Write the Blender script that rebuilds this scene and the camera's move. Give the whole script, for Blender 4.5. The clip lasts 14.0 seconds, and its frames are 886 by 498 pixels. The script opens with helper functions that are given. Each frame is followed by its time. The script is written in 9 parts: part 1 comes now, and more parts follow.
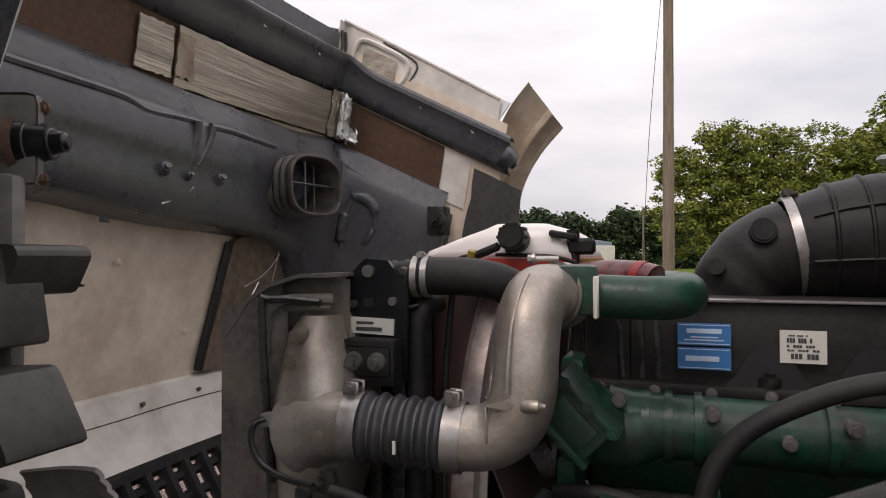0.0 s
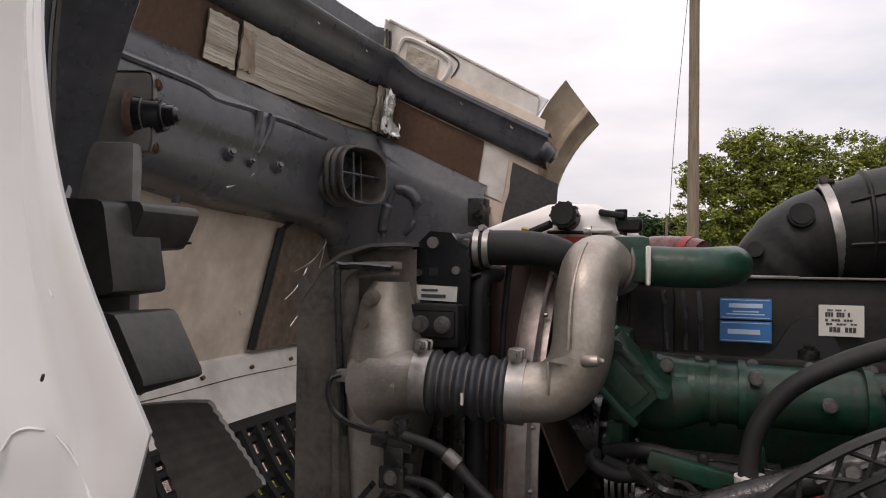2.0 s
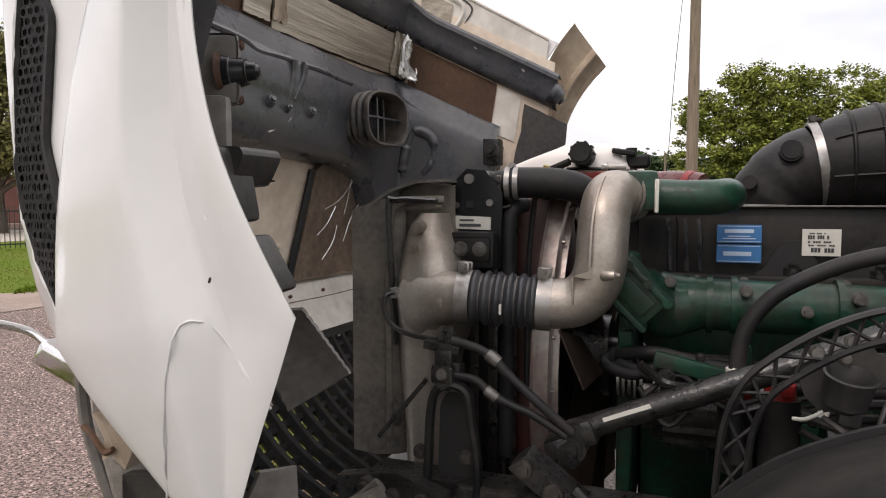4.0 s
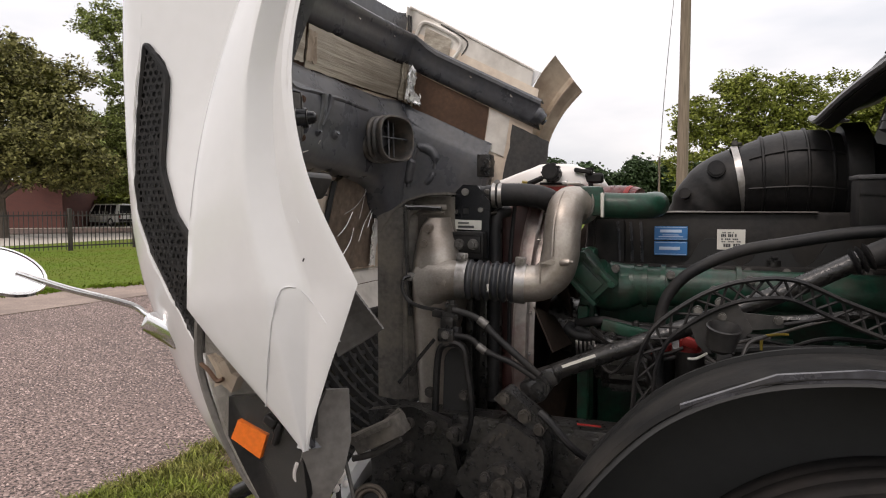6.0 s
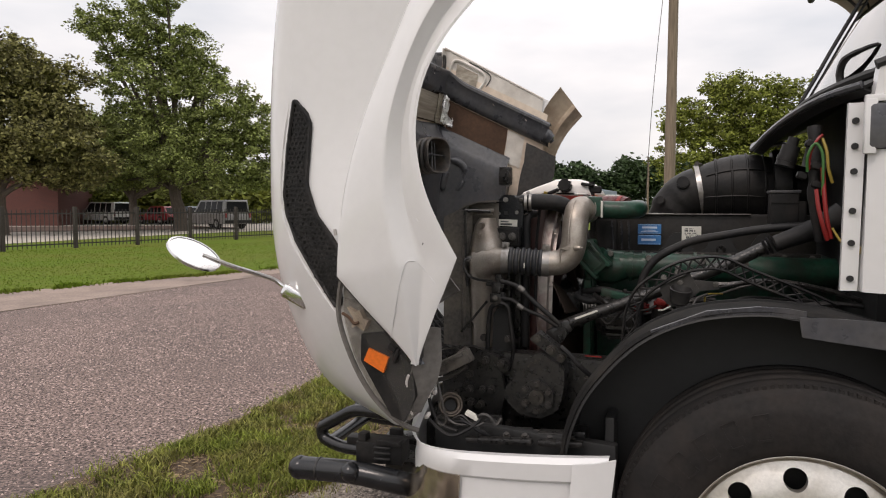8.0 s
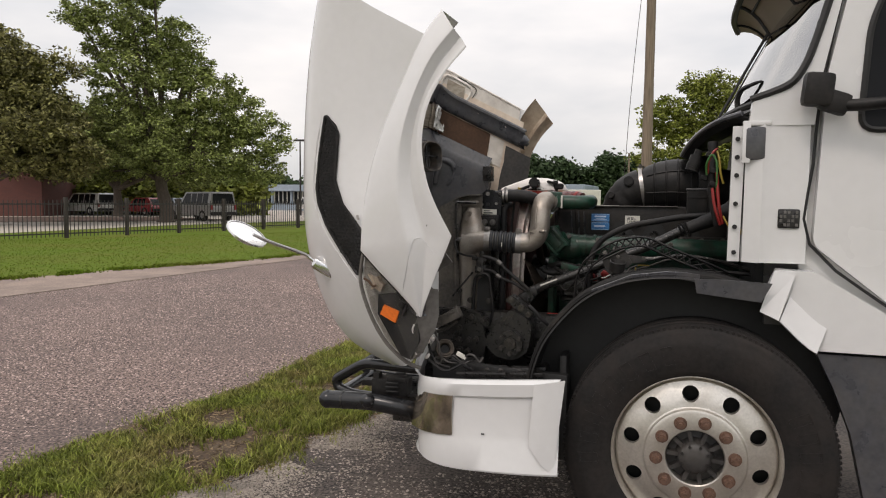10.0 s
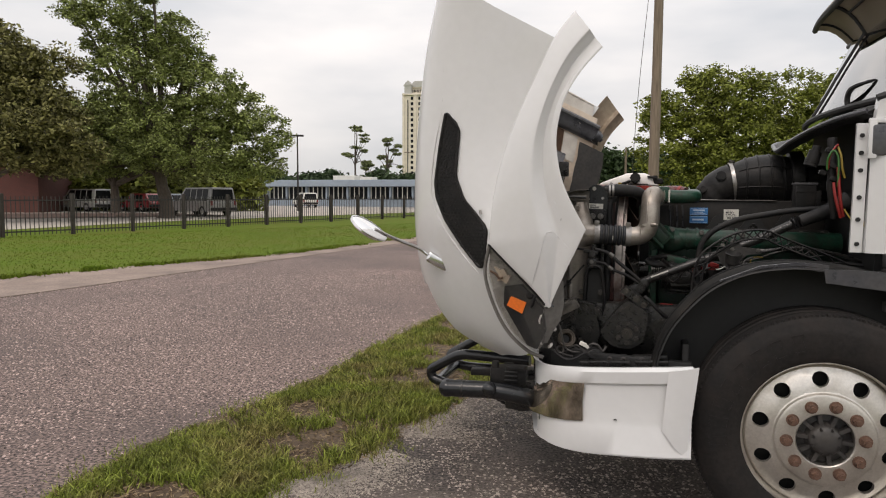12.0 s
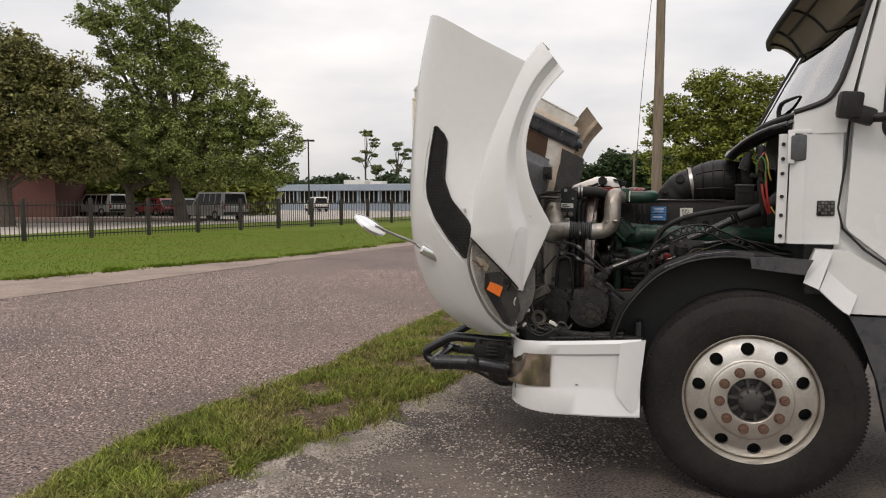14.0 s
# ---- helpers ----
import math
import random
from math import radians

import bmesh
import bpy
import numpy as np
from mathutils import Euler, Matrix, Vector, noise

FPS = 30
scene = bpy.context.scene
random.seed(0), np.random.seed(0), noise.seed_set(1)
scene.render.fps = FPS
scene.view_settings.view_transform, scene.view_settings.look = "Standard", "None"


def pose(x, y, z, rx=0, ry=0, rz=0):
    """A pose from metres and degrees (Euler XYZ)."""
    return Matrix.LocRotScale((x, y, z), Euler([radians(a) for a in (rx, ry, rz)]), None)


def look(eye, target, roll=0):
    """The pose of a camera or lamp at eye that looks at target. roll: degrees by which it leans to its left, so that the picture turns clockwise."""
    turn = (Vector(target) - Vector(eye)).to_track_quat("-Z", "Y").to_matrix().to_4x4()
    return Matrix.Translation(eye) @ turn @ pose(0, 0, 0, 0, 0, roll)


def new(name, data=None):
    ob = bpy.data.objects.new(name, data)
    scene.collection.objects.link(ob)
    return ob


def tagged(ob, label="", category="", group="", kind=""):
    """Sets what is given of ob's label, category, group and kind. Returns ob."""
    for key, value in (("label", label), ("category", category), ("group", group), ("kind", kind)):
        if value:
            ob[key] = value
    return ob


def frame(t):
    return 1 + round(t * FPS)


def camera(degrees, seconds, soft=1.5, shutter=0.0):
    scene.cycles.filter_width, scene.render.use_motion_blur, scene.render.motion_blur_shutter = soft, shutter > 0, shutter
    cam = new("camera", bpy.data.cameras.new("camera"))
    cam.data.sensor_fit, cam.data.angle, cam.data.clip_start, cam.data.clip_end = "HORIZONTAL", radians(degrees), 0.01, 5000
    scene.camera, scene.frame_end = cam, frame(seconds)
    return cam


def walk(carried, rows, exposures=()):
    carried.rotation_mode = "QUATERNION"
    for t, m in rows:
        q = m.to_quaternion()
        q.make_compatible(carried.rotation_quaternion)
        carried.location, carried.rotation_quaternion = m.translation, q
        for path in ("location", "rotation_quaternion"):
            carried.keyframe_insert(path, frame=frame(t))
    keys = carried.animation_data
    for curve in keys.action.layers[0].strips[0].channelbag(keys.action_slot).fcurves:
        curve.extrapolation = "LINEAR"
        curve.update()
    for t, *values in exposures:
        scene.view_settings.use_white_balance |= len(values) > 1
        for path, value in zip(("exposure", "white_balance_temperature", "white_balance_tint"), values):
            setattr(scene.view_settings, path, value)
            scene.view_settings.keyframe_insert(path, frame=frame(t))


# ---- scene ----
cam = camera(65.9, 14.0, 1.1)
METRES, EYE, TILT, LEAN, TURN = 3.8, 1.51, 0.7, 0.0, 0.0
ROWS = [
    (0.0, 0.0, 0.0, 0.0, -0.0, 0.0, 0.0),
    (0.5, 0.0171, 0.0056, -0.0046, 0.06, 0.3, -0.37),
    (1.0, 0.0184, 0.0015, -0.0091, 0.39, 0.34, -0.56),
    (1.5, 0.0055, -0.0072, -0.0112, 1.38, 0.38, -0.64),
    (2.0, -0.0178, -0.0232, -0.0149, 1.71, 0.48, -0.68),
    (2.5, -0.0377, -0.046, -0.0183, 1.86, 0.39, -0.56),
    (3.0, -0.0455, -0.0573, -0.0185, 1.76, 0.15, -0.29),
    (3.5, -0.0456, -0.0612, -0.0182, 1.56, -4.71, -0.11),
    (4.0, -0.0361, -0.0727, -0.0182, 1.5, -4.46, 0.04),
    (6.5, -0.041, -0.24, -0.0136, 0.96, -4.09, -0.02),
    (7.0, -0.0506, -0.2929, -0.009, 0.92, -4.3, -0.42),
    (7.5, -0.0795, -0.3458, -0.0106, 0.77, -4.35, -0.7),
    (8.0, -0.0906, -0.4005, -0.008, 0.37, -4.23, -0.02),
    (10.5, -0.1256, -0.6197, -0.0069, -0.86, -4.95, -0.73),
    (11.0, -0.1775, -0.6376, -0.0078, -0.96, -5.08, -1.12),
    (11.5, -0.2303, -0.6277, -0.0086, -1.33, -5.56, -0.73),
    (12.0, -0.2606, -0.6155, -0.0084, -1.74, -5.17, -0.3),
    (12.5, -0.2758, -0.6536, -0.0071, -1.41, -4.73, -0.31),
    (13.0, -0.2784, -0.6866, -0.0066, -1.47, -4.84, 0.02),
    (13.5, -0.2526, -0.7232, -0.0076, -1.15, -4.72, 0.33),
    (14.0, -0.2358, -0.7588, -0.0106, -0.87, -4.85, -0.07),
]
EXPO = [(0.0, 0.0, 6980, 24), (3.0, 0.02, 6980, 24), (3.6, 0.25, 6980, 21), (4.0, 0.33, 6980, 21), (4.5, 0.33, 6980, 21), (6.5, 0.18, 7020, 20), (8.0, 0.08, 7040, 20), (10.5, -0.03, 7040, 18), (14.0, -0.05, 7060, 18)]
PATH = [(t, pose(0, 0, EYE, TILT, LEAN, TURN) @ pose(METRES * x, METRES * y, METRES * z, 90 + pitch, roll, yaw)) for t, x, y, z, yaw, pitch, roll in ROWS]
PATH += [(4.2, look((-0.112, -0.308, 1.440), (-0.180, 1.687, 1.311), 0.1)), (8.2, look((-0.340, -1.610, 1.459), (-0.362, 0.386, 1.326), -0.1)), (10.3, look((-0.435, -2.317, 1.453), (-0.395, -0.323, 1.308), 0.5))]
walk(cam, sorted(PATH, key=lambda r: r[0]), EXPO)

# ---- world and sun: a bright overcast afternoon ----
world = bpy.data.worlds.new("sky")
scene.world = world
world.use_nodes = True
wn = world.node_tree
wn.nodes.clear()


def wnode(kind, **kw):
    n = wn.nodes.new(kind)
    for k, v in kw.items():
        n.inputs[k].default_value = v
    return n


w_co = wnode("ShaderNodeTexCoord")
w_sky = wnode("ShaderNodeTexSky")
w_sky.sky_type, w_sky.sun_disc = "NISHITA", False
w_sky.sun_elevation, w_sky.sun_rotation = radians(52), radians(215)
w_map = wnode("ShaderNodeMapping")
w_map.inputs["Scale"].default_value = (1.0, 1.0, 3.2)
w_noise = wnode("ShaderNodeTexNoise", Scale=2.1, Detail=5.0, Roughness=0.5)
w_ramp = wnode("ShaderNodeValToRGB")
w_ramp.color_ramp.elements[0].position, w_ramp.color_ramp.elements[0].color = 0.33, (0.600, 0.672, 0.72, 1)
w_ramp.color_ramp.elements[1].position, w_ramp.color_ramp.elements[1].color = 0.64, (0.945, 0.985, 0.985, 1)
w_sep = wnode("ShaderNodeSeparateXYZ")
w_up = wnode("ShaderNodeMapRange")
for k, v in (("From Min", 0.0), ("From Max", 0.9), ("To Min", 0.86), ("To Max", 1.75)):
    w_up.inputs[k].default_value = v
w_mul = wnode("ShaderNodeVectorMath")
w_mul.operation = "SCALE"
w_nish = wnode("ShaderNodeVectorMath")
w_nish.operation = "SCALE"
w_nish.inputs["Scale"].default_value = 0.1
w_mix = wnode("ShaderNodeMix")
w_mix.data_type = "RGBA"
w_mix.inputs["Factor"].default_value = 0.92
w_bg = wnode("ShaderNodeBackground", Strength=1.06)
w_out = wnode("ShaderNodeOutputWorld")
for a, b in ((w_co.outputs["Generated"], w_map.inputs["Vector"]), (w_map.outputs[0], w_noise.inputs["Vector"]), (w_noise.outputs["Fac"], w_ramp.inputs["Fac"]),
             (w_co.outputs["Generated"], w_sep.inputs[0]), (w_sep.outputs["Z"], w_up.inputs["Value"]), (w_ramp.outputs["Color"], w_mul.inputs[0]),
             (w_up.outputs[0], w_mul.inputs["Scale"]), (w_sky.outputs["Color"], w_nish.inputs[0]), (w_nish.outputs[0], w_mix.inputs["A"]),
             (w_mul.outputs[0], w_mix.inputs["B"]), (w_mix.outputs["Result"], w_bg.inputs["Color"]), (w_bg.outputs[0], w_out.inputs["Surface"])):
    wn.links.new(a, b)
sun = new("sun", bpy.data.lights.new("sun", "SUN"))
sun.data.energy, sun.data.angle, sun.data.color = 0.9, radians(14), (1.0, 0.95, 0.88)
sun.matrix_world = look((-12, -18, 28), (0, 0, 0))


# ---- materials ----
def material(name, color, rough=0.5, metal=0.0, grain=40.0, vary=0.15, blotch=3.0, dirt=None, dirt_amount=0.3, bump=0.05, bump_scale=None, spec=0.5, coat=0.0,
             island=0.0, piece=0.0, stretch=None, crisp=0.2):
    m = bpy.data.materials.new(name)
    m.use_nodes = True
    t = m.node_tree
    N, Lk = t.nodes, t.links
    b = N["Principled BSDF"]
    b.inputs["Metallic"].default_value, b.inputs["Specular IOR Level"].default_value = metal, spec
    b.inputs["Coat Weight"].default_value = coat
    b.inputs["Coat Roughness"].default_value = 0.06
    co = N.new("ShaderNodeTexCoord")
    vec = co.outputs["Object"]
    if stretch:
        mp = N.new("ShaderNodeMapping")
        mp.inputs["Scale"].default_value = stretch
        Lk.new(vec, mp.inputs["Vector"])
        vec = mp.outputs[0]
    fine, big = N.new("ShaderNodeTexNoise"), N.new("ShaderNodeTexNoise")
    fine.inputs["Scale"].default_value, fine.inputs["Detail"].default_value = grain, 4
    big.inputs["Scale"].default_value, big.inputs["Detail"].default_value, big.inputs["Roughness"].default_value = blotch, 6, 0.62
    Lk.new(vec, fine.inputs["Vector"]), Lk.new(vec, big.inputs["Vector"])
    r1 = N.new("ShaderNodeValToRGB")
    lo, hi = [tuple(min(1, c * k) for c in color) + (1,) for k in (1 - vary, 1 + vary)]
    r1.color_ramp.elements[0].position, r1.color_ramp.elements[0].color = 0.5 - crisp, lo
    r1.color_ramp.elements[1].position, r1.color_ramp.elements[1].color = 0.5 + crisp, hi
    Lk.new(fine.outputs["Fac"], r1.inputs["Fac"])
    col = r1.outputs["Color"]
    mr = N.new("ShaderNodeMapRange")
    mr.inputs["From Min"].default_value, mr.inputs["From Max"].default_value = 0.42, 0.72
    mr.inputs["To Min"].default_value, mr.inputs["To Max"].default_value = 0.0, dirt_amount
    Lk.new(big.outputs["Fac"], mr.inputs["Value"])
    mx = N.new("ShaderNodeMix")
    mx.data_type = "RGBA"
    mx.inputs["B"].default_value = (*(dirt or tuple(c * 0.55 for c in color)), 1)
    Lk.new(mr.outputs[0], mx.inputs["Factor"]), Lk.new(col, mx.inputs["A"])
    col = mx.outputs["Result"]
    if island or piece:
        src = N.new("ShaderNodeNewGeometry").outputs["Random Per Island"] if island else N.new("ShaderNodeObjectInfo").outputs["Random"]
        hs = N.new("ShaderNodeHueSaturation")
        vr = N.new("ShaderNodeMapRange")
        vr.inputs["To Min"].default_value, vr.inputs["To Max"].default_value = 1 - (island or piece), 1 + (island or piece)
        Lk.new(src, vr.inputs["Value"]), Lk.new(vr.outputs[0], hs.inputs["Value"]), Lk.new(col, hs.inputs["Color"])
        col = hs.outputs["Color"]
    Lk.new(col, b.inputs["Base Color"])
    rr = N.new("ShaderNodeMapRange")
    rr.inputs["To Min"].default_value, rr.inputs["To Max"].default_value = max(0.02, rough - 0.12), min(1, rough + 0.15)
    Lk.new(big.outputs["Fac"], rr.inputs["Value"]), Lk.new(rr.outputs[0], b.inputs["Roughness"])
    if bump:
        bp = N.new("ShaderNodeBump")
        bp.inputs["Strength"].default_value, bp.inputs["Distance"].default_value = min(1, bump * 4), 0.004
        if bump_scale:
            f2 = N.new("ShaderNodeTexNoise")
            f2.inputs["Scale"].default_value, f2.inputs["Detail"].default_value = bump_scale, 5
            Lk.new(vec, f2.inputs["Vector"]), Lk.new(f2.outputs["Fac"], bp.inputs["Height"])
        else:
            Lk.new(fine.outputs["Fac"], bp.inputs["Height"])
        Lk.new(bp.outputs[0], b.inputs["Normal"])
    return m


def glass(name, color, rough=0.03, alpha_mix=0.5):
    """Pane of thin glass: see-through with a gloss on top."""
    m = bpy.data.materials.new(name)
    m.use_nodes = True
    t = m.node_tree
    N, Lk = t.nodes, t.links
    N.remove(N["Principled BSDF"])
    tr, gl, mx, fr = N.new("ShaderNodeBsdfTransparent"), N.new("ShaderNodeBsdfGlossy"), N.new("ShaderNodeMixShader"), N.new("ShaderNodeFresnel")
    tr.inputs["Color"].default_value = (*color, 1)
    gl.inputs["Roughness"].default_value = rough
    fr.inputs["IOR"].default_value = 1.5
    ad = N.new("ShaderNodeMath")
    ad.operation = "ADD"
    ad.inputs[1].default_value = alpha_mix
    Lk.new(fr.outputs[0], ad.inputs[0]), Lk.new(ad.outputs[0], mx.inputs[0])
    Lk.new(tr.outputs[0], mx.inputs[1]), Lk.new(gl.outputs[0], mx.inputs[2]), Lk.new(mx.outputs[0], N["Material Output"].inputs[0])
    return m


M_white = material("white_paint", (0.665, 0.663, 0.659), 0.24, grain=25, vary=0.015, blotch=0.5, dirt=(0.635, 0.63, 0.62), dirt_amount=0.10, bump=0.0, coat=0.4)
M_fibre = material("bare_fibreglass", (0.40, 0.325, 0.245), 0.55, grain=40, vary=0.10, blotch=6, dirt=(0.15, 0.09, 0.055), dirt_amount=0.75, bump=0.05)
M_flange = material("dusty_white_flange", (0.72, 0.68, 0.62), 0.5, grain=18, vary=0.08, blotch=5, dirt=(0.22, 0.17, 0.13), dirt_amount=0.55, bump=0.03)
M_brown = material("brown_heat_mat", (0.086, 0.044, 0.024), 0.8, grain=60, vary=0.2, blotch=5, dirt=(0.036, 0.022, 0.015), dirt_amount=0.5, bump=0.06)
M_foil = material("dull_foil", (0.42, 0.37, 0.30), 0.34, metal=0.45, grain=30, vary=0.22, blotch=6, dirt=(0.13, 0.098, 0.066), dirt_amount=0.85, bump=0.12, bump_scale=45, stretch=(1.5, 0.12, 3.2))
M_brownfoil = material("brown_scuffed_foil", (0.20, 0.150, 0.112), 0.42, metal=0.3, grain=40, vary=0.3, blotch=8, dirt=(0.085, 0.06, 0.046), dirt_amount=0.7, bump=0.15, bump_scale=30)
M_cream = material("stained_cream_fibreglass", (0.74, 0.63, 0.51), 0.5, grain=30, vary=0.07, blotch=5, dirt=(0.33, 0.20, 0.12), dirt_amount=0.55, bump=0.05)
M_liner = material("dusty_black_liner", (0.034, 0.032, 0.031), 0.5, grain=60, vary=0.3, blotch=9, dirt=(0.11, 0.095, 0.08), dirt_amount=0.45, bump=0.06)
M_baffle = material("mud_stained_baffle", (0.088, 0.079, 0.070), 0.5, grain=70, vary=0.4, blotch=9, dirt=(0.20, 0.17, 0.135), dirt_amount=0.75, bump=0.08)
M_dusty = material("dusty_rubber_mouth", (0.034, 0.031, 0.029), 0.42, grain=70, vary=0.3, blotch=14, dirt=(0.20, 0.155, 0.115), dirt_amount=0.55, bump=0.05)
M_cover = material("dusty_black_cover", (0.019, 0.0175, 0.0165), 0.5, grain=70, vary=0.3, blotch=8, dirt=(0.048, 0.042, 0.037), dirt_amount=0.6, bump=0.04, spec=0.3)
M_nut = material("grey_nut_steel", (0.17, 0.16, 0.15), 0.4, metal=0.5, grain=80, vary=0.3, blotch=30, dirt=(0.04, 0.035, 0.03), dirt_amount=0.6, bump=0.06)
M_bolt = material("dark_bolt_steel", (0.034, 0.031, 0.029), 0.42, metal=0.25, grain=90, vary=0.4, blotch=30, dirt=(0.075, 0.062, 0.05), dirt_amount=0.45, bump=0.06)
M_tan = material("dusty_brown_plastic", (0.085, 0.066, 0.050), 0.6, grain=50, vary=0.3, blotch=20, dirt=(0.03, 0.025, 0.02), dirt_amount=0.6, bump=0.06)
M_greypl = material("worn_grey_plastic", (0.17, 0.16, 0.148), 0.5, grain=50, vary=0.2, blotch=9, dirt=(0.07, 0.06, 0.05), dirt_amount=0.6, bump=0.05)
M_groove = material("panel_gap_grey", (0.60, 0.60, 0.605), 0.5, grain=30, vary=0.1, bump=0.0)
M_matte = material("dull_black_guard", (0.0065, 0.0064, 0.0064), 0.78, grain=60, vary=0.3, blotch=7, dirt=(0.050, 0.044, 0.038), dirt_amount=0.45, bump=0.06, spec=0.25)
M_oily = material("oily_grey_steel", (0.085, 0.077, 0.069), 0.34, metal=0.65, grain=60, vary=0.35, blotch=18, dirt=(0.02, 0.018, 0.016), dirt_amount=0.8, bump=0.12)
M_foil_new = material("bright_foil", (0.86, 0.85, 0.83), 0.26, metal=0.45, grain=30, vary=0.1, blotch=9, bump=0.3, bump_scale=25)
M_fanblade = material("rusty_fan", (0.045, 0.027, 0.018), 0.7, grain=40, vary=0.3, bump=0.1)
M_plastic = material("dusty_grey_plastic", (0.058, 0.060, 0.068), 0.28, grain=45, vary=0.25, blotch=7, dirt=(0.13, 0.118, 0.105), dirt_amount=0.45, bump=0.02, spec=0.6)
M_black = material("black_plastic", (0.0105, 0.0103, 0.0106), 0.46, grain=70, vary=0.3, blotch=14, dirt=(0.044, 0.039, 0.035), dirt_amount=0.5, bump=0.05, spec=0.22)
M_gloss = material("black_tube_paint", (0.008, 0.009, 0.011), 0.22, grain=40, vary=0.2, blotch=5, dirt=(0.035, 0.033, 0.03), dirt_amount=0.2, bump=0.01)
M_rubber = material("black_rubber", (0.010, 0.010, 0.011), 0.55, grain=90, vary=0.25, blotch=9, dirt=(0.065, 0.057, 0.05), dirt_amount=0.35, bump=0.04, spec=0.3)
M_tyre = material("worn_tyre_rubber", (0.012, 0.0108, 0.0104), 0.8, grain=60, vary=0.3, blotch=6, dirt=(0.034, 0.027, 0.023), dirt_amount=0.6, bump=0.08, spec=0.3)
M_grime = material("grimy_black_steel", (0.0135, 0.0132, 0.0132), 0.28, metal=0.15, grain=110, vary=0.55, blotch=45, dirt=(0.055, 0.048, 0.042), dirt_amount=0.45, bump=0.10, spec=0.6)
M_cast = material("cast_aluminium", (0.44, 0.40, 0.355), 0.40, metal=0.72, grain=160, vary=0.08, blotch=4.5, dirt=(0.13, 0.095, 0.07), dirt_amount=0.9, bump=0.035)
# silver ring metal with random reddish patches mixed in
M_ring = material("reddish_shroud_metal", (0.46, 0.42, 0.39), 0.38, metal=0.5, grain=60, vary=0.15, blotch=6, dirt=(0.17, 0.045, 0.03), dirt_amount=0.95, bump=0.04)
M_maroon = material("dark_maroon_plastic", (0.062, 0.018, 0.015), 0.5, grain=40, vary=0.25, blotch=5, dirt=(0.03, 0.025, 0.022), dirt_amount=0.6, bump=0.04)
M_bellows = material("dusty_bellows_rubber", (0.024, 0.026, 0.030), 0.36, grain=60, vary=0.25, blotch=12, dirt=(0.075, 0.070, 0.066), dirt_amount=0.4, bump=0.03, spec=0.5)
M_clamp = material("dull_clamp_steel", (0.36, 0.345, 0.33), 0.36, metal=0.75, grain=60, vary=0.15, blotch=18, dirt=(0.12, 0.095, 0.075), dirt_amount=0.7, bump=0.04)
M_redhose = material("worn_red_hose", (0.10, 0.018, 0.018), 0.28, grain=40, vary=0.3, blotch=14, dirt=(0.36, 0.31, 0.29), dirt_amount=0.75, bump=0.04)
M_steel = material("bright_steel", (0.42, 0.40, 0.38), 0.34, metal=0.9, grain=50, vary=0.1, blotch=9, dirt=(0.2, 0.17, 0.14), dirt_amount=0.5, bump=0.03)
M_alu = material("brushed_aluminium_wheel", (0.66, 0.63, 0.58), 0.33, metal=0.85, grain=110, vary=0.08, blotch=6, dirt=(0.32, 0.27, 0.21), dirt_amount=0.5, bump=0.02)
M_rust = material("rusty_steel", (0.15, 0.082, 0.055), 0.8, metal=0.2, grain=70, vary=0.4, blotch=25, dirt=(0.05, 0.035, 0.03), dirt_amount=0.7, bump=0.2)
M_green = material("green_engine_paint", (0.0075, 0.046, 0.028), 0.34, grain=70, vary=0.35, blotch=16, dirt=(0.030, 0.027, 0.021), dirt_amount=0.9, bump=0.06, spec=0.35)
M_tank = material("milky_tank_plastic", (0.78, 0.74, 0.71), 0.35, grain=12, vary=0.04, blotch=6, dirt=(0.55, 0.42, 0.36), dirt_amount=0.4, bump=0.01)
M_coolant = material("red_coolant_through_tank", (0.46, 0.045, 0.03), 0.3, grain=12, vary=0.1, blotch=6, dirt=(0.20, 0.03, 0.02), dirt_amount=0.5, bump=0.01)
M_red = material("red_plastic", (0.24, 0.016, 0.014), 0.4, grain=30, vary=0.1, blotch=8, bump=0.02)
M_yellow = material("yellow_plastic", (0.24, 0.17, 0.022), 0.45, grain=30, vary=0.1, bump=0.01)
M_wiregreen = material("green_wire", (0.035, 0.13, 0.028), 0.45, grain=30, vary=0.1, bump=0.0)
M_orange = material("orange_reflector", (0.75, 0.16, 0.02), 0.25, grain=90, vary=0.12, bump=0.05)
M_blue = material("blue_label", (0.03, 0.17, 0.42), 0.4, grain=30, vary=0.05, bump=0.0)
M_label = material("white_label", (0.66, 0.64, 0.58), 0.5, grain=30, vary=0.06, bump=0.0)
M_ink = material("dark_print", (0.05, 0.05, 0.05), 0.6, grain=30, vary=0.1, bump=0.0)
M_paleblue = material("pale_blue_print", (0.50, 0.62, 0.75), 0.5, grain=30, vary=0.05, bump=0.0)
M_mirror = material("mirror_glass", (0.9, 0.9, 0.9), 0.03, metal=1.0, grain=5, vary=0.01, bump=0.0)
M_chrome = material("chrome", (0.75, 0.75, 0.76), 0.12, metal=1.0, grain=20, vary=0.04, blotch=8, dirt=(0.3, 0.28, 0.26), dirt_amount=0.3, bump=0.0)
M_haze = material("hazed_lamp_lens", (0.15, 0.145, 0.135), 0.3, grain=30, vary=0.1, blotch=12, dirt=(0.08, 0.075, 0.065), dirt_amount=0.6, bump=0.05, stretch=(1, 1, 8))
M_haze.node_tree.nodes["Principled BSDF"].inputs["Alpha"].default_value = 0.12
M_pane = glass("window_glass", (0.62, 0.70, 0.70), 0.02, 0.38)
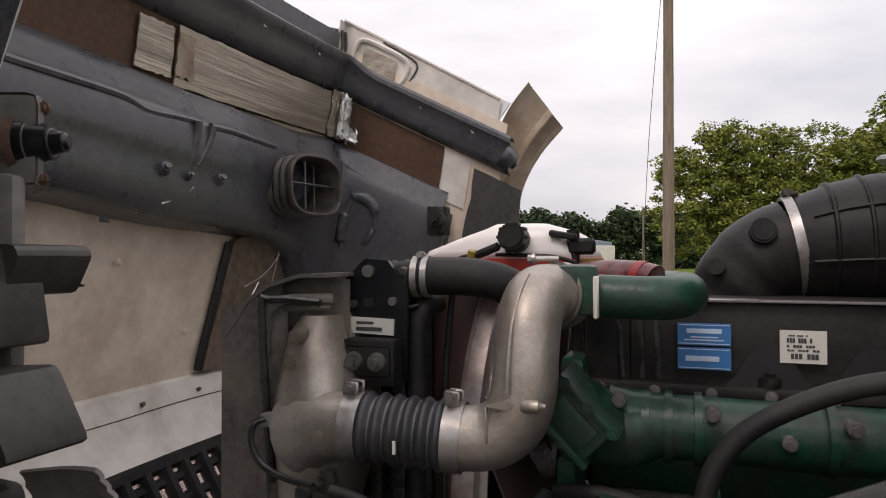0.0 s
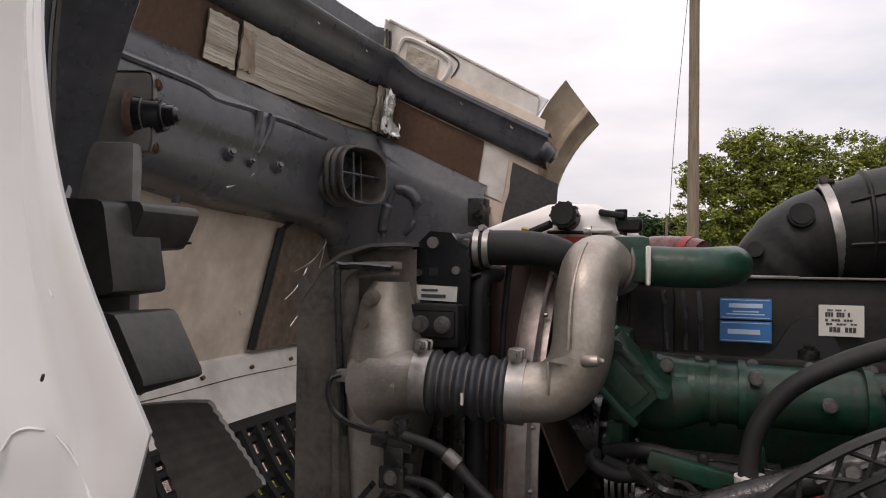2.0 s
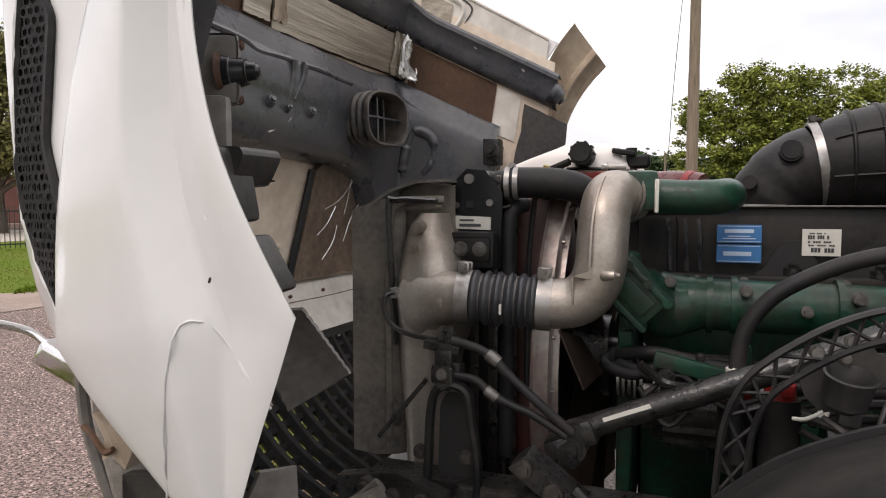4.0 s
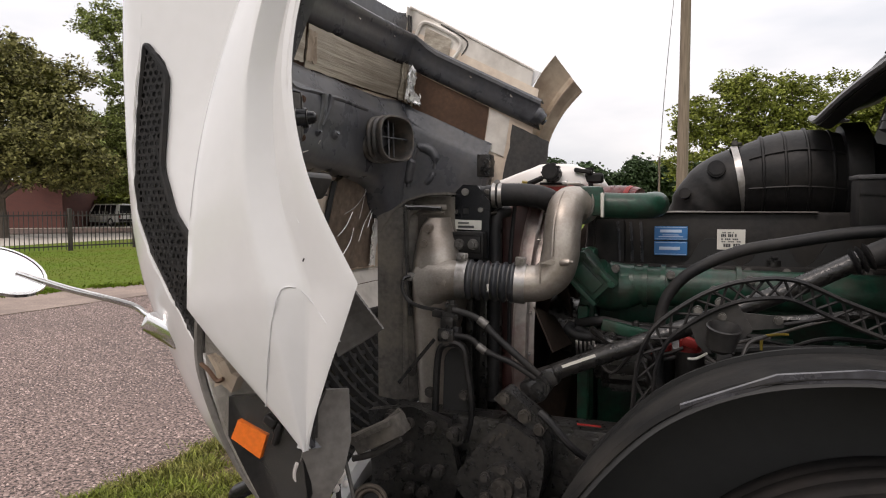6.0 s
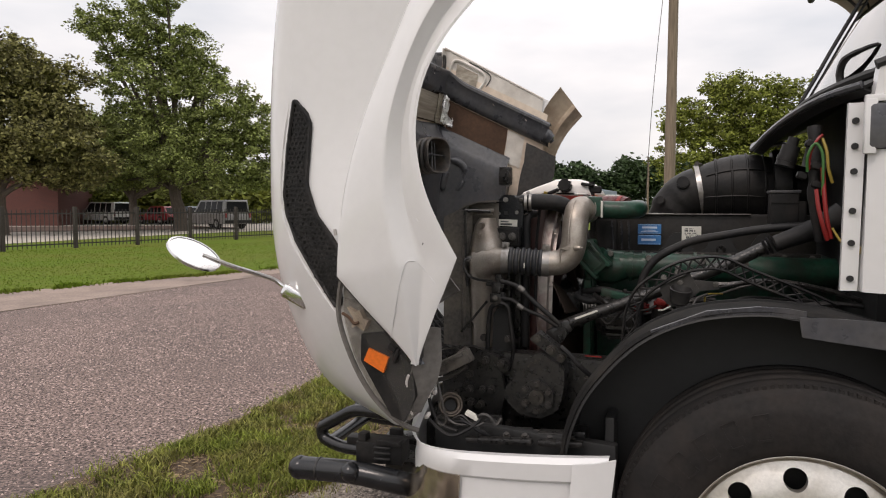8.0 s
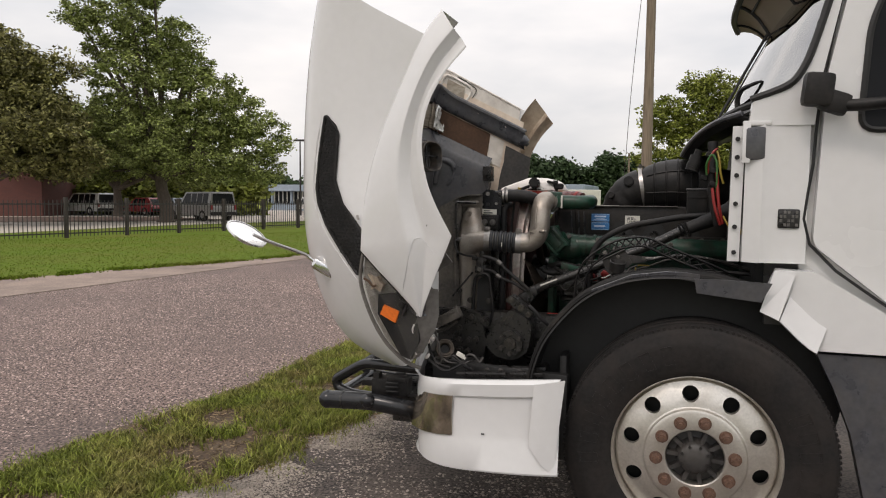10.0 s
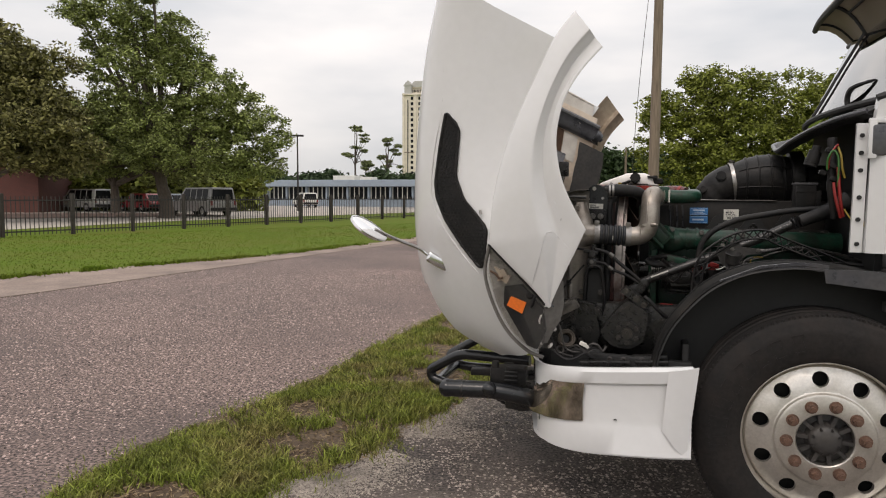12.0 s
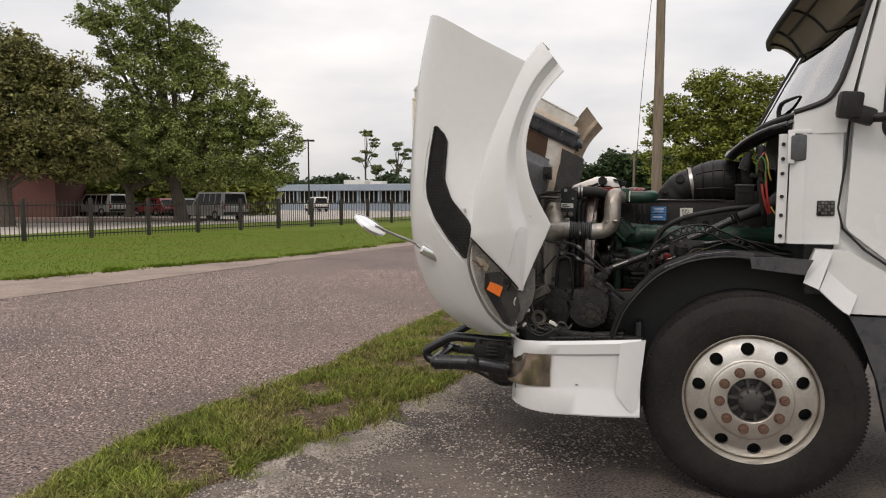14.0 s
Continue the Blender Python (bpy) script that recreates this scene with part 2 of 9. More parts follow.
# black of seals and gaps; also paints the shade inside the wheel guard
M_seal_shade = material("black_seal_and_shade", (0.012, 0.012, 0.012), 0.6, bump=0.0)
M_interior = material("cab_interior_cloth", (0.10, 0.095, 0.09), 0.8, bump=0.03)

# ---- mesh tools ----
V3 = Vector


def catmull(keys, per=6):
    """Smooth points through the keys."""
    pts = [V3(k) for k in keys]
    out = []
    for i in range(len(pts) - 1):
        p0, p1, p2, p3 = pts[max(i - 1, 0)], pts[i], pts[i + 1], pts[min(i + 2, len(pts) - 1)]
        for j in range(per):
            t = j / per
            out.append(0.5 * (2 * p1 + (p2 - p0) * t + (2 * p0 - 5 * p1 + 4 * p2 - p3) * t * t + (3 * p1 - 3 * p2 + p3 - p0) * t ** 3))
    return out + [pts[-1]]


def part(name, bm, mat, parent=None, label="", sharp=38, mats=()):
    """Links a bmesh as one mesh object, under a thing or a part."""
    me = bpy.data.meshes.new(name)
    bm.normal_update()
    bm.to_mesh(me)
    bm.free()
    for m in (mat, *mats):
        me.materials.append(m)
    me.shade_smooth()
    me.set_sharp_from_angle(angle=radians(sharp))
    ob = new(name, me)
    ob.parent = parent
    if label:
        ob["label"] = label
    return ob


def parts(name, bm, mat, parent, label=""):
    """Splits a bmesh into its separate pieces, each a part of its own; shells that touch stay together."""
    bm.verts.ensure_lookup_table()
    seen, shells = set(), []
    for v in bm.verts:
        if v in seen:
            continue
        stack, got = [v], []
        seen.add(v)
        while stack:
            u = stack.pop()
            got.append(u)
            for e in u.link_edges:
                o = e.other_vert(u)
                if o not in seen:
                    seen.add(o)
                    stack.append(o)
        lo = [min(u.co[k] for u in got) - 0.0005 for k in range(3)]
        hi = [max(u.co[k] for u in got) + 0.0005 for k in range(3)]
        shells.append([got, lo, hi])
    groups = []
    for sh in shells:
        hit = [g for g in groups if any(all(sh[1][k] <= q[2][k] and q[1][k] <= sh[2][k] for k in range(3)) for q in g)]
        merged = [sh] + [q for g in hit for q in g]
        groups = [g for g in groups if g not in hit] + [merged]
    for g in groups:
        vs = [u for sh in g for u in sh[0]]
        at = {u: i for i, u in enumerate(vs)}
        fs = {f for u in vs for f in u.link_faces}
        nb = B()
        nv = [nb.verts.new(u.co) for u in vs]
        for f in sorted(fs, key=lambda f: f.index):
            nb.faces.new([nv[at[u]] for u in f.verts])
        part(name, nb, mat, parent, label)
    bm.free()


def thing(name, label, category, m=None, group="", kind=""):
    ob = new(name)
    ob.empty_display_size = 0.2
    if m is not None:
        ob.matrix_world = m
    return tagged(ob, label, category, group, kind)


def box(bm, c, s, rot=(0, 0, 0), bevel=0.0, seg=2):
    """A box of size s round c, turned by degrees, with rounded edges."""
    m = pose(*c, *rot) @ Matrix.Diagonal((*s, 1))
    g = bmesh.ops.create_cube(bm, size=1, matrix=m)
    if bevel:
        es = list({e for v in g["verts"] for e in v.link_edges})
        bmesh.ops.bevel(bm, geom=es, offset=bevel, segments=seg, affect="EDGES", profile=0.6)
    return bm


def cyl(bm, a, b, r0, r1=None, n=16):
    a, b = V3(a), V3(b)
    d = b - a
    m = Matrix.Translation((a + b) / 2) @ d.to_track_quat("Z", "Y").to_matrix().to_4x4()
    bmesh.ops.create_cone(bm, cap_ends=True, segments=n, radius1=r0, radius2=r0 if r1 is None else r1, depth=d.length, matrix=m)
    return bm


def tube(bm, keys, r, n=10, per=6, closed=False, flat=1.0, up=(0, 0, 1)):
    """A hose or bar along smooth keys; r may be one radius or one for each point. flat squashes it along its side."""
    pts = catmull(keys, per) if per > 1 else [V3(k) for k in keys]
    if closed:
        pts = pts[:-1]
    rs = [r] * len(pts) if isinstance(r, (int, float)) else [r[min(len(r) - 1, int(i * len(r) / len(pts)))] for i in range(len(pts))]
    rings, side = [], None
    for i, p in enumerate(pts):
        q, o = pts[(i + 1) % len(pts) if closed else min(i + 1, len(pts) - 1)], pts[i - 1 if closed else max(i - 1, 0)]
        d = (q - o).normalized()
        if side is None:
            side = d.cross(V3(up))
            if side.length < 1e-3:
                side = d.cross(V3((1, 0, 0)))
        side = (side - d * side.dot(d)).normalized()
        other = d.cross(side)
        rings.append([bm.verts.new(p + rs[i] * (flat * math.cos(k * math.tau / n) * side + math.sin(k * math.tau / n) * other)) for k in range(n)])
    last = len(rings) if closed else len(rings) - 1
    for i in range(last):
        a, b = rings[i], rings[(i + 1) % len(rings)]
        for k in range(n):
            bm.faces.new((a[k], a[(k + 1) % n], b[(k + 1) % n], b[k]))
    if not closed:
        bm.faces.new(rings[0][::-1]), bm.faces.new(rings[-1])
    return bm


def lathe(bm, profile, m, n=48):
    """Turns (radius, height) pairs round the z axis of m."""
    rings = []
    for r, h in profile:
        rings.append([bm.verts.new(m @ V3((r * math.cos(k * math.tau / n), r * math.sin(k * math.tau / n), h))) for k in range(n)])
    for a, b in zip(rings, rings[1:]):
        for k in range(n):
            bm.faces.new((a[k], a[(k + 1) % n], b[(k + 1) % n], b[k]))
    return rings


def sheet(bm, rows, thick=0.0, inside=None):
    """A grid of points as a skin; with thick it gets a second side and rims, set off towards the point inside."""
    R, C = len(rows), len(rows[0])
    P = [[V3(p) for p in row] for row in rows]
    A = [[bm.verts.new(p) for p in row] for row in P]

    def normal(i, j):
        a = P[min(i + 1, R - 1)][j] - P[max(i - 1, 0)][j]
        b = P[i][min(j + 1, C - 1)] - P[i][max(j - 1, 0)]
        return a.cross(b).normalized()

    mid = P[R // 2][C // 2]
    flip = inside is not None and normal(R // 2, C // 2).dot(mid - V3(inside)) < 0
    for i in range(R - 1):
        for j in range(C - 1):
            f = (A[i][j], A[i + 1][j], A[i + 1][j + 1], A[i][j + 1])
            bm.faces.new(f[::-1] if flip else f)
    if thick:
        s = 1 if flip else -1
        B = [[bm.verts.new(P[i][j] + normal(i, j) * thick * s) for j in range(C)] for i in range(R)]
        for i in range(R - 1):
            for j in range(C - 1):
                f = (B[i][j], B[i][j + 1], B[i + 1][j + 1], B[i + 1][j])
                bm.faces.new(f[::-1] if flip else f)
        ring = [(0, j) for j in range(C)] + [(i, C - 1) for i in range(1, R)] + [(R - 1, j) for j in range(C - 2, -1, -1)] + [(i, 0) for i in range(R - 2, 0, -1)]
        for (i, j), (k, l) in zip(ring, ring[1:] + ring[:1]):
            f = (A[i][j], A[k][l], B[k][l], B[i][j])
            bm.faces.new(f[::-1] if flip else f)
    return bm


def prism(bm, outline, place, depth):
    """A flat shape with thickness: outline of 2D points, place(u, v, w) gives the point."""
    a = [bm.verts.new(place(u, v, 0)) for u, v in outline]
    b = [bm.verts.new(place(u, v, depth)) for u, v in outline]
    n = len(a)
    bm.faces.new(a), bm.faces.new(b[::-1])
    for i in range(n):
        bm.faces.new((a[i], b[i], b[(i + 1) % n], a[(i + 1) % n]))
    bmesh.ops.recalc_face_normals(bm, faces=bm.faces[:])
    return bm


def xz(y):
    return lambda u, v, w: V3((u, y + w, v))


def rounded(outline, r=0.02, n=3):
    """The outline with its corners rounded."""
    out = []
    for i, p in enumerate(outline):
        p, a, b = V3((*p, 0)), V3((*outline[i - 1], 0)), V3((*outline[(i + 1) % len(outline)], 0))
        k = min(r, (a - p).length * 0.45, (b - p).length * 0.45)
        s, e = p + (a - p).normalized() * k, p + (b - p).normalized() * k
        for j in range(n + 1):
            t = j / n
            q = (1 - t) ** 2 * s + 2 * t * (1 - t) * p + t * t * e
            out.append((q.x, q.y))
    return out


def hexbolt(bm, p, d, r=0.012, h=0.01):
    d = V3(d).normalized()
    cyl(bm, V3(p) - d * 0.002, V3(p) + d * h * 0.35, r * 1.35, n=14)
    cyl(bm, V3(p), V3(p) + d * h, r, n=6)
    return bm


B = bmesh.new

# ---- the setting ----
M_grass = material("mown_grass", (0.088, 0.132, 0.017), 0.9, grain=9, vary=0.35, blotch=0.35, dirt=(0.135, 0.125, 0.035), dirt_amount=0.75, bump=0.3, bump_scale=30, spec=0.05)
M_road = material("worn_asphalt", (0.158, 0.112, 0.098), 0.9, grain=48, vary=0.85, crisp=0.10, blotch=0.42, dirt=(0.074, 0.058, 0.054), dirt_amount=0.8, bump=0.25, bump_scale=85)
M_pad = material("gravelly_asphalt", (0.062, 0.050, 0.044), 0.85, grain=62, vary=0.85, crisp=0.12, blotch=1.1, dirt=(0.21, 0.17, 0.14), dirt_amount=0.75, bump=0.3, bump_scale=60)
M_gutter = material("old_concrete", (0.27, 0.205, 0.170), 0.9, grain=30, vary=0.25, blotch=1.2, dirt=(0.13, 0.10, 0.085), dirt_amount=0.8, bump=0.1)
M_lot = material("pale_concrete_lot", (0.38, 0.34, 0.30), 0.9, grain=3, vary=0.1, blotch=0.3, dirt=(0.25, 0.22, 0.2), dirt_amount=0.5, bump=0.05)
M_soil = material("bare_soil", (0.070, 0.044, 0.026), 0.95, grain=40, vary=0.5, blotch=4, dirt=(0.14, 0.105, 0.068), dirt_amount=0.6, bump=0.3)
M_mulch = material("brown_mulch", (0.075, 0.04, 0.028), 0.95, grain=20, vary=0.4, bump=0.3)


def flat(name, pts, z, mat, label, category, kind="structure"):
    bm = B()
    f = bm.faces.new([bm.verts.new((x, y, z)) for x, y in pts])
    if f.normal.z < 0:
        f.normal_flip()
    bm.normal_update()
    if bm.faces[:][0].normal.z < 0:
        bmesh.ops.reverse_faces(bm, faces=bm.faces[:])
    ob = part(name, bm, mat)
    return tagged(ob, label, category, kind=kind)


def ragged(keys, amp, per=14, seed=1):
    """A line of 2D points with an uneven course."""
    pts = catmull([(x, y, 0) for x, y in keys], per)
    return [(p.x + amp * noise.noise((p.x * 2.3, p.y * 2.3, seed)) + 0.5 * amp * noise.noise((p.x * 7, p.y * 7, seed)),
             p.y + amp * noise.noise((p.x * 2.3, p.y * 2.3, seed + 9))) for p in pts]


flat("ground", [(-900, -300), (900, -300), (900, 1500), (-900, 1500)], -0.004, M_grass, "mown green lawn reaching to the horizon", "ground")
near_edge = ragged([(-7.5, -9), (-4.4, -3.0), (-3.0, -0.2), (-2.75, 0.9), (-2.36, 1.9), (-1.86, 2.75), (-1.38, 4.2), (-0.66, 6.0), (1.2, 10.5), (6, 21), (14, 38)], 0.10, 16, 3)
far_edge = ragged([(-17, -12), (-11.5, -2), (-7.06, 6.88), (-5.8, 9.52), (-4.25, 12.92), (-2.56, 16.4), (1.0, 24), (8, 40)], 0.03, 10, 5)
grass_edge = ragged([(-18.6, -11.0), (-13, -0.9), (-8.41, 9.0), (-6.75, 11.5), (-4.5, 14.4), (-1.8, 20), (1.6, 27.5), (9, 42)], 0.26, 16, 7)
flat("road", near_edge + far_edge[::-1], 0.0, M_road, "worn pinkish-grey asphalt road", "road")
flat("gutter_joint", [(x, y) for x, y in far_edge] + [(x + 0.035, y - 0.01) for x, y in far_edge[::-1]], 0.0065, M_soil, "dark dirt line between road and gutter", "gutter")
flat("gutter", far_edge + grass_edge[::-1], 0.004, M_gutter, "pale concrete gutter along the far road edge", "gutter")
pad_edge = ragged([(-3.6, -4.0), (-2.7, -1.0), (-2.08, 0.33), (-1.79, 0.84), (-1.34, 1.31), (-1.0, 1.9), (-0.5, 2.75), (0.1, 3.6), (1.0, 5.2), (3.5, 9.5)], 0.12, 14, 11)
flat("pavement", pad_edge + [(14, 6), (14, -9), (-4.5, -9)], 0.0, M_pad, "dark gravelly asphalt pad with pale sand patches", "pavement")
flat("parking_lot", [(-17.9, 24.8), (-40, 6), (-70, 40), (-60, 100), (20, 100), (3, 64), (-7.7, 47.0), (-15.0, 34.1)], 0.0, M_lot, "pale concrete parking lot behind the fence", "parking lot")
flat("mulch_bed", [(-33, 33), (-19, 40), (-14, 45), (-20, 50), (-38, 46)], 0.03, M_mulch, "brown mulch bed under the trees", "mulch bed")

M_bark = material("tree_bark", (0.095, 0.075, 0.06), 0.9, grain=20, vary=0.3, blotch=3, bump=0.4, stretch=(1, 1, 0.25))


def leaf_material(name, color, vary=0.45):
    m = material(name, color, 0.65, grain=1.2, vary=0.25, blotch=0.5, dirt=tuple(c * 0.5 for c in color), dirt_amount=0.5, bump=0.0, island=vary, spec=0.25)
    b = m.node_tree.nodes["Principled BSDF"]
    b.inputs["Transmission Weight"].default_value = 0.0
    return m


M_oak = leaf_material("oak_leaves", (0.200, 0.236, 0.072), 0.8)
M_magnolia = leaf_material("magnolia_leaves", (0.172, 0.164, 0.060), 0.8)
M_lightleaf = leaf_material("bright_leaves", (0.180, 0.205, 0.038), 0.72)
M_pine = leaf_material("pine_needles", (0.180, 0.210, 0.085))
M_wood = leaf_material("far_wood_leaves", (0.045, 0.075, 0.03))


def leaves(rng, centres, radii, per, size):
    """Many small leaf cards scattered in clumps: arrays of vertices and faces."""
    k = len(centres) * per
    c = np.repeat(np.array(centres), per, 0)
    r = np.repeat(np.array(radii), per, 0)[:, None]
    d = rng.normal(size=(k, 3))
    d /= np.linalg.norm(d, axis=1)[:, None]
    p = c + d * r * (rng.random((k, 1)) ** 0.5) * np.array([1, 1, 0.72])
    a = rng.normal(size=(k, 3)) * np.array([1, 1, 0.6])
    a /= np.linalg.norm(a, axis=1)[:, None]
    b = np.cross(a, rng.normal(size=(k, 3)))
    b /= np.linalg.norm(b, axis=1)[:, None] + 1e-9
    s = size * (0.55 + 0.9 * rng.random((k, 1)))
    v = np.stack([p - a * s, p + b * s * 0.5, p + a * s, p - b * s * 0.5], 1).reshape(-1, 3)
    return v, np.arange(k * 4).reshape(-1, 4)


def tree(name, label, base, trunk_h, blobs, leaf_mat, clumps, per, leaf, seed, trunk_r=0.3, clump_r=0.7, lean=(0, 0), limbs=9, group=""):
    """A tree: tapered trunk, limbs that reach into the crown, and a crown of leaf clumps filling the blobs (x, y, z, rx, ry, rz), which are relative to the base."""
    rng = np.random.default_rng(seed)
    root = thing(name, label, "tree", pose(*base), group)
    tops = [b for b in blobs]
    bm = B()
    top = V3((lean[0], lean[1], trunk_h))
    high = max(b[2] for b in blobs)
    tip = V3((lean[0] * 1.5, lean[1] * 1.5, max(high, trunk_h + 0.5)))
    tube(bm, [(0, 0, -0.1), (0.04, 0, trunk_h * 0.3), top, (top + tip) / 2 + V3((0.2, 0.1, 0)), tip], [trunk_r * k for k in (1.35, 1.05, 0.95, 0.9, 0.8, 0.7, 0.5, 0.4, 0.3, 0.2, 0.12)], 9, 5)
    for i in range(limbs):
        b = tops[i % len(tops)]
        q = V3((b[0], b[1], b[2])) + V3([float(rng.uniform(-0.6, 0.6)) * b[3 + j] for j in range(3)])
        s = V3((lean[0], lean[1], 0)) * (0.7) + V3((0, 0, trunk_h * float(rng.uniform(0.75, 1.05))))
        tube(bm, [s, s.lerp(q, 0.45) + V3((0, 0, 0.3)), q], [trunk_r * k for k in (0.5, 0.42, 0.34, 0.25, 0.16, 0.08)], 6, 5)
    part("trunk", bm, M_bark, root)
    vol = np.array([b[3] * b[4] * b[5] for b in blobs]) ** 0.7
    pick = rng.choice(len(blobs), clumps, p=vol / vol.sum())
    bb = np.array(blobs)[pick]
    d = rng.normal(size=(clumps, 3))
    d /= np.linalg.norm(d, axis=1)[:, None]
    c = bb[:, :3] + d * bb[:, 3:] * (rng.random((clumps, 1)) ** 0.4)
    v, f = leaves(rng, c, clump_r * (0.5 + rng.random(clumps) * 0.9), per, leaf)
    me = bpy.data.meshes.new("crown")
    me.from_pydata(v.tolist(), [], f.tolist())
    me.materials.append(leaf_mat)
    ob = new("crown", me)
    ob.parent = root
    return root


tree("oak_tree", "tall spreading green oak with gaps in its crown", (-16.6, 39.9, 0), 3.0,
     [(0, 0, 5.2, 5.2, 4, 2.2), (-1.5, 0, 8.2, 3.2, 3, 2.4), (-2.5, 0, 11.4, 2.8, 2.4, 2.2), (-4.7, 0, 12.6, 1.4, 1.4, 1.0), (0.6, 0, 10.8, 1.7, 1.7, 1.8), (3.3, 0, 6.9, 2.8, 2.4, 2.2), (5.6, 0, 4.9, 2.0, 2, 1.9), (4.8, 0, 3.2, 2.6, 2, 0.9), (0.6, -1.5, 3.6, 4.2, 1.8, 0.9),
      (-5.2, 0, 5.2, 2.6, 3, 2.4), (-4.5, 0, 3.4, 3.0, 2, 0.9), (-1.5, 0, 13.6, 1.8, 1.6, 0.9), (1.6, 0, 9.0, 1.6, 1.6, 1.2)],
     M_oak, 1300, 100, 0.086, 4, 0.42, 0.52, (-0.3, 0), 22)
tree("magnolia_tree", "dark magnolia with bronze-tinged leaves", (-23.0, 33.0, 0), 2.2,
     [(0, 0, 5.2, 4.4, 3.5, 2.6), (-0.6, 0, 8.0, 3.2, 3, 2.3), (-2.2, 0, 9.6, 1.8, 2, 1.5), (2.6, 0, 4.6, 2.6, 2.4, 2.0), (-3.5, 0, 4.0, 3.0, 2.4, 1.6), (3.0, 1, 3.6, 2.2, 2, 1.2), (2.4, 0.5, 7.4, 2.2, 1.8, 1.6)], M_magnolia, 1150, 90, 0.100, 6, 0.35, 0.58, (0, 0), 8)
tree("shade_tree", "dense dark green tree behind the parked cars", (-25.0, 52.0, 0), 2.5,
     [(0, 0, 6, 6, 4, 3.2), (-5, 0, 6, 5, 4, 3), (5, 0, 4.4, 4, 3, 2.4)], M_oak, 520, 70, 0.16, 8, 0.35, 0.8)
tree("roadside_tree", "leafy tree with yellow-green top", (20.8, 43.0, 0), 2.4,
     [(0, 0, 4.6, 5.4, 3.5, 3.0), (-4.2, 0, 4.2, 3.6, 2.6, 2.8), (-1.8, 0, 8.0, 3.4, 3, 2.0), (3.2, 0, 7.0, 3.8, 3, 2.8), (-5.8, 0, 7.0, 2.2, 1.6, 1.4), (-3.2, 0, 9.0, 1.6, 1.4, 1.0)], M_lightleaf, 1050, 70, 0.105, 10, 0.3, 0.52, (0, 0), 18)
tree("roadside_tree", "tall leafy tree with bright crown top", (29.0, 41.5, 0), 2.6,
     [(0, 0, 6, 4.6, 4, 3.6), (0.5, 0, 9.6, 3.6, 3, 2.8), (-3, 0, 7.4, 2.8, 2.4, 2.2)], M_lightleaf, 700, 70, 0.105, 12, 0.3, 0.52, (0, 0), 12)
for i, (x, y, h, r) in enumerate(((-11.7, 108, 12.6, 2.6), (-6.6, 108, 10.6, 2.2), (-10.0, 112, 6.5, 1.6))):
    rp = random.Random(70 + i)
    tufts = [(0.15, 0, h * 0.97, r * 0.35, r * 0.35, 0.25)]
    for k in range(11):
        a, f = rp.random() * math.tau, 0.50 + 0.045 * k
        reach = r * (0.45 + 0.55 * rp.random()) * (1.15 - 0.5 * (f - 0.5))
        tufts.append((reach * math.cos(a) * 0.9, reach * math.sin(a) * 0.5, h * f + rp.uniform(-0.2, 0.3), r * 0.33, r * 0.3, 0.16))
    tree("pine_tree", "slim tall pine with sparse tufts", (x, y, 0), h * 0.62, tufts, M_pine, 150, 60, 0.105, 20 + i, 0.17, 0.30, (0, 0), 12, "pines behind the low building")


def wood(name, label, x0, x1, y, top, seed, mat=None, count=900):
    """A far belt of trees as one mass of leaf clumps."""
    rng = np.random.default_rng(seed)
    xs = rng.uniform(x0, x1, count)
    hs = np.array([top * (0.72 + 0.28 * noise.noise((x * 0.22, seed, 0)) + 0.14 * noise.noise((x * 0.9, seed, 4))) for x in xs])
    z = hs * rng.random(count) ** 0.6
    c = np.stack([xs, y + rng.uniform(-2.5, 2.5, count), z], 1)
    v, f = leaves(rng, c, 0.9 + 0.8 * rng.random(count), 34, 0.3)
    me = bpy.data.meshes.new(name)
    me.from_pydata(v.tolist(), [], f.tolist())
    me.materials.append(mat or M_wood)
    tagged(new(name, me), label, "tree belt", kind="stuff")


wood("tree_belt", "far belt of dark green trees", 4, 64, 92, 9.6, 31, count=2300)
wood("tree_belt", "far green trees behind the parking lot", -62, 4, 104, 6.0, 32, count=2000)
wood("hedge", "bright green bushes behind the parked cars", -38, -16, 60, 4.0, 33, M_lightleaf, 700)

# utility pole and wire
pole = thing("utility_pole", "weathered grey-brown wooden utility pole", "utility pole", pose(6.62, 20.05, 0))
M_pole = material("weathered_pole_wood", (0.20, 0.155, 0.115), 0.9, grain=25, vary=0.3, blotch=3, dirt=(0.1, 0.08, 0.065), dirt_amount=0.6, bump=0.4, stretch=(1, 1, 0.06))
part("post", tube(B(), [(0, 0, -0.2), (0.0, 0, 3), (0.01, 0, 6), (0.02, 0, 10.5)], [0.175, 0.17, 0.165, 0.16, 0.15, 0.145, 0.14], 16, 6), M_pole, pole)
part("guy_wire", tube(B(), [(-0.1, 0, 10.2), (-0.55, 0.05, 5), (-0.78, 0.1, 0)], 0.010, 5, 6), M_grime, pole)
far_pole = thing("utility_pole", "thin far utility pole before the trees", "utility pole", pose(17.6, 60, 0))
part("post", tube(B(), [(0, 0, 0), (0, 0, 3), (0, 0, 5.9)], 0.10, 8, 4), M_pole, far_pole)

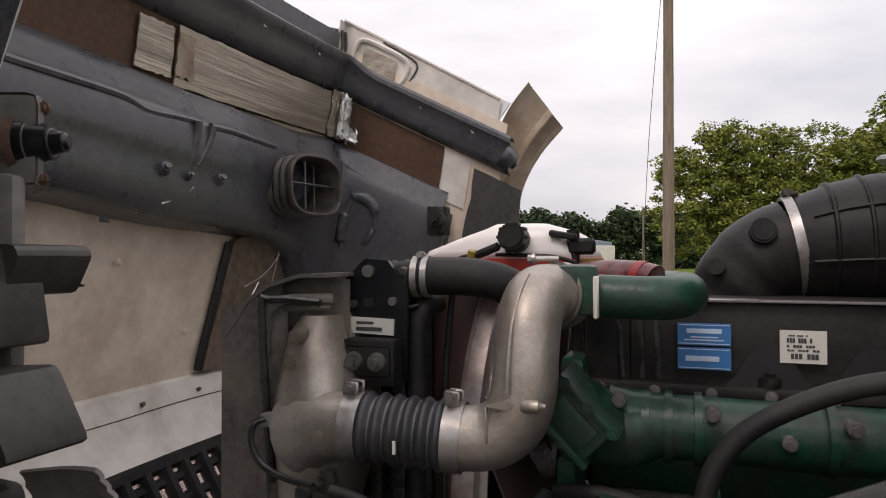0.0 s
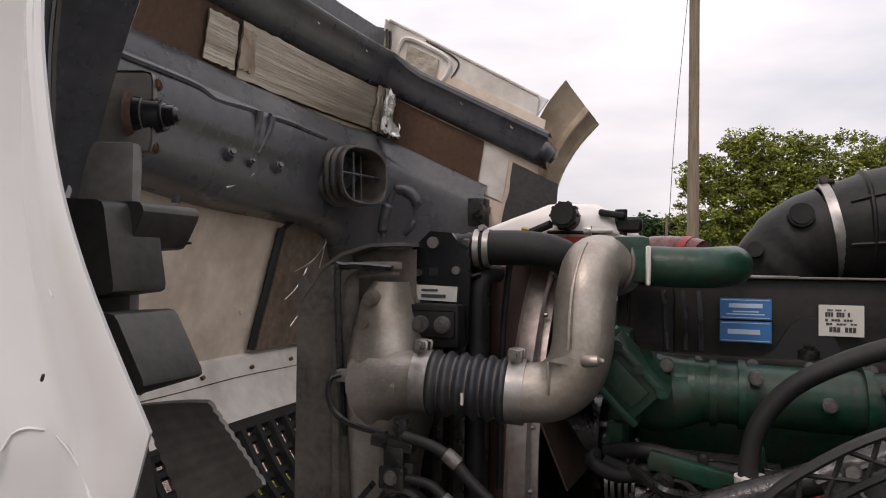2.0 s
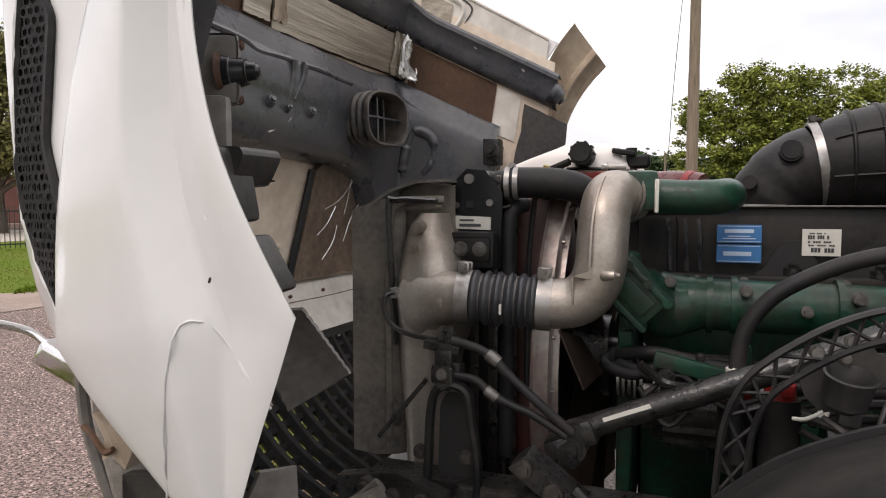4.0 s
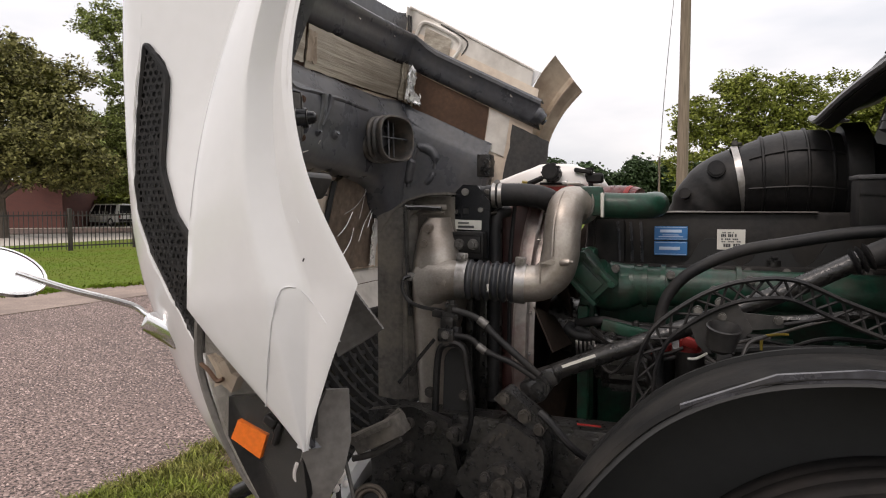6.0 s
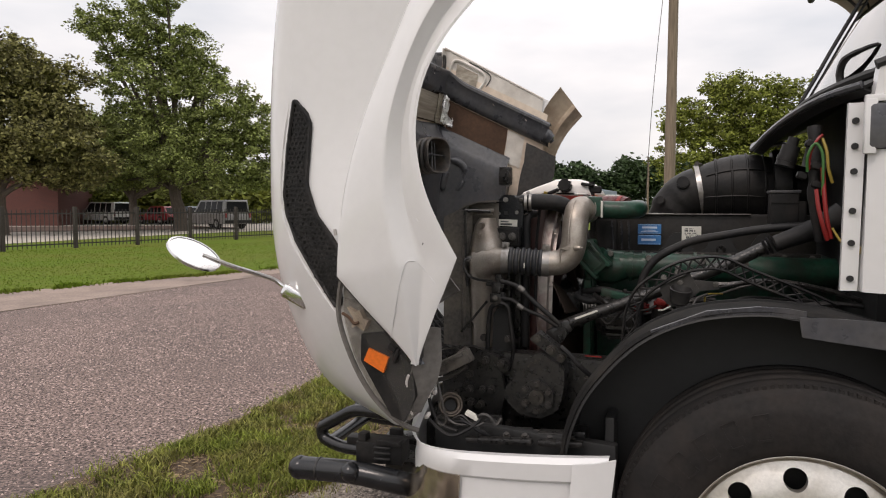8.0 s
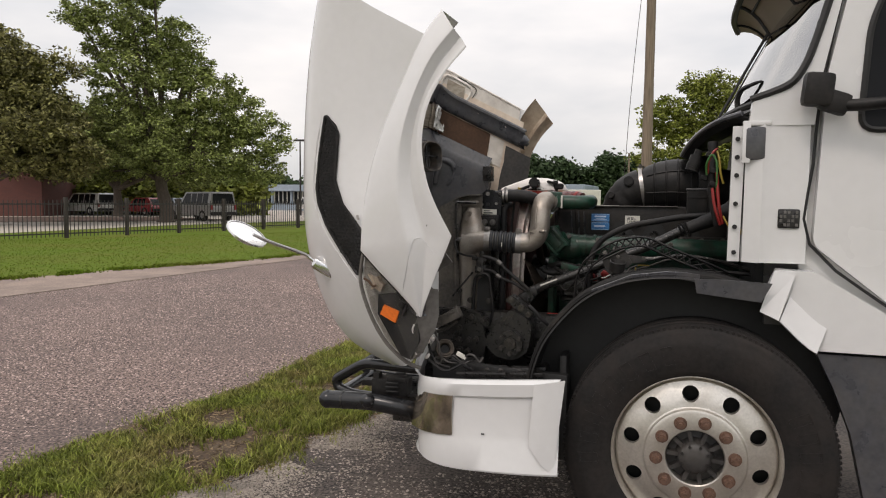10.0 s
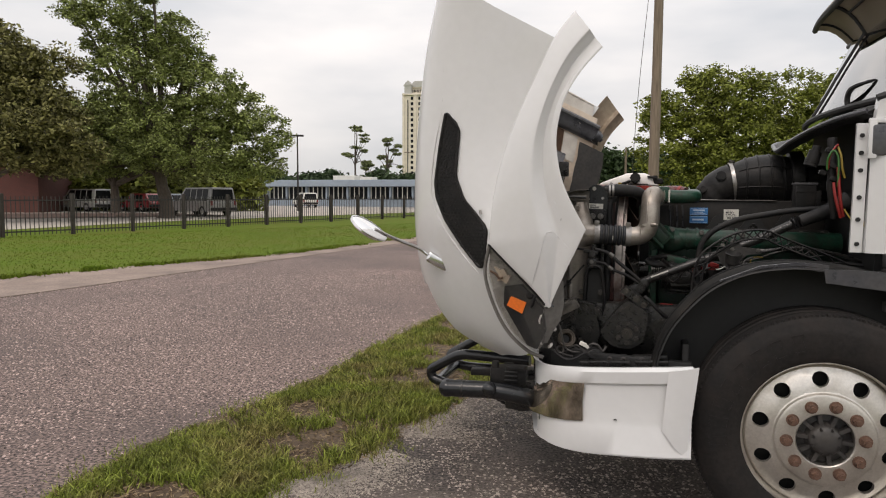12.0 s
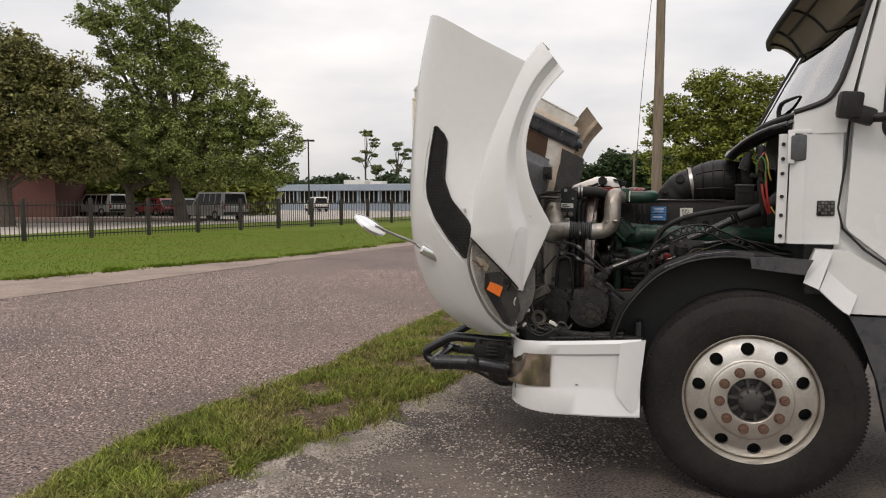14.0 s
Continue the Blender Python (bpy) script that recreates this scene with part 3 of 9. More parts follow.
# iron fence
M_iron = material("black_fence_iron", (0.020, 0.017, 0.015), 0.5, grain=30, vary=0.2, bump=0.02)
M_post = material("dark_timber_post", (0.036, 0.029, 0.024), 0.8, grain=25, vary=0.3, bump=0.1)
fence = thing("fence", "black iron picket fence with dark timber posts", "fence", pose(-14.84, 20.63, 0, 0, 0, math.degrees(math.atan2(0.851, 0.525))))
BAY, FENCE_H = 2.42, 1.36
bm_post = box(B(), (0, 0, 0.72), (0.13, 0.13, 1.48), (0, 0, 0), 0.015, 1)
first = part("post", bm_post, M_post, fence)
me_post = first.data
for i in range(-4, 24):
    ob = first if i == -4 else new("post", me_post)
    ob.parent = fence
    ob.location = (i * BAY, 0, 0)
me_picket = None
for i in range(-4, 23):
    for z in (0.16, FENCE_H - 0.14):
        r = part("rail", box(B(), (i * BAY + BAY / 2, 0, z), (BAY - 0.15, 0.03, 0.045)), M_iron, fence)
rest = B()
for i in range(-4, 23):
    for j in range(1, 16):
        x = i * BAY + j * BAY / 16
        if -1 <= i < 18:
            if me_picket is None:
                me_picket = part("picket", box(B(), (0, 0, FENCE_H / 2 + 0.02), (0.022, 0.022, FENCE_H - 0.04)), M_iron, fence)
                me_picket.location = (x, 0, 0)
            else:
                p = new("picket", me_picket.data)
                p.parent, p.location = fence, (x, 0, 0)
        else:
            box(rest, (x, 0, FENCE_H / 2 + 0.02), (0.022, 0.022, FENCE_H - 0.04))
tagged(part("far_pickets", rest, M_iron, fence), kind="stuff")

# buildings
M_brick = material("red_brick", (0.12, 0.045, 0.036), 0.85, grain=12, vary=0.3, blotch=1.5, dirt=(0.09, 0.045, 0.04), dirt_amount=0.6, bump=0.1, stretch=(1, 1, 3))
M_roof = material("dark_roof", (0.05, 0.05, 0.05), 0.9, bump=0.05)
M_bluewall = material("pale_blue_cladding", (0.27, 0.325, 0.385), 0.6, grain=6, vary=0.08, blotch=0.6, bump=0.02)
M_dark_pane = material("dark_window_pane", (0.014, 0.015, 0.017), 0.15, grain=3, vary=0.3, bump=0.0, spec=0.10)
M_tower = material("cream_stucco", (0.74, 0.67, 0.57), 0.8, grain=0.6, vary=0.06, blotch=0.1, bump=0.0)

brick = thing("brick_building", "low red brick building behind the trees", "building", pose(-42.0, 49, 0, 0, 0, 8))
part("wall", box(B(), (0, 4, 1.75), (24, 8, 3.5)), M_brick, brick)
part("roof", box(B(), (0, 4, 3.56), (24.4, 8.4, 0.12)), M_roof, brick)
school = thing("low_building", "long pale blue single-storey building with window bands", "building", pose(-22.6, 90, 0, 0, 0, -22))
part("wall", box(box(B(), (18, 5, 0.45), (48, 10, 0.9)), (18, 5.3, 1.7), (47.6, 9.4, 1.7)), M_bluewall, school)
part("roof", box(B(), (18, 5, 2.95), (49, 10.8, 0.85), (0, 0, 0), 0.05, 1), M_bluewall, school)
part("roof_unit", box(box(B(), (10.5, 5, 3.7), (3.2, 2.4, 0.7), (0, 0, 0), 0.04, 1), (13.6, 5, 3.6), (1.8, 1.6, 0.5), (0, 0, 0), 0.04, 1), M_label, school)
for i in range(16):
    x = -5 + i * 3
    w = part("window", box(B(), (x + 1.5, 0.54, 1.72), (2.7, 0.08, 1.55)), M_dark_pane, school)
    f = B()
    for k in range(5):
        box(f, (x + 0.2 + k * 0.65, 0.46, 1.72), (0.09, 0.1, 1.55))
    part("frame", f, M_label, w)
    part("pilaster", box(B(), (x, 0.30, 1.3), (0.22, 0.5, 2.6)), M_bluewall, school)

tower = thing("apartment_tower", "cream high-rise apartment tower with balconies far away", "building", pose(0.6, 424, 0, 0, 0, -14))
# greyer stucco: shade of the side face put into colour; also roof and dormer
M_tower_side = material("grey_shaded_stucco", (0.50, 0.49, 0.47), 0.8, grain=0.6, vary=0.06, blotch=0.1, bump=0.0)
part("wall", box(box(B(), (0, 0, 31), (22, 18, 62)), (1.5, 0, 64), (17, 15, 5)), M_tower, tower)
for x in (-11.1, -3.6, 4.2, 11.1):
    part("pilaster", box(B(), (x, -9.1, 31.5), (1.3, 0.9, 63)), M_tower, tower)
part("side_bay", box(B(), (-11.3, 0, 30.5), (1.2, 12, 61)), M_tower_side, tower)
part("downpipe", box(B(), (-8.4, -9.2, 30), (0.45, 0.5, 58)), M_roof, tower)
part("cornice", box(box(B(), (0, 0, 62.2), (23.6, 19.6, 0.8), (0, 0, 0), 0.1, 1), (1.5, 0, 66.4), (18.4, 16.2, 0.6), (0, 0, 0), 0.1, 1), M_tower, tower)
part("roof", prism(B(), [(-8.4, 66.7), (11.4, 66.7), (7.5, 70.2), (-4.5, 70.2)], lambda u, v, w: V3((u, -8.4 + w, v)), 16.8), M_tower_side, tower)
part("corner_dormer", prism(box(B(), (-8.3, -7.2, 65.0), (4.4, 4.4, 5.0)), [(-11.2, 67.4), (-5.4, 67.4), (-8.3, 70.6)], lambda u, v, w: V3((u, -9.8 + w, v)), 5.4), M_tower_side, tower)
for z in (13.0, 27.5):
    part("string_course", box(B(), (0, 0, z), (22.9, 18.9, 0.5)), M_gutter, tower)
win = None
for fl in range(18):
    for x, w in ((-5.8, 1.0), (-1.2, 0.8), (1.2, 0.8)):
        if win is None:
            win = part("window", box(B(), (0, 0, 0), (1.5, 0.3, 1.8)), M_dark_pane, tower)
            o = win
        else:
            o = new("window", win.data)
            o.parent = tower
        o.location, o.scale = (x, -9.05, 5.5 + fl * 3.2), (w, 1, 1)
    balcony = part("balcony", box(box(B(), (7.6, -9.5, 4.3 + fl * 3.2), (4.6, 1.6, 0.3)), (7.6, -10.2, 4.9 + fl * 3.2), (4.6, 0.12, 0.9)), M_tower, tower)
    part("balcony_recess", box(B(), (7.6, -9.04, 5.9 + fl * 3.2), (4.2, 0.3, 2.2)), M_dark_pane, balcony)
    part("attic_window", box(B(), (-6.5 + fl * 0.9, -7.6, 64.4), (0.4, 0.3, 1.6)), M_dark_pane, tower)

# parking lot lamp
lamp = thing("parking_lamp", "tall dark parking lot lamp with a flat head", "lamp post", pose(-12.2, 60, 0))
part("pole", cyl(B(), (0, 0, 0), (0, 0, 6.7), 0.09, 0.06, 10), M_iron, lamp)
part("lamp_head", box(B(), (0, 0, 6.75), (1.1, 0.35, 0.16), (0, 0, 0), 0.03, 1), M_iron, lamp)


def car(name, label, m, paint, length, width, height, hood, boxy):
    """A parked car facing -x: body, glass band, wheels with rims, lamps."""
    root = thing(name, label, "car", m, "parked cars in the lot")
    L2, h1 = length / 2, height * 0.53
    bm = B()
    prof = rounded([(-L2, 0.35), (L2, 0.35), (L2, h1), (-L2 + hood, h1), (-L2 + 0.1, h1 * 0.9)], 0.14, 3)
    prism(bm, prof, lambda u, v, w: V3((u, -width / 2 + w, v)), width)
    part("body", bm, paint, root)
    back = 0.12 if boxy else length * 0.16
    roof = [(-L2 + hood + 0.05, h1 - 0.01), (-L2 + hood + 0.75, height), (L2 - back, height), (L2 - 0.06, h1 - 0.01)]
    bm = B()
    prism(bm, rounded(roof, 0.1, 3), lambda u, v, w: V3((u, (-width / 2 + 0.05 + w) * (1 - 0.16 * (v - h1) / (height - h1)), v)), width - 0.1)
    cabin = part("cabin", bm, paint, root)
    n = 4 if boxy else 3
    a0, a1 = -L2 + hood + 0.85, L2 - back - 0.2
    for s in (-1, 1):
        for k in range(n):
            x0, x1 = a0 + (a1 - a0) * k / n, a0 + (a1 - a0) * (k + 1) / n - 0.1
            zb, zt = h1 + 0.03, height - 0.10
            sh = 0.5 if k == 0 else 0.0
            g = B()
            yy = lambda v: s * ((width / 2 - 0.05) * (1 - 0.16 * (v - h1) / (height - h1)) + 0.01)
            prism(g, [(x0 - sh, zb), (x1, zb), (x1, zt), (x0, zt)], lambda u, v, w: V3((u, yy(v) - s * w, v)), 0.03)
            part("side_window", g, M_dark_pane, cabin)
    g = B()
    prism(g, [(-width / 2 + 0.2, h1 + 0.08), (width / 2 - 0.2, h1 + 0.08), (width / 2 - 0.28, height - 0.12), (-width / 2 + 0.28, height - 0.12)],
          lambda u, v, w: V3((L2 - 0.06 - (back - 0.05) * (v - h1) / (height - h1) + 0.02 - w, u, v)), 0.03)
    part("rear_window", g, M_dark_pane, cabin)
    g = B()
    prism(g, [(-width / 2 + 0.2, h1 + 0.06), (width / 2 - 0.2, h1 + 0.06), (width / 2 - 0.28, height - 0.1), (-width / 2 + 0.28, height - 0.1)],
          lambda u, v, w: V3((-L2 + hood + 0.05 + 0.7 * (v - h1) / (height - h1) - 0.03 + w, u, v)), 0.03)
    part("windscreen", g, M_dark_pane, cabin)
    for s in (-1, 1):
        part("tail_lamp", box(B(), (L2, s * (width / 2 - 0.12), h1 - 0.12), (0.06, 0.16, 0.3), (0, 0, 0), 0.02, 1), M_red, root)
        for x in (-L2 + 0.85, L2 - 0.95):
            wm = pose(x, s * (width / 2 - 0.1), 0.36, -90 * s)
            t = B()
            lathe(t, [(0.2, 0.1), (0.33, 0.11), (0.36, 0.07), (0.36, -0.1), (0.2, -0.1)], wm, 20)
            wh = part("wheel", t, M_tyre, root)
            t = B()
            lathe(t, [(0.001, 0.07), (0.08, 0.08), (0.12, 0.05), (0.21, 0.09), (0.22, 0.1)], wm, 16)
            part("rim", t, M_steel, wh)
    parts("bumper", box(box(B(), (L2 + 0.02, 0, 0.5), (0.14, width * 0.96, 0.2), (0, 0, 0), 0.03, 1), (-L2 - 0.02, 0, 0.5), (0.14, width * 0.96, 0.2), (0, 0, 0), 0.03, 1), M_black, root)
    return root


def paint(name, c):
    return material(name, c, 0.3, grain=5, vary=0.03, bump=0.0, coat=0.5)


car("suv", "silver-grey boxy full-size suv parked in the lot", pose(-16.0, 44.5, 0, 0, 0, -40), paint("silver_paint", (0.27, 0.26, 0.25)), 5.4, 2.0, 1.9, 1.5, True)
car("red_car", "red hatchback parked in the lot", pose(-24.6, 56.0, 0, 0, 0, -30), paint("red_car_paint", (0.35, 0.03, 0.035)), 4.2, 1.75, 1.5, 1.1, False)
car("sedan", "blue-grey sedan parked beside the red car", pose(-22.7, 56.5, 0, 0, 0, -35), paint("bluegrey_paint", (0.22, 0.26, 0.31)), 4.5, 1.8, 1.5, 1.2, False)
car("van", "white van parked under the trees", pose(-29.4, 56.0, 0, 0, 0, -25), paint("van_white", (0.7, 0.7, 0.68)), 4.9, 1.9, 1.85, 1.1, True)
car("pickup_car", "white car parked by the low building", pose(-14.6, 78, 0, 0, 0, -65), paint("cream_paint", (0.66, 0.64, 0.6)), 4.6, 1.8, 1.7, 1.2, True)
box_trailer = thing("box_trailer", "pale box trailer far behind the truck", "trailer", pose(15.6, 70, 0))
part("body", box(B(), (0, 0, 1.7), (3.4, 2.4, 2.0), (0, 0, 0), 0.05, 1), M_label, box_trailer)
part("wheel", cyl(B(), (0, -1.2, 0.4), (0, 1.2, 0.4), 0.4, n=16), M_tyre, box_trailer)
part("frame", box(B(), (-0.6, 0, 0.62), (4.8, 0.8, 0.14)), M_iron, box_trailer)

# ---- the truck: x runs rearwards, y to its right side, z up; origin under the left front hub ----
truck = thing("truck", "white semi truck, hood tilted forward over the open engine bay", "truck", pose(0.604, 0.255, 0, 0, 0, -18.7))
MID = 1.02


def mirrored(p):
    return V3((p[0], 2 * MID - p[1], p[2]))


def lowered(p):
    """The mirrored point on the hood's far side, which hangs a little lower."""
    return mirrored(p) - V3((0, 0, 0.052 * min(1, abs(p[1] - MID) / 0.85)))


# hood: key points from the fender fold round the front corner to the middle, row by row from the grille up to the cowl edge
HOOD = [
    [(-1.13, 0.09, 0.80), (-1.22, 0.16, 0.71), (-1.33, 0.30, 0.67), (-1.42, 0.52, 0.62), (-1.46, MID, 0.60)],
    [(-1.28, 0.05, 1.05), (-1.40, 0.16, 0.92), (-1.57, 0.33, 0.80), (-1.70, 0.55, 0.73), (-1.76, MID, 0.70)],
    [(-1.340, 0.02, 1.24), (-1.50, 0.14, 1.12), (-1.725, 0.33, 1.02), (-1.85, 0.55, 0.97), (-1.93, MID, 0.95)],
    [(-1.315, 0.10, 1.45), (-1.55, 0.118, 1.40), (-1.775, 0.255, 1.32), (-1.885, 0.50, 1.29), (-1.97, MID, 1.27)],
    [(-1.26, 0.152, 1.70), (-1.55, 0.130, 1.72), (-1.755, 0.205, 1.73), (-1.86, 0.47, 1.71), (-1.95, MID, 1.69)],
    [(-1.16, 0.165, 1.95), (-1.48, 0.122, 2.05), (-1.705, 0.170, 2.12), (-1.80, 0.45, 2.09), (-1.89, MID, 2.03)],
    [(-1.05, 0.16, 2.12), (-1.34, 0.112, 2.275), (-1.622, 0.125, 2.43), (-1.71, 0.43, 2.37), (-1.79, MID, 2.29)],
]


def hood_rows(rows, per=6):
    across = []
    for keys in rows:
        left = [V3(k) for k in keys]
        full = left + [lowered(p) + V3((0, 0.105 * min(1, abs(p.y - MID) / 0.75), 0)) for p in left[-2::-1]]
        across.append(catmull(full, per))
    cols = [catmull([row[j] for row in across], per) for j in range(len(across[0]))]
    return [[cols[j][i] for j in range(len(cols))] for i in range(len(cols[0]))]


HR = hood_rows(HOOD)
NC = len(HR[0])
IN = (-1.1, MID, 1.5)
bm = sheet(B(), HR, 0.008, IN)
bmesh.ops.delete(bm, geom=[f for f in bm.faces if abs(f.calc_center_median().y - MID) < 0.60 and f.calc_center_median().z < 0.99], context="FACES")
hood = part("hood", bm, M_white, truck, "glossy white hood shell, tilted forward")


def hood_point(x, z):
    """The point of the hood's left side over (x, z) of the side view."""
    best = sorted(((p.x - x) ** 2 + (p.z - z) ** 2, p.y) for row in HR for p in row[:13])[:4]
    w = [1 / (d + 1e-5) for d, _ in best]
    return sum(a * y for a, (_, y) in zip(w, best)) / sum(w)


# fender: from the fold line to the wheel arch edge, on both sides
FOLD = [(-1.005, -0.045, 2.215), (-1.086, -0.05, 2.114), (-1.165, -0.052, 1.952), (-1.251, -0.055, 1.758), (-1.309, -0.056, 1.588), (-1.344, -0.055, 1.415), (-1.359, -0.05, 1.24)]
ARCH = [(-0.884, -0.10, 2.048), (-0.972, -0.104, 1.95), (-1.037, -0.108, 1.83), (-1.062, -0.11, 1.69), (-1.046, -0.11, 1.555), (-1.006, -0.11, 1.444), (-0.936, -0.106, 1.313)]
LOW_A = [(-1.359, -0.05, 1.24), (-1.287, -0.055, 1.17), (-1.215, -0.052, 1.099), (-1.150, -0.045, 1.032), (-1.094, -0.035, 0.967)]
LOW_B = [(-0.936, -0.106, 1.313), (-0.972, -0.092, 1.232), (-1.012, -0.075, 1.148), (-1.052, -0.056, 1.058), (-1.088, -0.035, 0.972)]


def fender_rows():
    a, b = catmull(FOLD, 5) + catmull(LOW_A, 3)[1:], catmull(ARCH, 5) + catmull(LOW_B, 3)[1:]
    rows = []
    for i, (p, q) in enumerate(zip(a, b)):
        fade = 1 if i < 31 else max(0.15, 1 - (i - 30) / 13)
        d = q - p
        n = V3((0, -1, 0))
        row = [p + V3((0.006, 0.205 if i < 29 else 0.03, 0.0)), p + V3((-0.001, 0.012, 0)), p + V3((0.002, 0.002, 0))]
        for t, h in ((0.05, 0.005), (0.12, 0.011), (0.3, 0.022), (0.46, 0.029), (0.53, 0.031), (0.56, 0.030), (0.58, 0.026), (0.64, 0.008), (0.70, -0.010), (0.72, -0.014), (0.745, -0.013), (0.86, -0.004), (0.965, 0.003)):
            row.append(p + d * t + n * h * fade)
        row += [q, q + V3((-0.003, 0.006, 0.0)), q + V3((-0.024, 0.011, 0.0))]
        rows.append(row)
    return rows


FR = fender_rows()
fender = part("fender", sheet(B(), FR, 0.005, (-1.15, 0.5, 1.5)), M_white, hood, "white fender panel with a raised wheel arch lip")
part("fender", sheet(B(), [[lowered(p) for p in row[2:]] for row in FR], 0.005, (-1.15, 1.5, 1.5)), M_fibre, hood, "fender of the other side, dusty inside")
# dust on the inside of the far fender, and the dark liner of the near one
part("fender_lining", sheet(B(), [[lowered(p + V3((0, 0.012, 0))) for p in row[2:14]] for row in FR[:34]], 0.003, (-1.15, 1.0, 1.5)), M_fibre, hood, "brown-stained fender inside")
part("fender_lining", sheet(B(), [[row[0] + V3((0.014, 0.004, 0)), row[1] + V3((0.014, 0.016, 0))] + [p + V3((0.006, 0.020, 0)) for p in row[2:14]] for row in FR[2:44]], 0.003, (-1.15, 0.5, 1.5)), M_plastic, hood, "dark grey plastic fender liner")
for k in range(4, 13):
    part("liner_rib", tube(B(), [row[k] + V3((0.008, 0.026, 0)) for row in FR[3:42:2]], 0.0035, 5, 1), M_liner, hood)
# thin seam of the fender extension
def fender_y(x, z):
    best = sorted(((p.x - x) ** 2 + (p.z - z) ** 2, p.y) for row in FR for p in row[3:15])[:4]
    w = [1 / (d + 1e-5) for d, _ in best]
    return sum(a * y for a, (_, y) in zip(w, best)) / sum(w)


seam = catmull([(-1.168, 0, 1.056), (-1.135, 0, 1.165), (-1.104, 0, 1.278), (-1.095, 0, 1.297), (-1.080, 0, 1.299), (-1.062, 0, 1.288), (-1.015, 0, 1.238), (-0.985, 0, 1.202)], 6)
part("panel_seam", tube(B(), [(p.x, fender_y(p.x, p.z) - 0.0010, p.z) for p in seam], 0.0015, 6, 1), M_groove, fender)
part("chip", box(B(), (-1.036, -0.121, 1.353), (0.003, 0.003, 0.007), (0, 20, 0), 0.001, 1), M_grime, fender, "small chip in the paint")
for marks in ([(-1.104, 1.654), (-1.106, 1.633), (-1.108, 1.612)], [(-1.081, 1.45), (-1.075, 1.435), (-1.062, 1.418)]):
    part("scuff_mark", tube(B(), [(x, fender_y(x, z) - 0.0004, z) for x, z in marks], [0.0008, 0.0016, 0.0018, 0.0012, 0.0008], 6, 4), M_groove, fender, "grey scuff in the paint")
# seam under the fold
part("fold_gap", tube(B(), [p + V3((-0.006, 0.03, -0.004)) for p in catmull(LOW_A, 2)], 0.007, 6, 1), M_seal_shade, hood)

# side vent
VENT_L = [(-1.612, 1.830), (-1.640, 1.69), (-1.667, 1.52), (-1.660, 1.44), (-1.615, 1.335), (-1.53, 1.22), (-1.432, 1.118)]
VENT_R = [(-1.600, 1.826), (-1.545, 1.757), (-1.560, 1.54), (-1.515, 1.43), (-1.45, 1.36), (-1.394, 1.295), (-1.405, 1.135)]


def inside_poly(x, z, poly):
    c = False
    for (x1, z1), (x2, z2) in zip(poly, poly[1:] + poly[:1]):
        if (z1 > z) != (z2 > z) and x < (x2 - x1) * (z - z1) / (z2 - z1) + x1:
            c = not c
    return c


va, vb = [[(p.x, p.y) for p in catmull([(x, z, 0) for x, z in side], 4)] for side in (VENT_L, VENT_R)]
VR = rounded(VENT_L + VENT_R[::-1], 0.02, 3)
vrows = [[(a[0] + (b[0] - a[0]) * k / 9, a[1] + (b[1] - a[1]) * k / 9) for k in range(10)] for a, b in zip(va, vb)]
vent = part("side_vent", sheet(B(), [[V3((x, hood_point(x, z) - 0.004, z)) for x, z in r] for r in vrows], 0.003, (-1.3, 1.0, 1.5)), M_seal_shade, hood, "black side vent with a honeycomb mesh")
part("vent_frame", tube(B(), [(x, hood_point(x, z) - 0.006, z) for x, z in VR] + [(VR[0][0], hood_point(*VR[0]) - 0.006, VR[0][1])], 0.008, 6, 1), M_black, vent)
bm = B()
row = 0
z = 1.12
while z < 1.83:
    x = -1.68 + (0.0095 if row % 2 else 0)
    while x < -1.38:
        if inside_poly(x, z, VR):
            y = hood_point(x, z) - 0.008
            pts = [V3((x + 0.0086 * math.cos(k * math.tau / 6 + 0.5236), y, z + 0.0086 * math.sin(k * math.tau / 6 + 0.5236))) for k in range(6)]
            tube(bm, pts + [pts[0]], 0.0021, 3, 1)
        x += 0.019
    z += 0.0165
    row += 1
part("vent_mesh", bm, M_black, vent)
part("maker_plate", tube(B(), [(-1.430, hood_point(-1.43, 1.36) - 0.013, 1.385), (-1.425, hood_point(-1.425, 1.36) - 0.013, 1.365)], 0.006, 6, 1), M_steel, vent, "small metal badge")
# crease lines pressed into the side panel round the vent
part("panel_crease", tube(B(), [(p.x, hood_point(p.x, p.z) + 0.001, p.z) for p in catmull([(-1.618, 0, 2.05), (-1.632, 0, 1.86), (-1.668, 0, 1.70), (-1.694, 0, 1.52), (-1.682, 0, 1.41), (-1.63, 0, 1.30), (-1.54, 0, 1.185), (-1.44, 0, 1.085)], 6)], [0.002, 0.005, 0.007, 0.007, 0.006, 0.004], 8, 1), M_white, hood)

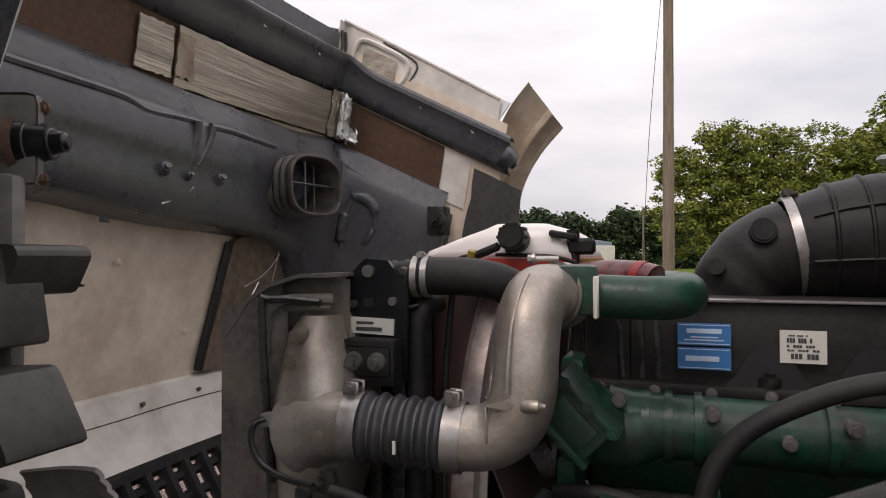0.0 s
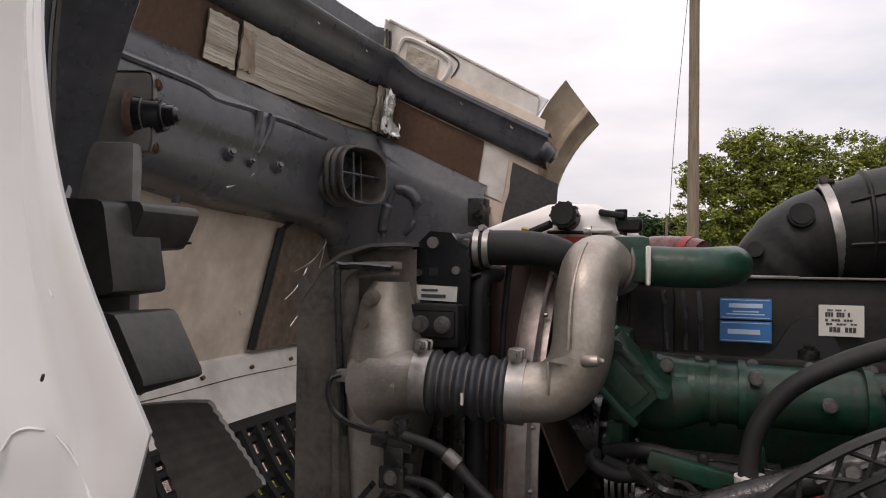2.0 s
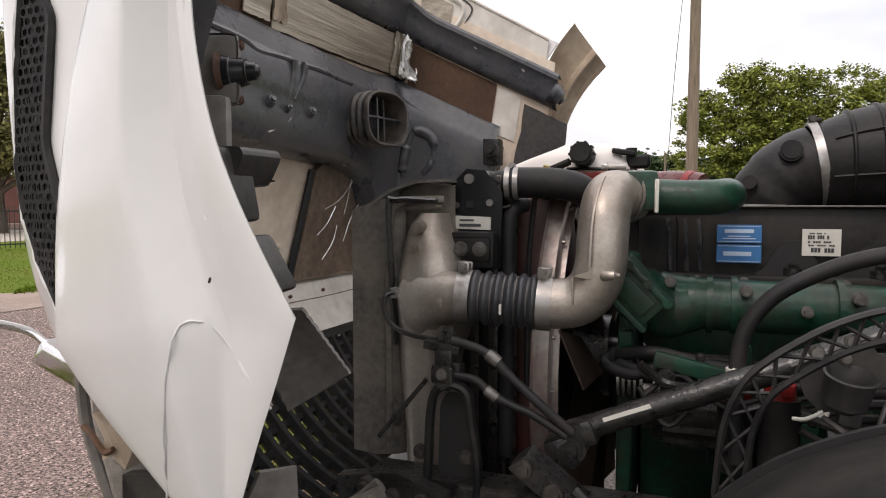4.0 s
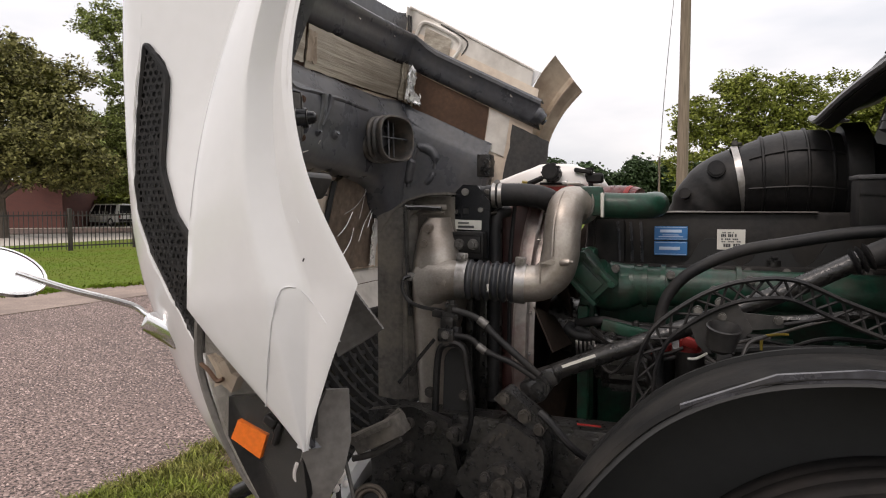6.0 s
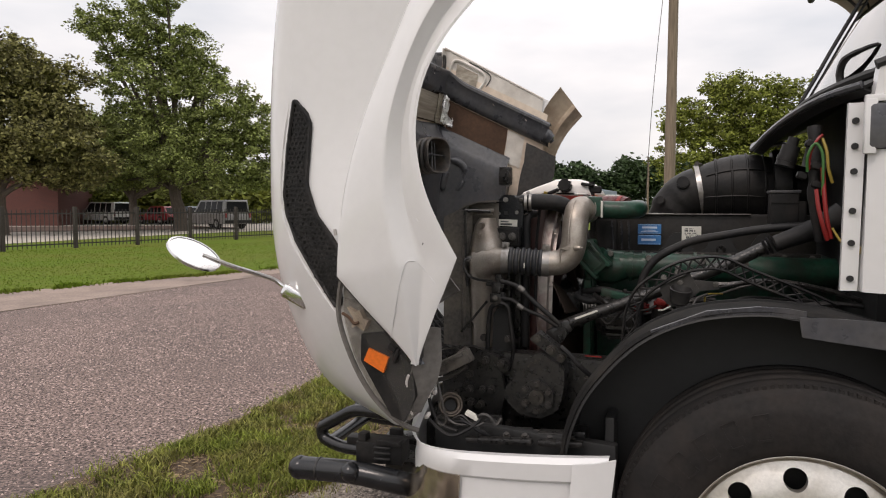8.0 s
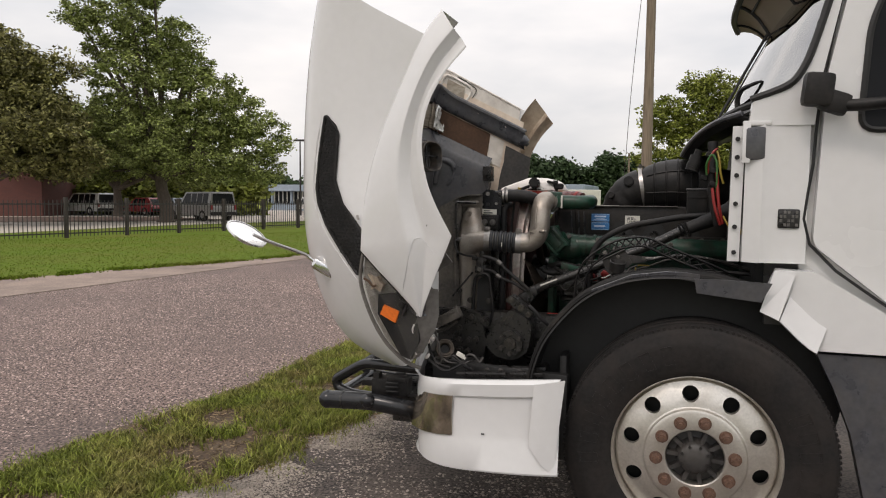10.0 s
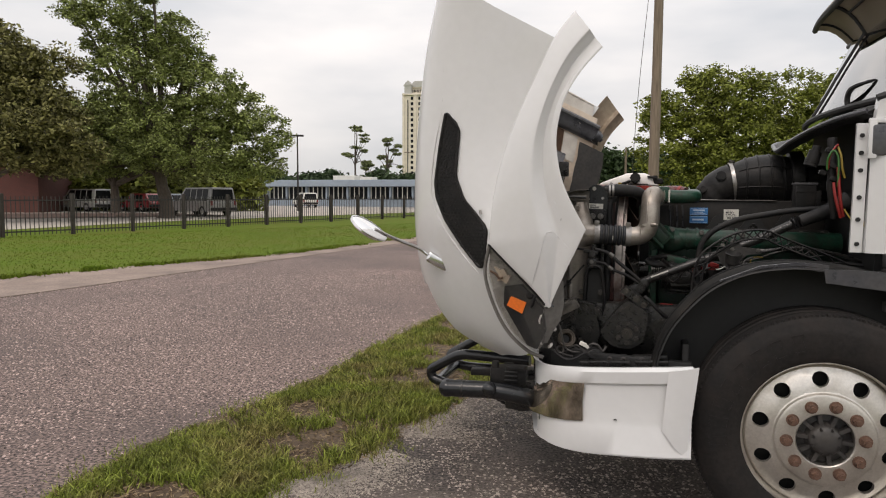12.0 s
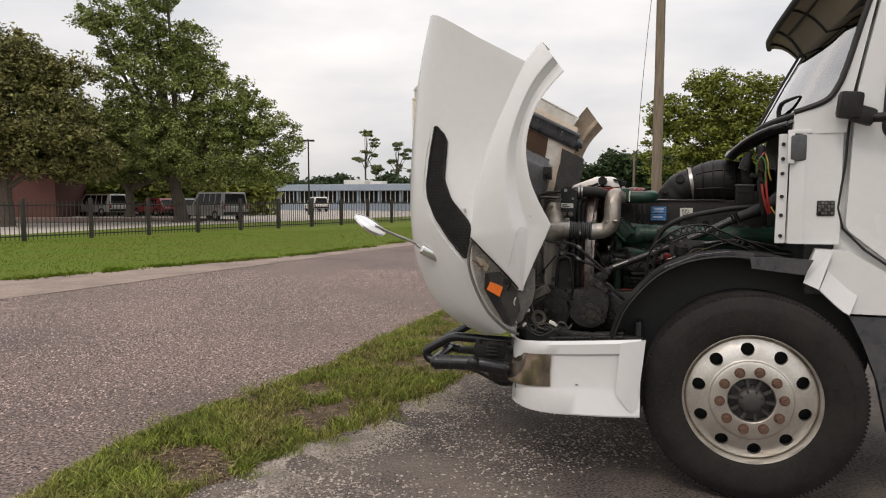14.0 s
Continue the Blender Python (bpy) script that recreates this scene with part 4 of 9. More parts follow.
# headlamp
LAMP = [(-1.368, 1.225), (-1.372, 1.10), (-1.335, 0.96), (-1.265, 0.84), (-1.19, 0.775), (-1.14, 0.762), (-1.10, 0.86), (-1.10, 0.955)]
M_hl = material("headlamp_pocket", (0.30, 0.28, 0.25), 0.5, grain=90, vary=0.2, blotch=9, dirt=(0.08, 0.07, 0.06), dirt_amount=0.7, bump=0.05)
headlamp = part("headlamp", prism(B(), rounded(LAMP, 0.02, 2), lambda u, v, w: V3((u, 0.02 + 0.12 * (1.2 - v) * 0.4 + w, v)), 0.05), M_hl, hood, "grey headlamp pocket behind a smoky lens")
lens_rows = []
for v, x0, x1 in ((1.165, -1.378, -1.300), (1.10, -1.380, -1.225), (0.98, -1.345, -1.115), (0.88, -1.300, -1.105), (0.80, -1.235, -1.115), (0.765, -1.180, -1.135)):
    lens_rows.append([V3((x0 + (x1 - x0) * t, -0.028 + 0.05 * (1 - t) ** 2 + 0.05 * (1.2 - v), v)) for t in (0, 0.15, 0.35, 0.6, 0.8, 1)])
part("lens", sheet(B(), [catmull(r, 3) for r in lens_rows], 0.003, (-1.2, 0.5, 1.0)), M_haze, headlamp, "hazed grey headlamp lens")
part("lamp_bezel", prism(B(), [(-1.295, 1.05), (-1.215, 1.06), (-1.12, 0.955), (-1.108, 0.86), (-1.145, 0.775), (-1.19, 0.79), (-1.25, 0.885), (-1.298, 0.965)], xz(0.0), 0.02), M_black, headlamp)
part("reflector", prism(B(), [(-1.264, 1.007), (-1.195, 0.982), (-1.213, 0.931), (-1.282, 0.966)], xz(-0.012), 0.03), M_orange, headlamp, "orange side reflector")
part("bulb_socket", prism(B(), [(-1.345, 1.135), (-1.315, 1.120), (-1.300, 1.128), (-1.285, 1.100), (-1.268, 1.095), (-1.285, 1.060), (-1.310, 1.076), (-1.328, 1.068), (-1.322, 1.100)], xz(-0.004), 0.03), M_fibre, headlamp, "torn tan lamp bracket")
part("lamp_hook", tube(B(), [(-1.36, -0.005, 1.115), (-1.335, -0.012, 1.105), (-1.315, -0.012, 1.085), (-1.30, -0.01, 1.09)], 0.005, 6, 4), M_brown, headlamp)
part("lamp_clip", box(box(B(), (-1.18, -0.01, 1.015), (0.03, 0.03, 0.02), (0, 30, 0), 0.003, 1), (-1.165, -0.015, 0.99), (0.012, 0.02, 0.05), (0, 20, 0), 0.003, 1), M_black, headlamp)
part("lamp_rim", tube(B(), [(-1.365, 0.0, 1.23), (-1.392, 0.03, 1.10), (-1.355, 0.05, 0.955), (-1.29, 0.07, 0.83), (-1.20, 0.085, 0.745), (-1.13, 0.09, 0.72)], 0.009, 6, 6), M_greypl, headlamp)
part("lamp_bracket", sheet(B(), [catmull([V3(p) for p in row], 3) for row in ([(-1.060, 0.0, 1.085), (-1.050, 0.03, 1.080), (-1.043, 0.06, 1.075)], [(-1.098, -0.01, 1.00), (-1.068, 0.03, 0.99), (-1.039, 0.06, 0.97)], [(-1.125, 0.0, 0.93), (-1.085, 0.03, 0.91), (-1.052, 0.05, 0.90)], [(-1.122, 0.015, 0.87), (-1.098, 0.035, 0.86), (-1.076, 0.05, 0.862)], [(-1.135, 0.03, 0.80), (-1.120, 0.045, 0.795), (-1.109, 0.055, 0.794)])], 0.006, (-1.1, 0.5, 0.9)), M_greypl, headlamp, "bent grey plastic bracket below the fender")
part("bracket_edge", tube(B(), [(-1.128, -0.006, 0.930), (-1.138, 0.0, 0.90), (-1.128, 0.012, 0.865), (-1.140, 0.025, 0.82), (-1.132, 0.035, 0.79)], 0.004, 6, 5), M_tank, headlamp, "pale torn bracket edge")

# hood mirror
mirror = part("hood_mirror", tube(B(), [(-1.700, 0.262, 1.136), (-1.745, 0.255, 1.160), (-1.775, 0.243, 1.184), (-1.81, 0.195, 1.208), (-1.87, 0.110, 1.245), (-1.930, 0.025, 1.290)], 0.0085, 10, 6), M_chrome, hood, "chrome mirror arm")
bm = box(B(), (0, 0, 0), (0.052, 0.054, 0.118), (0, 0, 0), 0.016, 3)
bmesh.ops.transform(bm, matrix=Matrix.Translation((-1.683, 0.250, 1.126)) @ V3((0.095, 0.022, -0.053)).to_track_quat("Z", "Y").to_matrix().to_4x4(), verts=bm.verts[:])
part("arm_base", bm, M_chrome, mirror, "chunky chrome arm base")
part("base_foot", box(B(), (-1.685, 0.290, 1.125), (0.085, 0.05, 0.03), (0, 28, 8), 0.008), M_chrome, mirror)
mm = Matrix.Translation((-1.946, 0.008, 1.302)) @ V3((0.58, -0.03, 0.81)).normalized().to_track_quat("Z", "X").to_matrix().to_4x4()
bm = B()
lathe(bm, [(0.001, 0.0), (0.05, -0.0015), (0.090, -0.005)], mm, 32)
part("mirror_glass", bm, M_mirror, mirror, "round convex mirror")
bm = B()
lathe(bm, [(0.090, -0.003), (0.098, -0.004), (0.099, -0.012), (0.075, -0.026), (0.03, -0.032), (0.001, -0.034)], mm, 32)
part("mirror_shell", bm, M_chrome, mirror)

# inside of the hood: a second skin; s runs across the front (-1 to 1) and on along the side walls, h is the height at the front
def inn(s, h, off=0.0):
    a = abs(s)
    sg = 1 if s >= 0 else -1
    x1 = -1.72 - (2.0 - h) * 0.145
    if a <= 1:
        return V3((x1 + 0.04 * a * a + off, MID + 0.81 * s - sg * max(0, a - 0.9) * off * 10, h))
    q = a - 1
    slope = max(0.0, min(0.5, (h - 1.0) * 0.5))
    return V3((x1 + 0.04 + q + off * max(0, 1 - q * 8), MID + sg * (0.81 + 0.25 * q - off), h - slope * q))


def spread(a, b, n):
    return [a + (b - a) * i / n for i in range(n + 1)]


def lining(name, s0, s1, h0, h1, mat, label, off=0.012, thick=0.008, ns=12, nh=4, ragg=0.0, seed=1, parent=None):
    """A mat or sheet lying on the inner skin."""
    rows = []
    for i, h in enumerate(spread(h0, h1, nh)):
        rows.append([inn(s + ragg * noise.noise((i * 1.7, j * 1.3, seed)), h + ragg * 0.7 * noise.noise((j * 2.1, i, seed)), off + ragg * 0.4 * noise.noise((j * 1.1, i * 1.9, seed + 3))) for j, s in enumerate(spread(s0, s1, ns))])
    return part(name, sheet(B(), rows, thick, (-2.6 if abs(s0 + s1) < 2 else -1.3, 1.0 if abs(s0 + s1) < 2 else 3.0, 1.8)), mat, parent or hood, label)


def near_end(h):
    """How far the inner skin reaches towards the near side wall."""
    return -0.60 - 0.26 * max(0, min(1, (h - 1.06) / 0.4))


skin = [[inn(s, h) for s in spread(near_end(h), 1.0, 20) + spread(1.05, 1.58, 8)] for h in spread(1.06, 2.28, 12)]
part("inner_skin", sheet(B(), skin, 0.005, (-1.2, MID, 1.6)), M_cream, hood, "bare tan fibreglass inside of the hood")
lining("heat_mat", -0.86, 1.04, 1.95, 2.17, M_brown, "rust-brown heat mat under the hood", 0.010, 0.010, 16, 4)
lining("foil_patch", -0.197, -0.045, 1.966, 2.090, M_foil, "dull silver foil patch", 0.021, 0.004, 8, 6, 0.010, 3)
lining("foil_sheet", -0.026, 0.995, 1.952, 2.105, M_foil, "long dull silver foil sheet on the heat mat", 0.021, 0.004, 26, 6, 0.009, 5)
lining("torn_tape", -0.030, 0.045, 1.975, 2.085, M_fibre, "tan torn tape end", 0.027, 0.003, 6, 6, 0.018, 23)
lining("crumpled_foil", 0.90, 1.02, 1.945, 2.112, M_foil, "crumpled silver foil end", 0.030, 0.003, 9, 9, 0.022, 27)
lining("torn_foil", 0.985, 1.040, 1.952, 2.105, M_foil_new, "torn bright foil end", 0.042, 0.003, 9, 9, 0.030, 7)
lining("torn_foil", 1.030, 1.085, 1.960, 2.010, M_foil_new, "torn bright foil end", 0.030, 0.003, 7, 5, 0.026, 9)
lining("heat_mat", 1.05, 1.385, 1.928, 2.105, M_brown, "dark brown heat mat", 0.012, 0.010, 8, 4)
lining("bare_patch", 1.388, 1.478, 1.90, 2.10, M_flange, "cream bare patch beside the heat mat", 0.010, 0.006, 5, 4)
lining("fender_liner", 1.495, 1.665, 1.50, 2.08, M_liner, "dark dusty liner inside the far fender", 0.020, 0.010, 8, 10, 0.012, 13)
lining("fender_liner", 1.36, 1.66, 1.36, 1.60, M_liner, "dark lower liner inside the far fender", 0.02, 0.010, 8, 6, 0.012, 17)
# rolled flange along the cowl end
rows = []
for s in spread(-0.92, 1.61, 44):
    rows.append([inn(s, h, o) for h, o in ((2.232, 0.0), (2.240, 0.030), (2.242, 0.052), (2.232, 0.064), (2.218, 0.064), (2.205, 0.054), (2.170, 0.046), (2.140, 0.042), (2.122, 0.034), (2.112, 0.018), (2.108, 0.0))])
flange = part("hood_flange", sheet(B(), rows, 0.004, (-2.5, MID, 2.1)), M_plastic, hood, "rolled grey stiffening flange inside the hood")
bm = B()
for s in (-0.5, -0.1, 0.35, 0.72, 1.30, 1.48):
    p = inn(s, 2.20, 0.04)
    d = (V3((0.4, -1, 0)) if s > 1 else V3((1, 0, 0)))
    cyl(bm, p, p + d.normalized() * 0.012, 0.012, 0.009, 12)
parts("flange_rivet", bm, M_cast, flange)
part("flange_end", tube(B(), [inn(1.585, 2.165, 0.038), inn(1.61, 2.160, 0.036), inn(1.63, 2.150, 0.030)], [0.044, 0.036, 0.016], 10, 3), M_plastic, flange)
part("lip_edge", tube(B(), [HR[-1][j] + V3((0.012, 0, -0.006)) for j in range(14, NC - 13)], 0.012, 8, 1), M_black, hood, "black edge along the cowl end of the hood")
lining("lip_cover", -0.90, 0.93, 2.243, 2.318, M_plastic, "dark strip under the cowl lip", 0.012, 0.006, 20, 3)
# stamped pad and seams on the far wall
pad = lining("stamped_pad", 1.065, 1.185, 2.245, 2.318, M_foil, "raised stamped pad", 0.010, 0.010, 4, 3)
part("pad_border", tube(B(), [inn(1.025, 2.235, 0.006), inn(1.035, 2.30, 0.006), inn(1.060, 2.338, 0.006), inn(1.13, 2.345, 0.006), inn(1.215, 2.335, 0.006), inn(1.222, 2.29, 0.006), inn(1.20, 2.235, 0.006)], 0.009, 6, 5), M_flange, hood)
part("pad_groove", tube(B(), [inn(1.13, 2.362, 0.003), inn(1.23, 2.352, 0.003), inn(1.255, 2.33, 0.003), inn(1.235, 2.27, 0.003)], 0.0035, 6, 5), M_liner, hood)
for s in (0.955, 0.985):
    part("corner_seam", tube(B(), [inn(s, 2.225, 0.012), inn(s + 0.012, 2.28, 0.010), inn(s, 2.335, 0.004)], 0.005, 6, 5), M_liner, hood)
upper = [[inn(s, h - 0.02 * max(0, (s - 1.1) / 0.43) * (h - 2.2) / 0.17, -0.004) for s in spread(0.94, 1.545, 12)] for h in spread(2.20, 2.372, 5)]
part("upper_lining", sheet(B(), upper, 0.004, (-1.2, MID, 2.2)), M_flange, hood, "dusty cream hood side above the flange")
lip = [inn(s, 2.374 - 0.02 * max(0, (s - 1.1) / 0.43), 0.0) for s in spread(0.97, 1.545, 12)]
part("upper_lip", tube(B(), lip, 0.006, 6, 1), M_flange, hood)

# air plenum across the hood
PLEN = [(-0.92, 1.884, 1.650), (-0.68, 1.882, 1.640), (-0.45, 1.880, 1.630), (-0.20, 1.876, 1.607), (0.05, 1.868, 1.592), (0.25, 1.866, 1.585), (0.45, 1.858, 1.570), (0.62, 1.852, 1.535), (0.74, 1.850, 1.42), (0.90, 1.856, 1.33), (1.02, 1.862, 1.30), (1.14, 1.864, 1.33), (1.28, 1.862, 1.38), (1.42, 1.860, 1.44)]
rows = []
for s, t, b in PLEN:
    k = 0.60 if s > 0.9 else 1.0
    rows.append([inn(s, h, o * k) for o, h in ((0.0, t + 0.092), (0.030, t + 0.074), (0.055, t + 0.040), (0.080, t + 0.008), (0.103, t - 0.022), (0.112, t * 0.66 + b * 0.34), (0.110, (t + b) / 2), (0.114, b + 0.05), (0.098, b + 0.014), (0.05, b), (0.0, b - 0.004))])
rows = [catmull(r, 3) for r in rows]
rows = [[c[i] for c in [catmull([r[j] for r in rows], 5) for j in range(len(rows[0]))]] for i in range(5 * (len(PLEN) - 1) + 1)]
plenum = part("air_plenum", sheet(B(), rows, 0.004, (-2.4, 1.2, 1.7)), M_plastic, hood, "dusty dark grey plastic air plenum across the hood")


def plen(y, z, out=0.0):
    """A point on the plenum's front face."""
    s = (y - MID) / 0.81
    return inn(s, z, 0.110 + out)


for y0, z0, r in ((0.896, 1.722, 0.020), (1.110, 1.718, 0.019), (0.985, 1.712, 0.012)):
    p = plen(y0, z0)
    part("plug", cyl(cyl(B(), p, p + V3((0.016, -0.004, 0.006)), r, r * 0.6, 14), p + V3((0.012, 0, 0.003)), p + V3((0.022, -0.004, 0.008)), r * 0.4, n=8), M_plastic, plenum)
for k in ([(1.004, 1.856), (1.006, 1.82), (0.998, 1.77), (0.990, 1.72)], [(1.062, 1.852), (1.058, 1.82), (1.038, 1.775), (1.022, 1.745)]):
    part("plenum_rib", tube(B(), [plen(y, z, -0.002) for y, z in k], [0.012, 0.011, 0.009, 0.006], 8, 5), M_plastic, plenum)
part("plenum_scuff", tube(B(), [plen(y, z, 0.001) for y, z in ((0.905, 1.640), (0.955, 1.655), (0.99, 1.672), (1.012, 1.690))], 0.0030, 6, 5), M_flange, plenum, "pale scuff")
part("plenum_step", tube(B(), [plen(y, z, -0.012) for y, z in ((0.46, 1.868), (0.74, 1.866), (0.83, 1.850), (0.93, 1.854), (0.995, 1.856))], 0.010, 8, 6), M_plastic, plenum)
part("plenum_step", tube(B(), [plen(y, z, -0.012) for y, z in ((1.065, 1.854), (1.15, 1.856), (1.26, 1.850), (1.36, 1.846))], 0.010, 8, 6), M_plastic, plenum)
part("plenum_seam", tube(B(), [inn(s, h, 0.03) for s, h in ((-0.65, 1.925), (-0.27, 1.925), (-0.05, 1.905), (0.16, 1.893))], 0.006, 8, 6), M_plastic, plenum)
part("ledge_rust", tube(B(), [inn(s, 1.106 + 0.002 * math.sin(s * 9), 0.051) for s in spread(-0.56, 0.9, 30)], 0.0016, 5, 1), M_brown, hood, "rusty dirt line along the ledge")
part("drain_plug", cyl(B(), plen(0.766, 1.605, -0.03), plen(0.766, 1.588, -0.03), 0.010, n=8), M_plastic, plenum)
# pressed pocket between the mouth and the hood pivot
for keys, r in (([(1.10, 1.735), (1.125, 1.775), (1.165, 1.785), (1.20, 1.76), (1.205, 1.70)], 0.013), ([(1.10, 1.735), (1.085, 1.68), (1.075, 1.62), (1.09, 1.57)], 0.014), ([(1.205, 1.70), (1.195, 1.65), (1.17, 1.60)], 0.009)):
    part("pocket_rim", tube(B(), [inn(s, h, 0.055) for s, h in keys], [r * 1.2, r * 1.9, r * 2.0, r * 1.8, r * 1.1], 12, 5), M_plastic, plenum)
part("white_plug", cyl(B(), plen(1.745, 1.828, -0.03), plen(1.745, 1.828, -0.018), 0.007, n=10), M_label, plenum)
part("plenum_end", sheet(B(), [[inn(1.42, h, 0.070), inn(1.44, h - 0.004, 0.066), inn(1.445, h - 0.004, 0.0)] for h in spread(1.46, 1.86, 5)], 0.004, (-1.5, 1.6, 1.6)), M_plastic, plenum)
part("hood_pivot", cyl(cyl(box(B(), (-1.262, 1.80, 1.635), (0.06, 0.08, 0.10), (0, 0, 0), 0.006), (-1.255, 1.77, 1.64), (-1.250, 1.72, 1.64), 0.028, n=14), (-1.25, 1.725, 1.64), (-1.247, 1.69, 1.64), 0.015, n=10), M_grime, hood, "dark hood buffer on the far side")
# bellows intake mouth
MZ = V3((0.985, -0.20, 0.03)).normalized()
MX = V3((0, 0, 1)).cross(MZ).normalized()
MY = MZ.cross(MX)
mouth = Matrix(((MX.x, MY.x, MZ.x, -1.592), (MX.y, MY.y, MZ.y, 1.452), (MX.z, MY.z, MZ.z, 1.731), (0, 0, 0, 1)))


def oblong(bm, rings, m, n=48):
    """Rounded oblong rings (grow, height) skinned into a sleeve."""
    made = []
    for g, h in rings:
        ring = []
        for k in range(n):
            a = k * math.tau / n
            c, s = math.cos(a), math.sin(a)
            f = (abs(c) ** 3.0 + abs(s) ** 3.0) ** (-1 / 3.0)
            ring.append(bm.verts.new(m @ V3(((0.108 + g) * c * f, (0.083 + g) * s * f, h))))
        made.append(ring)
    for a, b in zip(made, made[1:]):
        for k in range(n):
            bm.faces.new((a[k], a[(k + 1) % n], b[(k + 1) % n], b[k]))
    return made


bm = B()
oblong(bm, [(0.0, -0.07), (0.013, -0.040), (0.013, -0.032), (0.001, -0.024), (0.013, -0.014), (0.013, -0.006), (0.001, 0.002), (0.013, 0.012), (0.013, 0.020), (0.001, 0.028), (0.011, 0.038), (0.012, 0.054), (0.009, 0.060), (0.004, 0.060), (0.001, 0.054), (0.0, 0.03), (-0.004, 0.022), (-0.002, 0.014), (-0.006, 0.004), (-0.004, -0.01), (-0.008, -0.06)], mouth)
duct = part("intake_bellows", bm, M_dusty, plenum, "black ribbed intake mouth", 60)
bm = B()
bm.faces.new(oblong(bm, [(-0.008, -0.058)], mouth)[0])
part("duct_back", bm, M_seal_shade, plenum)
for a, b in (((-0.115, 0.005, 0.03), (0.115, 0.005, 0.03)), ((-0.02, -0.075, 0.025), (-0.02, 0.075, 0.025)), ((0.05, -0.075, 0.0), (0.05, 0.075, 0.0))):
    part("mouth_bar", tube(B(), [mouth @ V3(a), mouth @ ((V3(a) + V3(b)) / 2), mouth @ V3(b)], 0.0035, 6, 3), M_plastic, duct)
# lower front: raised panel, dark sheet, ledge, grille
part("raised_panel", sheet(B(), [[inn(s, h, 0.004) for s in spread(near_end(h) + 0.02, 0.055, 8)] for h in spread(1.142, 1.66, 6)], 0.014, (-2.6, 1.0, 1.8)), M_cream, hood, "raised tan panel inside the hood front")
DARK = [(1.178, 0.275, 0.80), (1.27, 0.295, 0.82), (1.37, 0.320, 0.86), (1.47, 0.343, 0.90), (1.555, 0.363, 0.93), (1.60, 0.47, 0.93)]
part("dark_sheet", sheet(B(), [[inn(a + (b - a) * k / 8, h + 0.006 * noise.noise((k * 0.9, h * 7, 2)), 0.034 + 0.010 * noise.noise((k * 0.7, h * 5, 4))) for k in range(9)] for h, a, b in DARK], 0.022, (-2.6, 1.4, 1.4)), M_brownfoil, hood, "dark brown sheet with scuffed foil edge")
part("sheet_edge", tube(B(), [inn(a - 0.012, h, 0.022) for h, a, b in DARK[:5]], 0.012, 8, 3, flat=0.6), M_seal_shade, hood)
bm = B()
for keys in ([(0.46, 1.24), (0.53, 1.30), (0.55, 1.36)], [(0.44, 1.42), (0.56, 1.46), (0.66, 1.54)], [(0.60, 1.40), (0.625, 1.50), (0.63, 1.58)], [(0.62, 1.30), (0.66, 1.38), (0.72, 1.44)], [(0.40, 1.33), (0.47, 1.37), (0.52, 1.43)], [(0.70, 1.36), (0.74, 1.45), (0.76, 1.53)]):
    tube(bm, [inn(a, h, 0.045) for a, h in keys], 0.0018, 4, 4)
tagged(part("scuff", bm, M_foil_new, hood), kind="stuff")
lining("foil_edge", 0.755, 0.815, 1.185, 1.40, M_foil_new, "bright torn foil strip along the sheet", 0.050, 0.003, 5, 10, 0.020, 41)
lining("foil_edge", 0.79, 0.83, 1.36, 1.50, M_foil_new, "bright torn foil strip along the sheet", 0.046, 0.003, 4, 8, 0.018, 43)
for a, h in ((-0.37, 1.49), (-0.16, 1.50), (0.18, 1.30)):
    part("skin_dimple", cyl(B(), inn(a, h, 0.016), inn(a, h, 0.021), 0.010, 0.006, 10), M_cream, hood)
rows = []
for s in spread(-0.58, 0.95, 24):
    rows.append([inn(s, h, o) for h, o in ((1.170, 0.0), (1.160, 0.020), (1.136, 0.032), (1.106, 0.05), (1.058, 0.075), (1.010, 0.12), (0.997, 0.135), (0.982, 0.135))])
ledge = part("front_ledge", sheet(B(), rows, 0.004, (-2.4, MID, 1.0)), M_flange, hood, "dusty white ledge above the grille")
bm = B()
for s in (-0.55, -0.30, -0.02, 0.25, 0.5):
    cyl(bm, inn(s, 1.125, 0.040), inn(s, 1.130, 0.048), 0.006, n=8)
parts("ledge_screw", bm, M_rust, ledge)
bm = B()
for s in (-0.18, 0.12, 0.42):
    box(bm, inn(s, 0.990, 0.15), (0.05, 0.045, 0.010), (0, 20, 0), 0.002, 1)
parts("ledge_tab", bm, M_flange, ledge)
gpath = catmull([(-1.70, 0, 0.985), (-1.62, 0, 0.86), (-1.51, 0, 0.75), (-1.37, 0, 0.67)], 3)
gy0, gy1 = 0.42, 1.64
grille = part("grille", tube(B(), [(gpath[0].x, gy0 - 0.02, 0.985), (gpath[0].x - 0.01, MID, 0.99), (gpath[0].x, gy1 + 0.02, 0.985)], 0.022, 8, 4), M_black, hood, "black plastic grille lattice seen from inside")
for k in range(19):
    y = gy0 + (gy1 - gy0) * k / 18
    part("grille_bar", tube(B(), [V3((p.x, y, p.z)) for p in gpath], 0.0185, 6, 1, flat=1.0), M_black, grille)
for p in gpath:
    part("grille_slat", tube(B(), [(p.x, gy0, p.z), (p.x - 0.01, MID, p.z), (p.x, gy1, p.z)], 0.0140, 6, 4), M_black, grille)
